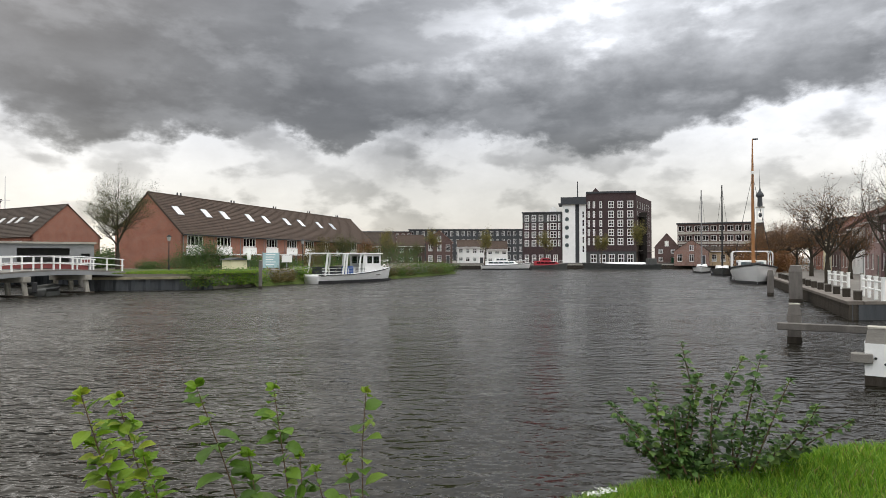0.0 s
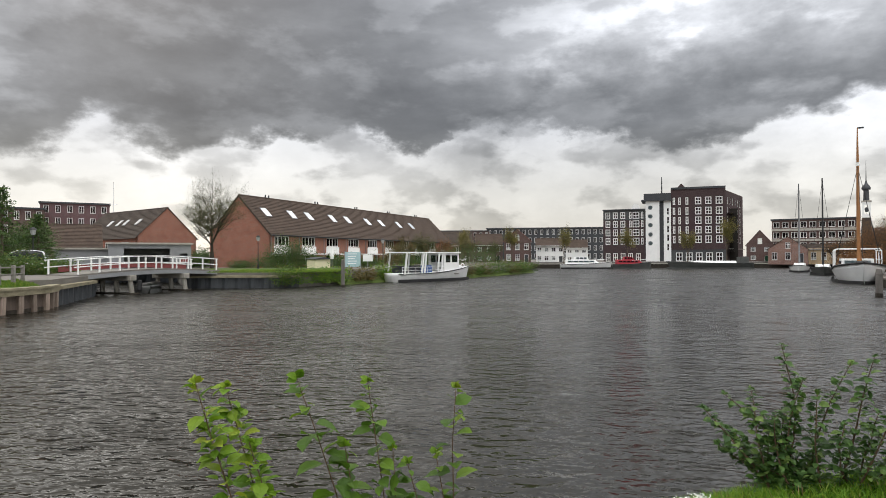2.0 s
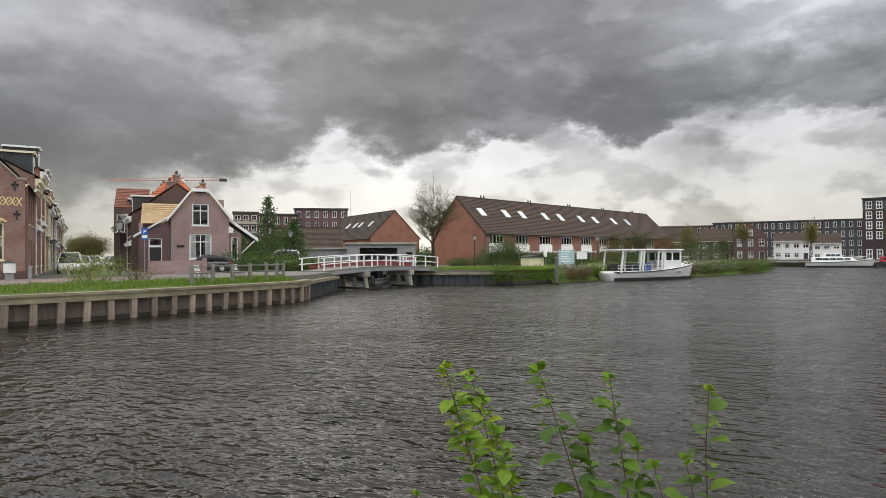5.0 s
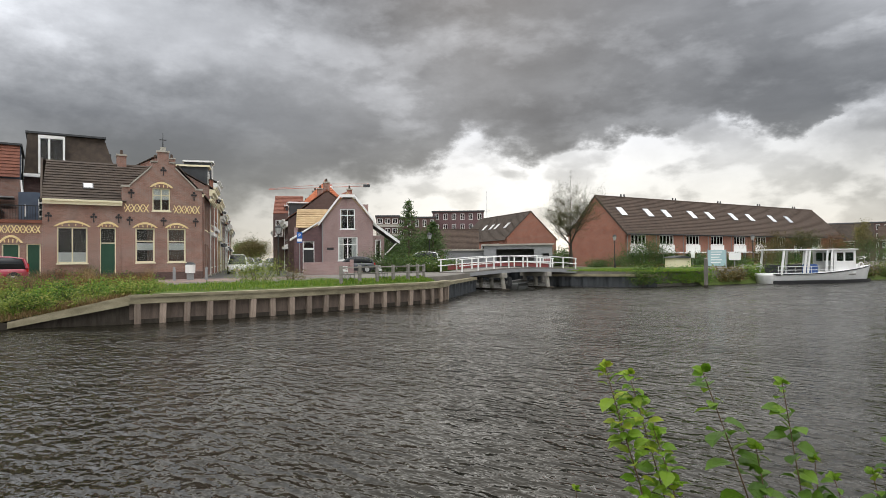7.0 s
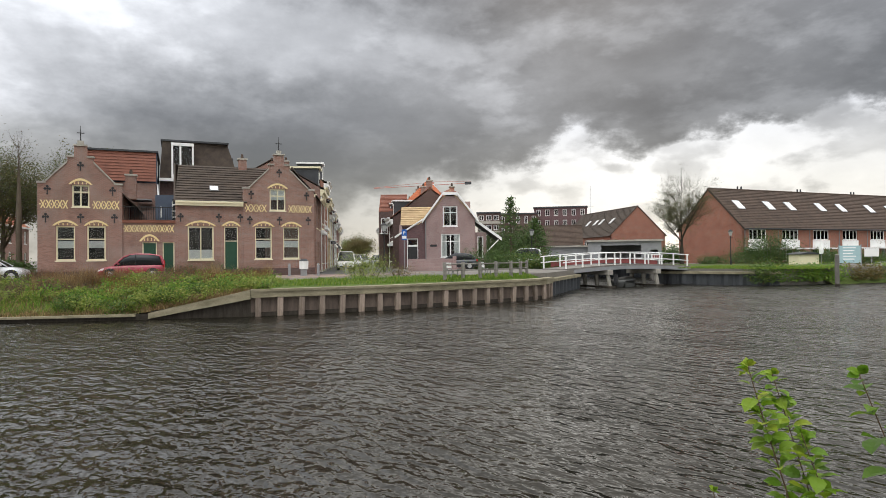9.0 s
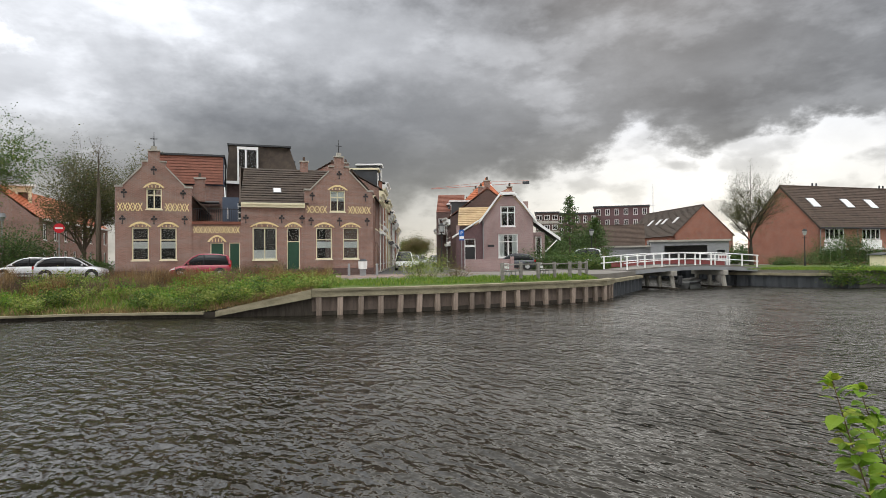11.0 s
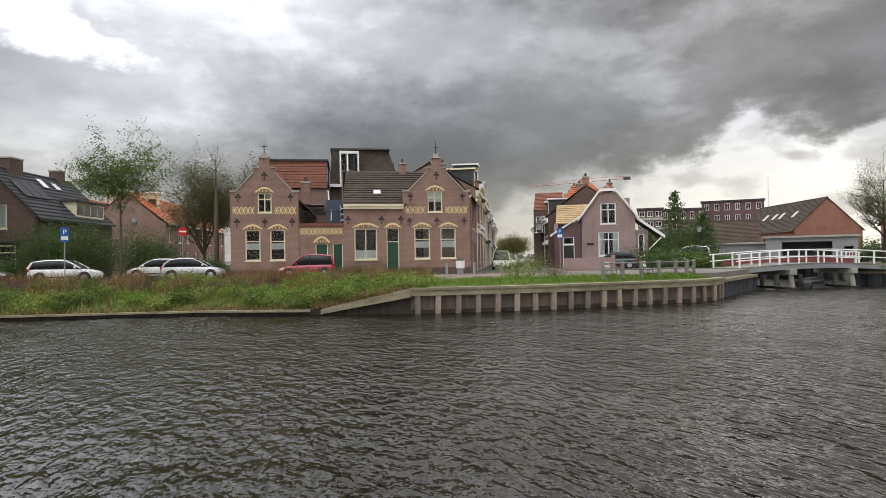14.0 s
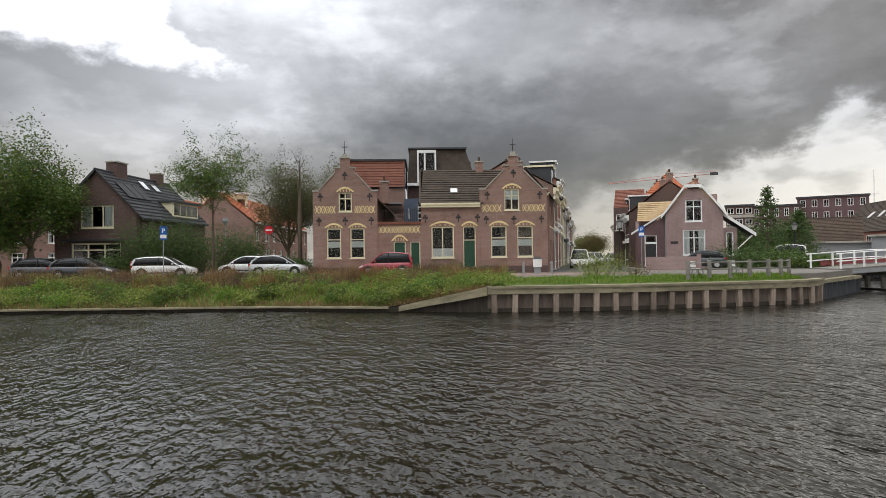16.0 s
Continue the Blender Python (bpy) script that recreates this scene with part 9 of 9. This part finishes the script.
spots = []
for k in range(9000):
    s, t = rng_.random(), rng_.random()
    kk = s * (len(QUAY_A) - 1)
    i = min(int(kk), len(QUAY_A) - 2)
    p = Vector(QUAY_A[i]).lerp(Vector(QUAY_A[i + 1]), kk - i).lerp(Vector(QUAY_B[i]).lerp(Vector(QUAY_B[i + 1]), kk - i), 0.18 + 0.8 * t)
    spots.append((p.x, p.y, 1.32 + 0.3 * (0.18 + 0.8 * t)))
blades("quay_grass", spots, "grass", "short green grass behind the quay beam", 0.06, 0.2, 0.014, 0.8, 6, 0.9)
spots = [(rng_.uniform(-29.5, -17.5), rng_.uniform(52.5, 62), ROWZ + 0.02) for k in range(9000)]
spots = [p for p in spots if p[1] > 53.2 + (p[0] + 21) * 0.3 and p[0] < -17.6 - (p[1] - 57) * 0.0]
blades("lawn_grass", spots, "grass", "lawn grass before the terrace", 0.04, 0.13, 0.03, 0.5, 7)

# the bank in the foreground
spots = []
while len(spots) < 60000:
    a, r = rng_.uniform(-42, 2), rng_.uniform(3.0, 8.0)
    x, y = polar(a, r)
    dd = inland(x, y)
    if dd > -0.9 and noise.noise((x * 5.0, y * 5.0, 2.0)) > rng_.uniform(-1.1, 0.1):
        spots.append((x, y, bank_z(x, y)))
blades("bank_grass", spots, "bank_blade", "fresh green grass on the near bank", 0.03, 0.1, 0.0038, 0.9, 8)
blades("bank_dry_grass", spots[::22], "dry_grass", "dry blades among the near grass", 0.04, 0.1, 0.003, 0.9, 9)


def leaf_blade(mb, p, d, up, size, rng):
    """A broad pointed leaf, folded on its midrib."""
    d = d.normalized()
    s = d.cross(up).normalized()
    n = s.cross(d).normalized()
    i = len(mb.v)
    mb.v.append(tuple(p))
    for f, w, l in ((0.16, 0.25, 0.04), (0.4, 0.39, 0.05), (0.7, 0.29, 0.0)):
        c = p + d * size * f + n * size * l
        mb.v += [tuple(c + s * size * w + n * size * 0.07), tuple(c), tuple(c - s * size * w + n * size * 0.07)]
    mb.v.append(tuple(p + d * size - n * size * 0.12))
    mb.f += [(i, i + 1, i + 2), (i, i + 2, i + 3)]
    for j in (i + 1, i + 4):
        mb.f += [(j, j + 3, j + 4, j + 1), (j + 1, j + 4, j + 5, j + 2)]
    mb.f += [(i + 7, i + 10, i + 8), (i + 8, i + 10, i + 9)]


def sapling(stems, label, leaf, seed, size=0.07, step=0.045, name="sapling", twig=0.004, start=0.15, mass=0, below=1.0, tip_leaf="leaf_shoot"):
    """Upright stems with alternate leaves; stems: (foot, tip)."""
    rng = random.Random(seed)
    f0 = stems[0][0]
    lv = MB()
    t = thing(name, pose(*f0), label, "plant")
    for foot, tip in stems:
        a, b = Vector(foot) - Vector(f0), Vector(tip) - Vector(f0)
        L = (b - a).length
        bend = Vector((rng.uniform(-0.06, 0.06), rng.uniform(-0.05, 0.05), 0))
        pts = [a.lerp(b, k / 6) + bend * math.sin(math.pi * k / 6) + Vector((rng.uniform(-1, 1), rng.uniform(-1, 1), 0)) * (0.009 if 0 < k < 6 else 0) for k in range(7)]
        stem = part("stem", MB().tube(pts, [twig * (1.3 - 0.9 * k / 6) for k in range(7)], 6), "stem", t)
        for k in range(mass):
            f = rng.uniform(start, 1.0) ** below
            i = min(int(f * 6), 5)
            d = Vector((rng.gauss(0, 1), rng.gauss(0, 1), rng.gauss(0.2, 0.6))).normalized()
            leaf_blade(lv, pts[i].lerp(pts[i + 1], f * 6 - i) + d * rng.uniform(0.0, 0.09) * (1.1 - f), d, Vector((rng.uniform(-0.6, 0.6), rng.uniform(-0.6, 0.6), 1)), size * rng.uniform(0.55, 1.0), rng)
        n = int(L * (1 - start) / step)
        for k in range(n):
            f = start + (1 - start) * (k + 0.5) / n
            i = min(int(f * 6), 5)
            p = pts[i].lerp(pts[i + 1], f * 6 - i)
            ang = k * 2.4 + rng.uniform(-0.4, 0.4)
            d = Vector((math.cos(ang), math.sin(ang), rng.uniform(-0.5, 0.5)))
            sz = size * rng.uniform(0.6, 1.25) * (0.55 if f > 0.92 else 1.0)
            lm_ = MB()
            leaf_blade(lm_, p + d.normalized() * 0.012, d, Vector((rng.uniform(-0.7, 0.7), rng.uniform(-0.7, 0.7), 1)), sz, rng)
            part("leaf", lm_, leaf, stem)
        for k in range(3 if tip_leaf is None else 7):
            ang = k * 2.1 + L * 9
            lm_ = MB()
            leaf_blade(lm_, pts[-1], Vector((math.cos(ang), math.sin(ang), rng.uniform(-0.2, 1.6))), Vector((math.cos(ang + 1.5) * 0.6, math.sin(ang + 1.5) * 0.6, 0.6)), size * rng.uniform(0.3, 0.55), rng)
            part("leaf", lm_, tip_leaf or leaf, stem)
    if mass:
        part("foliage", lv, leaf, t, kind="stuff")
    return t


M["stem"] = surf("brown_stem", (0.07, 0.04, 0.025), (0.12, 0.075, 0.04), 20.0, 0.7, 0.2)
sapling([((-0.86, 2.3, 1.1), (-1.19, 2.03, 2.46)), ((-0.83, 2.33, 1.1), (-1.19, 2.25, 2.40)), ((-0.8, 2.3, 1.1), (-1.08, 2.22, 2.2))], "young shoots with fresh yellow-green leaves", "leaf_shoot", 1, 0.068, 0.022, mass=75)
sapling([((-0.66, 2.36, 1.1), (-0.89, 2.22, 2.445)), ((-0.6, 2.38, 1.1), (-0.74, 2.34, 2.16))], "young shoot with broad green leaves", "leaf_sapling", 2, 0.098, 0.04, mass=16)
sapling([((-0.42, 2.4, 1.1), (-0.655, 2.37, 2.41)), ((-0.44, 2.36, 1.1), (-0.56, 2.4, 2.14))], "young shoot with green leaves", "leaf_sapling", 3, 0.076, 0.03, mass=34, below=1.4)
sapling([((-0.25, 2.44, 1.1), (-0.307, 2.415, 2.383)), ((-0.3, 2.42, 1.1), (-0.39, 2.42, 2.12)), ((-0.38, 2.43, 1.1), (-0.5, 2.4, 2.08))], "young shoots with broad green leaves", "leaf_sapling", 4, 0.08, 0.034, mass=24, below=1.4)
sapling([((-1.3, 2.1, 1.2), (-1.35, 2.08, 1.94))], "low green shoot on the bank", "leaf_bright", 5, 0.07, 0.07)

# leafy bush at the edge of the bank
rng_ = random.Random(21)
stems = []
for tip in ((1.67, 4.32, 2.31), (2.13, 4.11, 2.27), (2.02, 4.16, 2.22), (1.34, 4.43, 1.95), (1.86, 4.25, 2.02), (1.5, 4.4, 2.0), (2.28, 4.05, 2.1), (1.3, 4.5, 1.75), (1.62, 4.3, 1.85), (2.42, 3.98, 1.95), (2.2, 4.2, 1.9), (1.75, 4.2, 2.1), (1.42, 4.55, 1.68), (1.95, 4.1, 1.85), (1.55, 4.25, 1.7), (2.05, 4.3, 1.75), (1.28, 4.42, 1.62), (1.2, 4.45, 1.85), (1.72, 4.4, 1.9), (2.3, 4.15, 1.7), (1.4, 4.3, 1.55), (2.62, 3.95, 1.86), (1.6, 4.45, 1.8)):
    stems.append(((1.85 + rng_.uniform(-0.18, 0.18) + (tip[0] - 1.85) * 0.35, 4.26 + rng_.uniform(-0.1, 0.1), 1.38), tip))
sapling(stems, "leafy green bush at the edge of the bank", "leaf_bush", 22, 0.058, 0.0135, "bush", 0.006, 0.05, mass=62, below=1.8, tip_leaf=None)
fl = thing("white_flower", pose(0.98, 3.95, bank_z(0.98, 3.95)), "flat white wildflower heads in the grass", "flower")
part("stalk", MB().tube([(0, 0, -0.05), (0, 0, 0.1)], 0.003, 5), "stem", fl)
hd_ = MB()
for k in range(140):
    leaf_quad(hd_, Vector((rng_.gauss(0, 0.035) + 0.08 * (k % 2), rng_.gauss(0, 0.02) + 0.05 * (k % 2), 0.1 + rng_.uniform(-0.004, 0.004))), 0.016, rng_)
part("flower_head", hd_, "petal", fl, kind="stuff")


# planting that closes the gaps behind the trees
for k, (a, d, w, h) in enumerate(((31.6, 92, 5.0, 2.2), (30.4, 93, 5.0, 2.0), (29.2, 94, 5.0, 2.2), (-29.6, 96, 6.0, 2.6), (-28.9, 108, 6.0, 2.8), (-28.3, 126, 7.0, 3.0), (-27.2, 150, 7.0, 3.2), (-26.4, 160, 7.0, 2.6))):
    bush(*polar(a, d), 0.78 if a < 0 else ROWZ - 0.06, w, h, "dark hedge behind the trees", "leaf_dark" if a > 0 else "leaf_brown", 2200, 0.3, 400 + k, "hedge")
